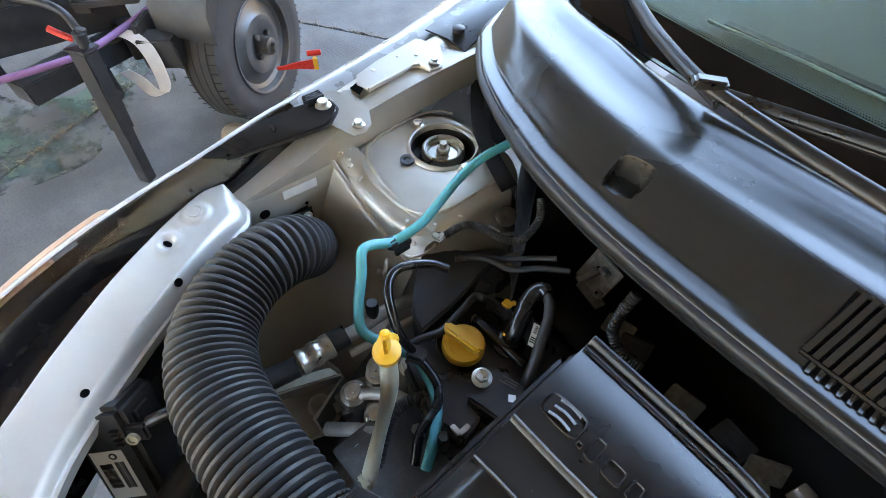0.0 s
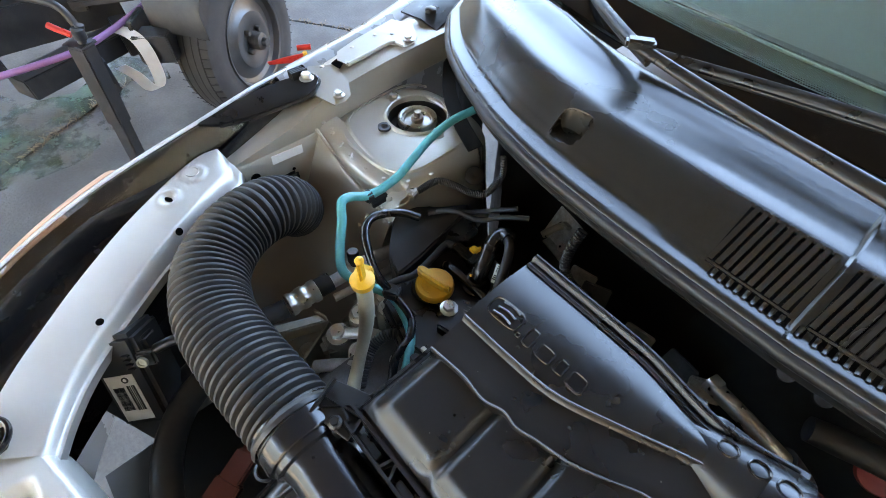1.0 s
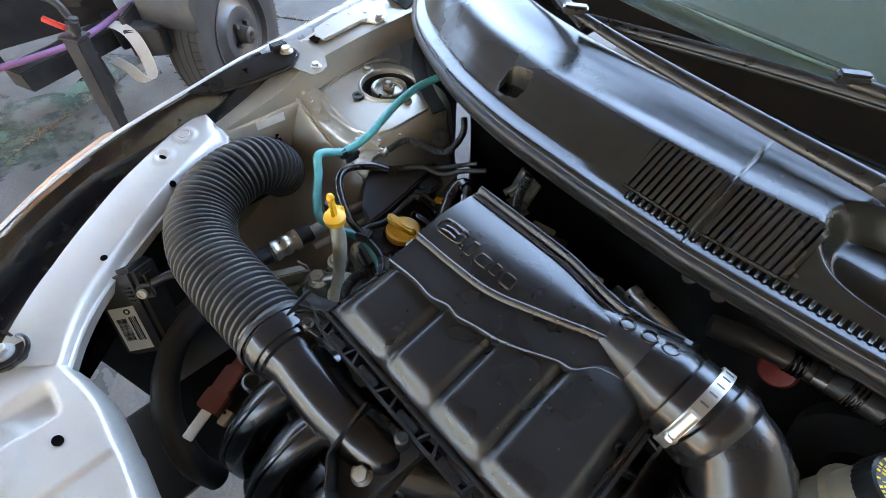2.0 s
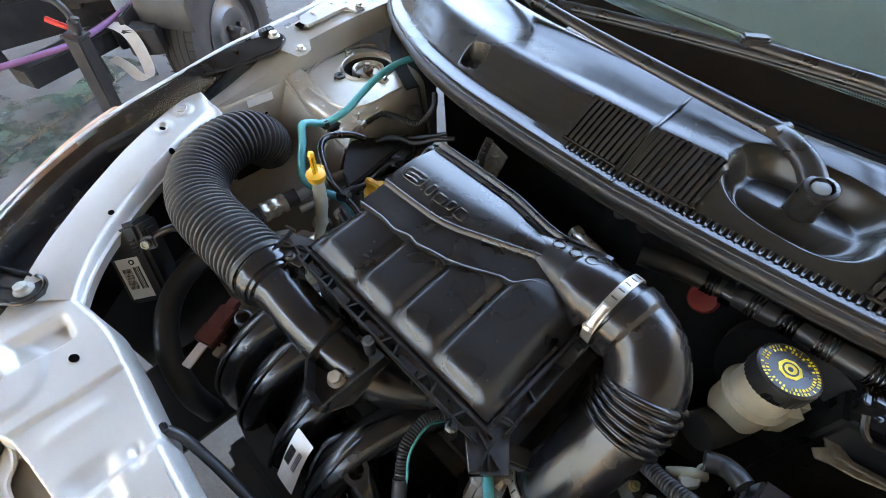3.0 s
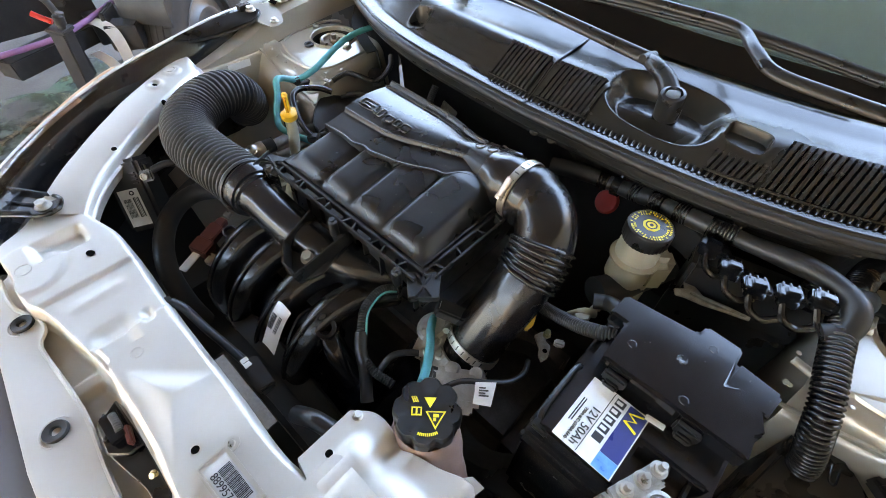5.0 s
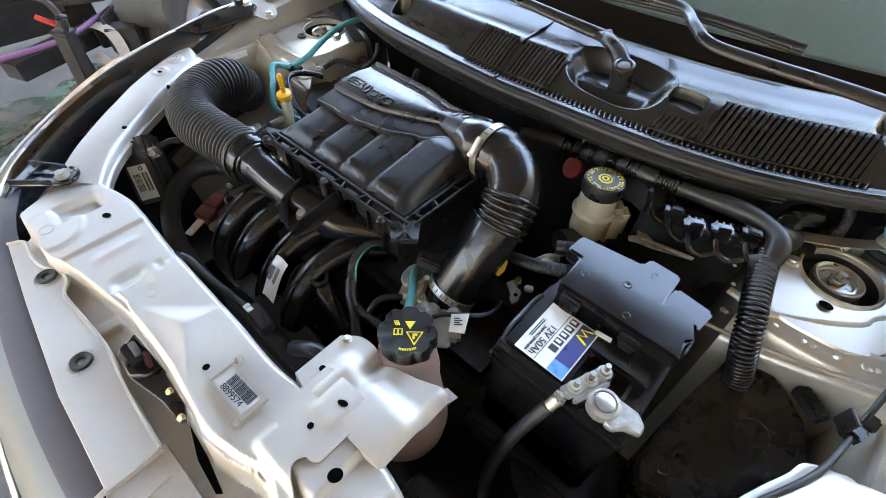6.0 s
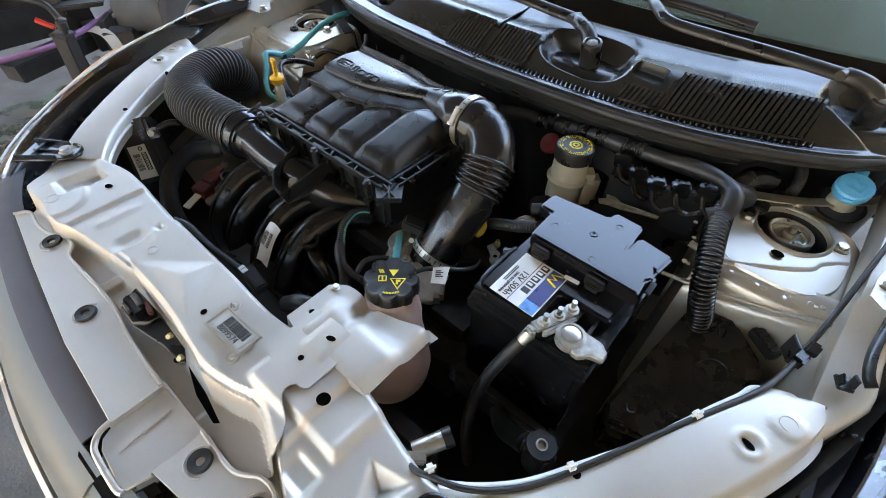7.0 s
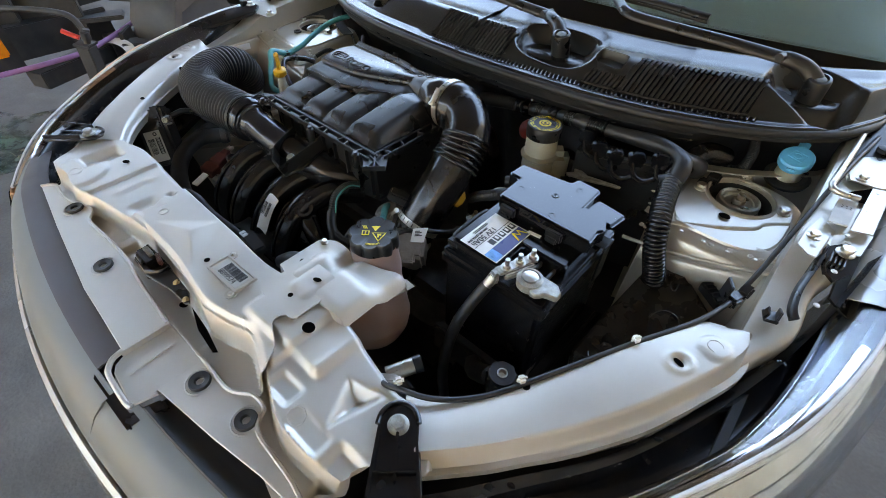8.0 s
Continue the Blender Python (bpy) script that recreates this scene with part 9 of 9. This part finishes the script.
for pts, w in (([(-2.1, -1.05, 0.001), (-2.28, -0.783, 0.001), (-2.308, -0.743, 0.001), (-2.357, -0.646, 0.001), (-2.42, -0.555, 0.001), (-2.452, -0.484, 0.001), (-2.506, -0.386, 0.001), (-2.575, -0.242, 0.001), (-2.65, -0.142, 0.001), (-2.731, -0.035, 0.001), (-2.95, 0.25, 0.001)], 0.011), ([(-3.6, 0.25, 0.001), (-2.9, 0.66, 0.001), (-2.68, 0.79, 0.001), (-2.49, 0.91, 0.001), (-2.22, 1.07, 0.001), (-1.7, 1.35, 0.001)], 0.011)):
    cr = part("floor_joint", tube(pts, lambda t, w=w: w * (0.7 + 0.5 * math.sin(37 * t) * math.sin(91 * t)), 6, 12, flat=0.15), TYRE)
    tagged(cr, "dark crack in the concrete floor", "joint", kind="structure")
rnd = random.Random(5)
wd = []
for k in range(190):
    t = rnd.random()
    if k < 60:
        x, y = -2.68 + 0.46 * t + rnd.uniform(-0.02, 0.02), 0.79 + 0.28 * t + rnd.uniform(-0.02, 0.02)
    else:
        c = (rnd.choice((0.12, 0.30, 0.45, 0.66, 0.85)) + rnd.gauss(0, 0.06)) % 1.0
        x, y = lerp_curve([(0, -2.28), (0.5, -2.452), (1, -2.65)], c) + rnd.gauss(0, 0.010), lerp_curve([(0, -0.783), (0.5, -0.484), (1, -0.142)], c) + rnd.gauss(0, 0.010)
    a, l = rnd.uniform(0, 6.3), rnd.uniform(0.01, 0.03)
    wd.append(tube([(x, y, 0), (x + l * 0.5 * math.cos(a), y + l * 0.5 * math.sin(a), l * 0.6), (x + l * math.cos(a), y + l * math.sin(a), l * 0.7)], 0.0012, 4, 2))
tagged(part("weeds", merge(*wd), STONE), "dry weeds and litter in the floor joint", "weeds", kind="stuff")

# ---- unseen roof and walls, added to shape the light ----
# out of view: shades the bay and darkens reflections from above
roof = part("roof", box((-1.25, -1.90, 3.65), (8.9, 8.2, 0.12)), ROOFBLOCK)
tagged(roof, "unseen dark roof added to keep sun and overhead sky off", "roof", kind="structure")
# side walls out of view, added to limit and warm the side light
for name, c, d in (("far_light_blocker", (-5.6, -1.0, 1.5), (0.2, 12.2, 3.0)), ("near_light_blocker", (3.1, -1.6, 1.8), (0.2, 11.0, 3.6))):
    tagged(part(name, box(c, d), SIDEBLOCK), "unseen plain side wall added to shape the light", "wall", kind="structure")
# out of view: hides the sky on the sun side, returns warm light
tagged(part("front_light_blocker", box((-1.25, -14.0, 3.3), (26.0, 0.2, 6.6)), FRONTBLOCK), "unseen cream wall added to hide bright sky and bounce warm light", "wall", kind="structure")
# out of view: height set by how much low sky the cowl mirrors
tagged(part("rear_sky_blocker", box((1.75, 9.0, 2.3), (20, 0.2, 4.6)), REARBLOCK), "unseen dark wall added to block the low sky behind", "wall", kind="structure")
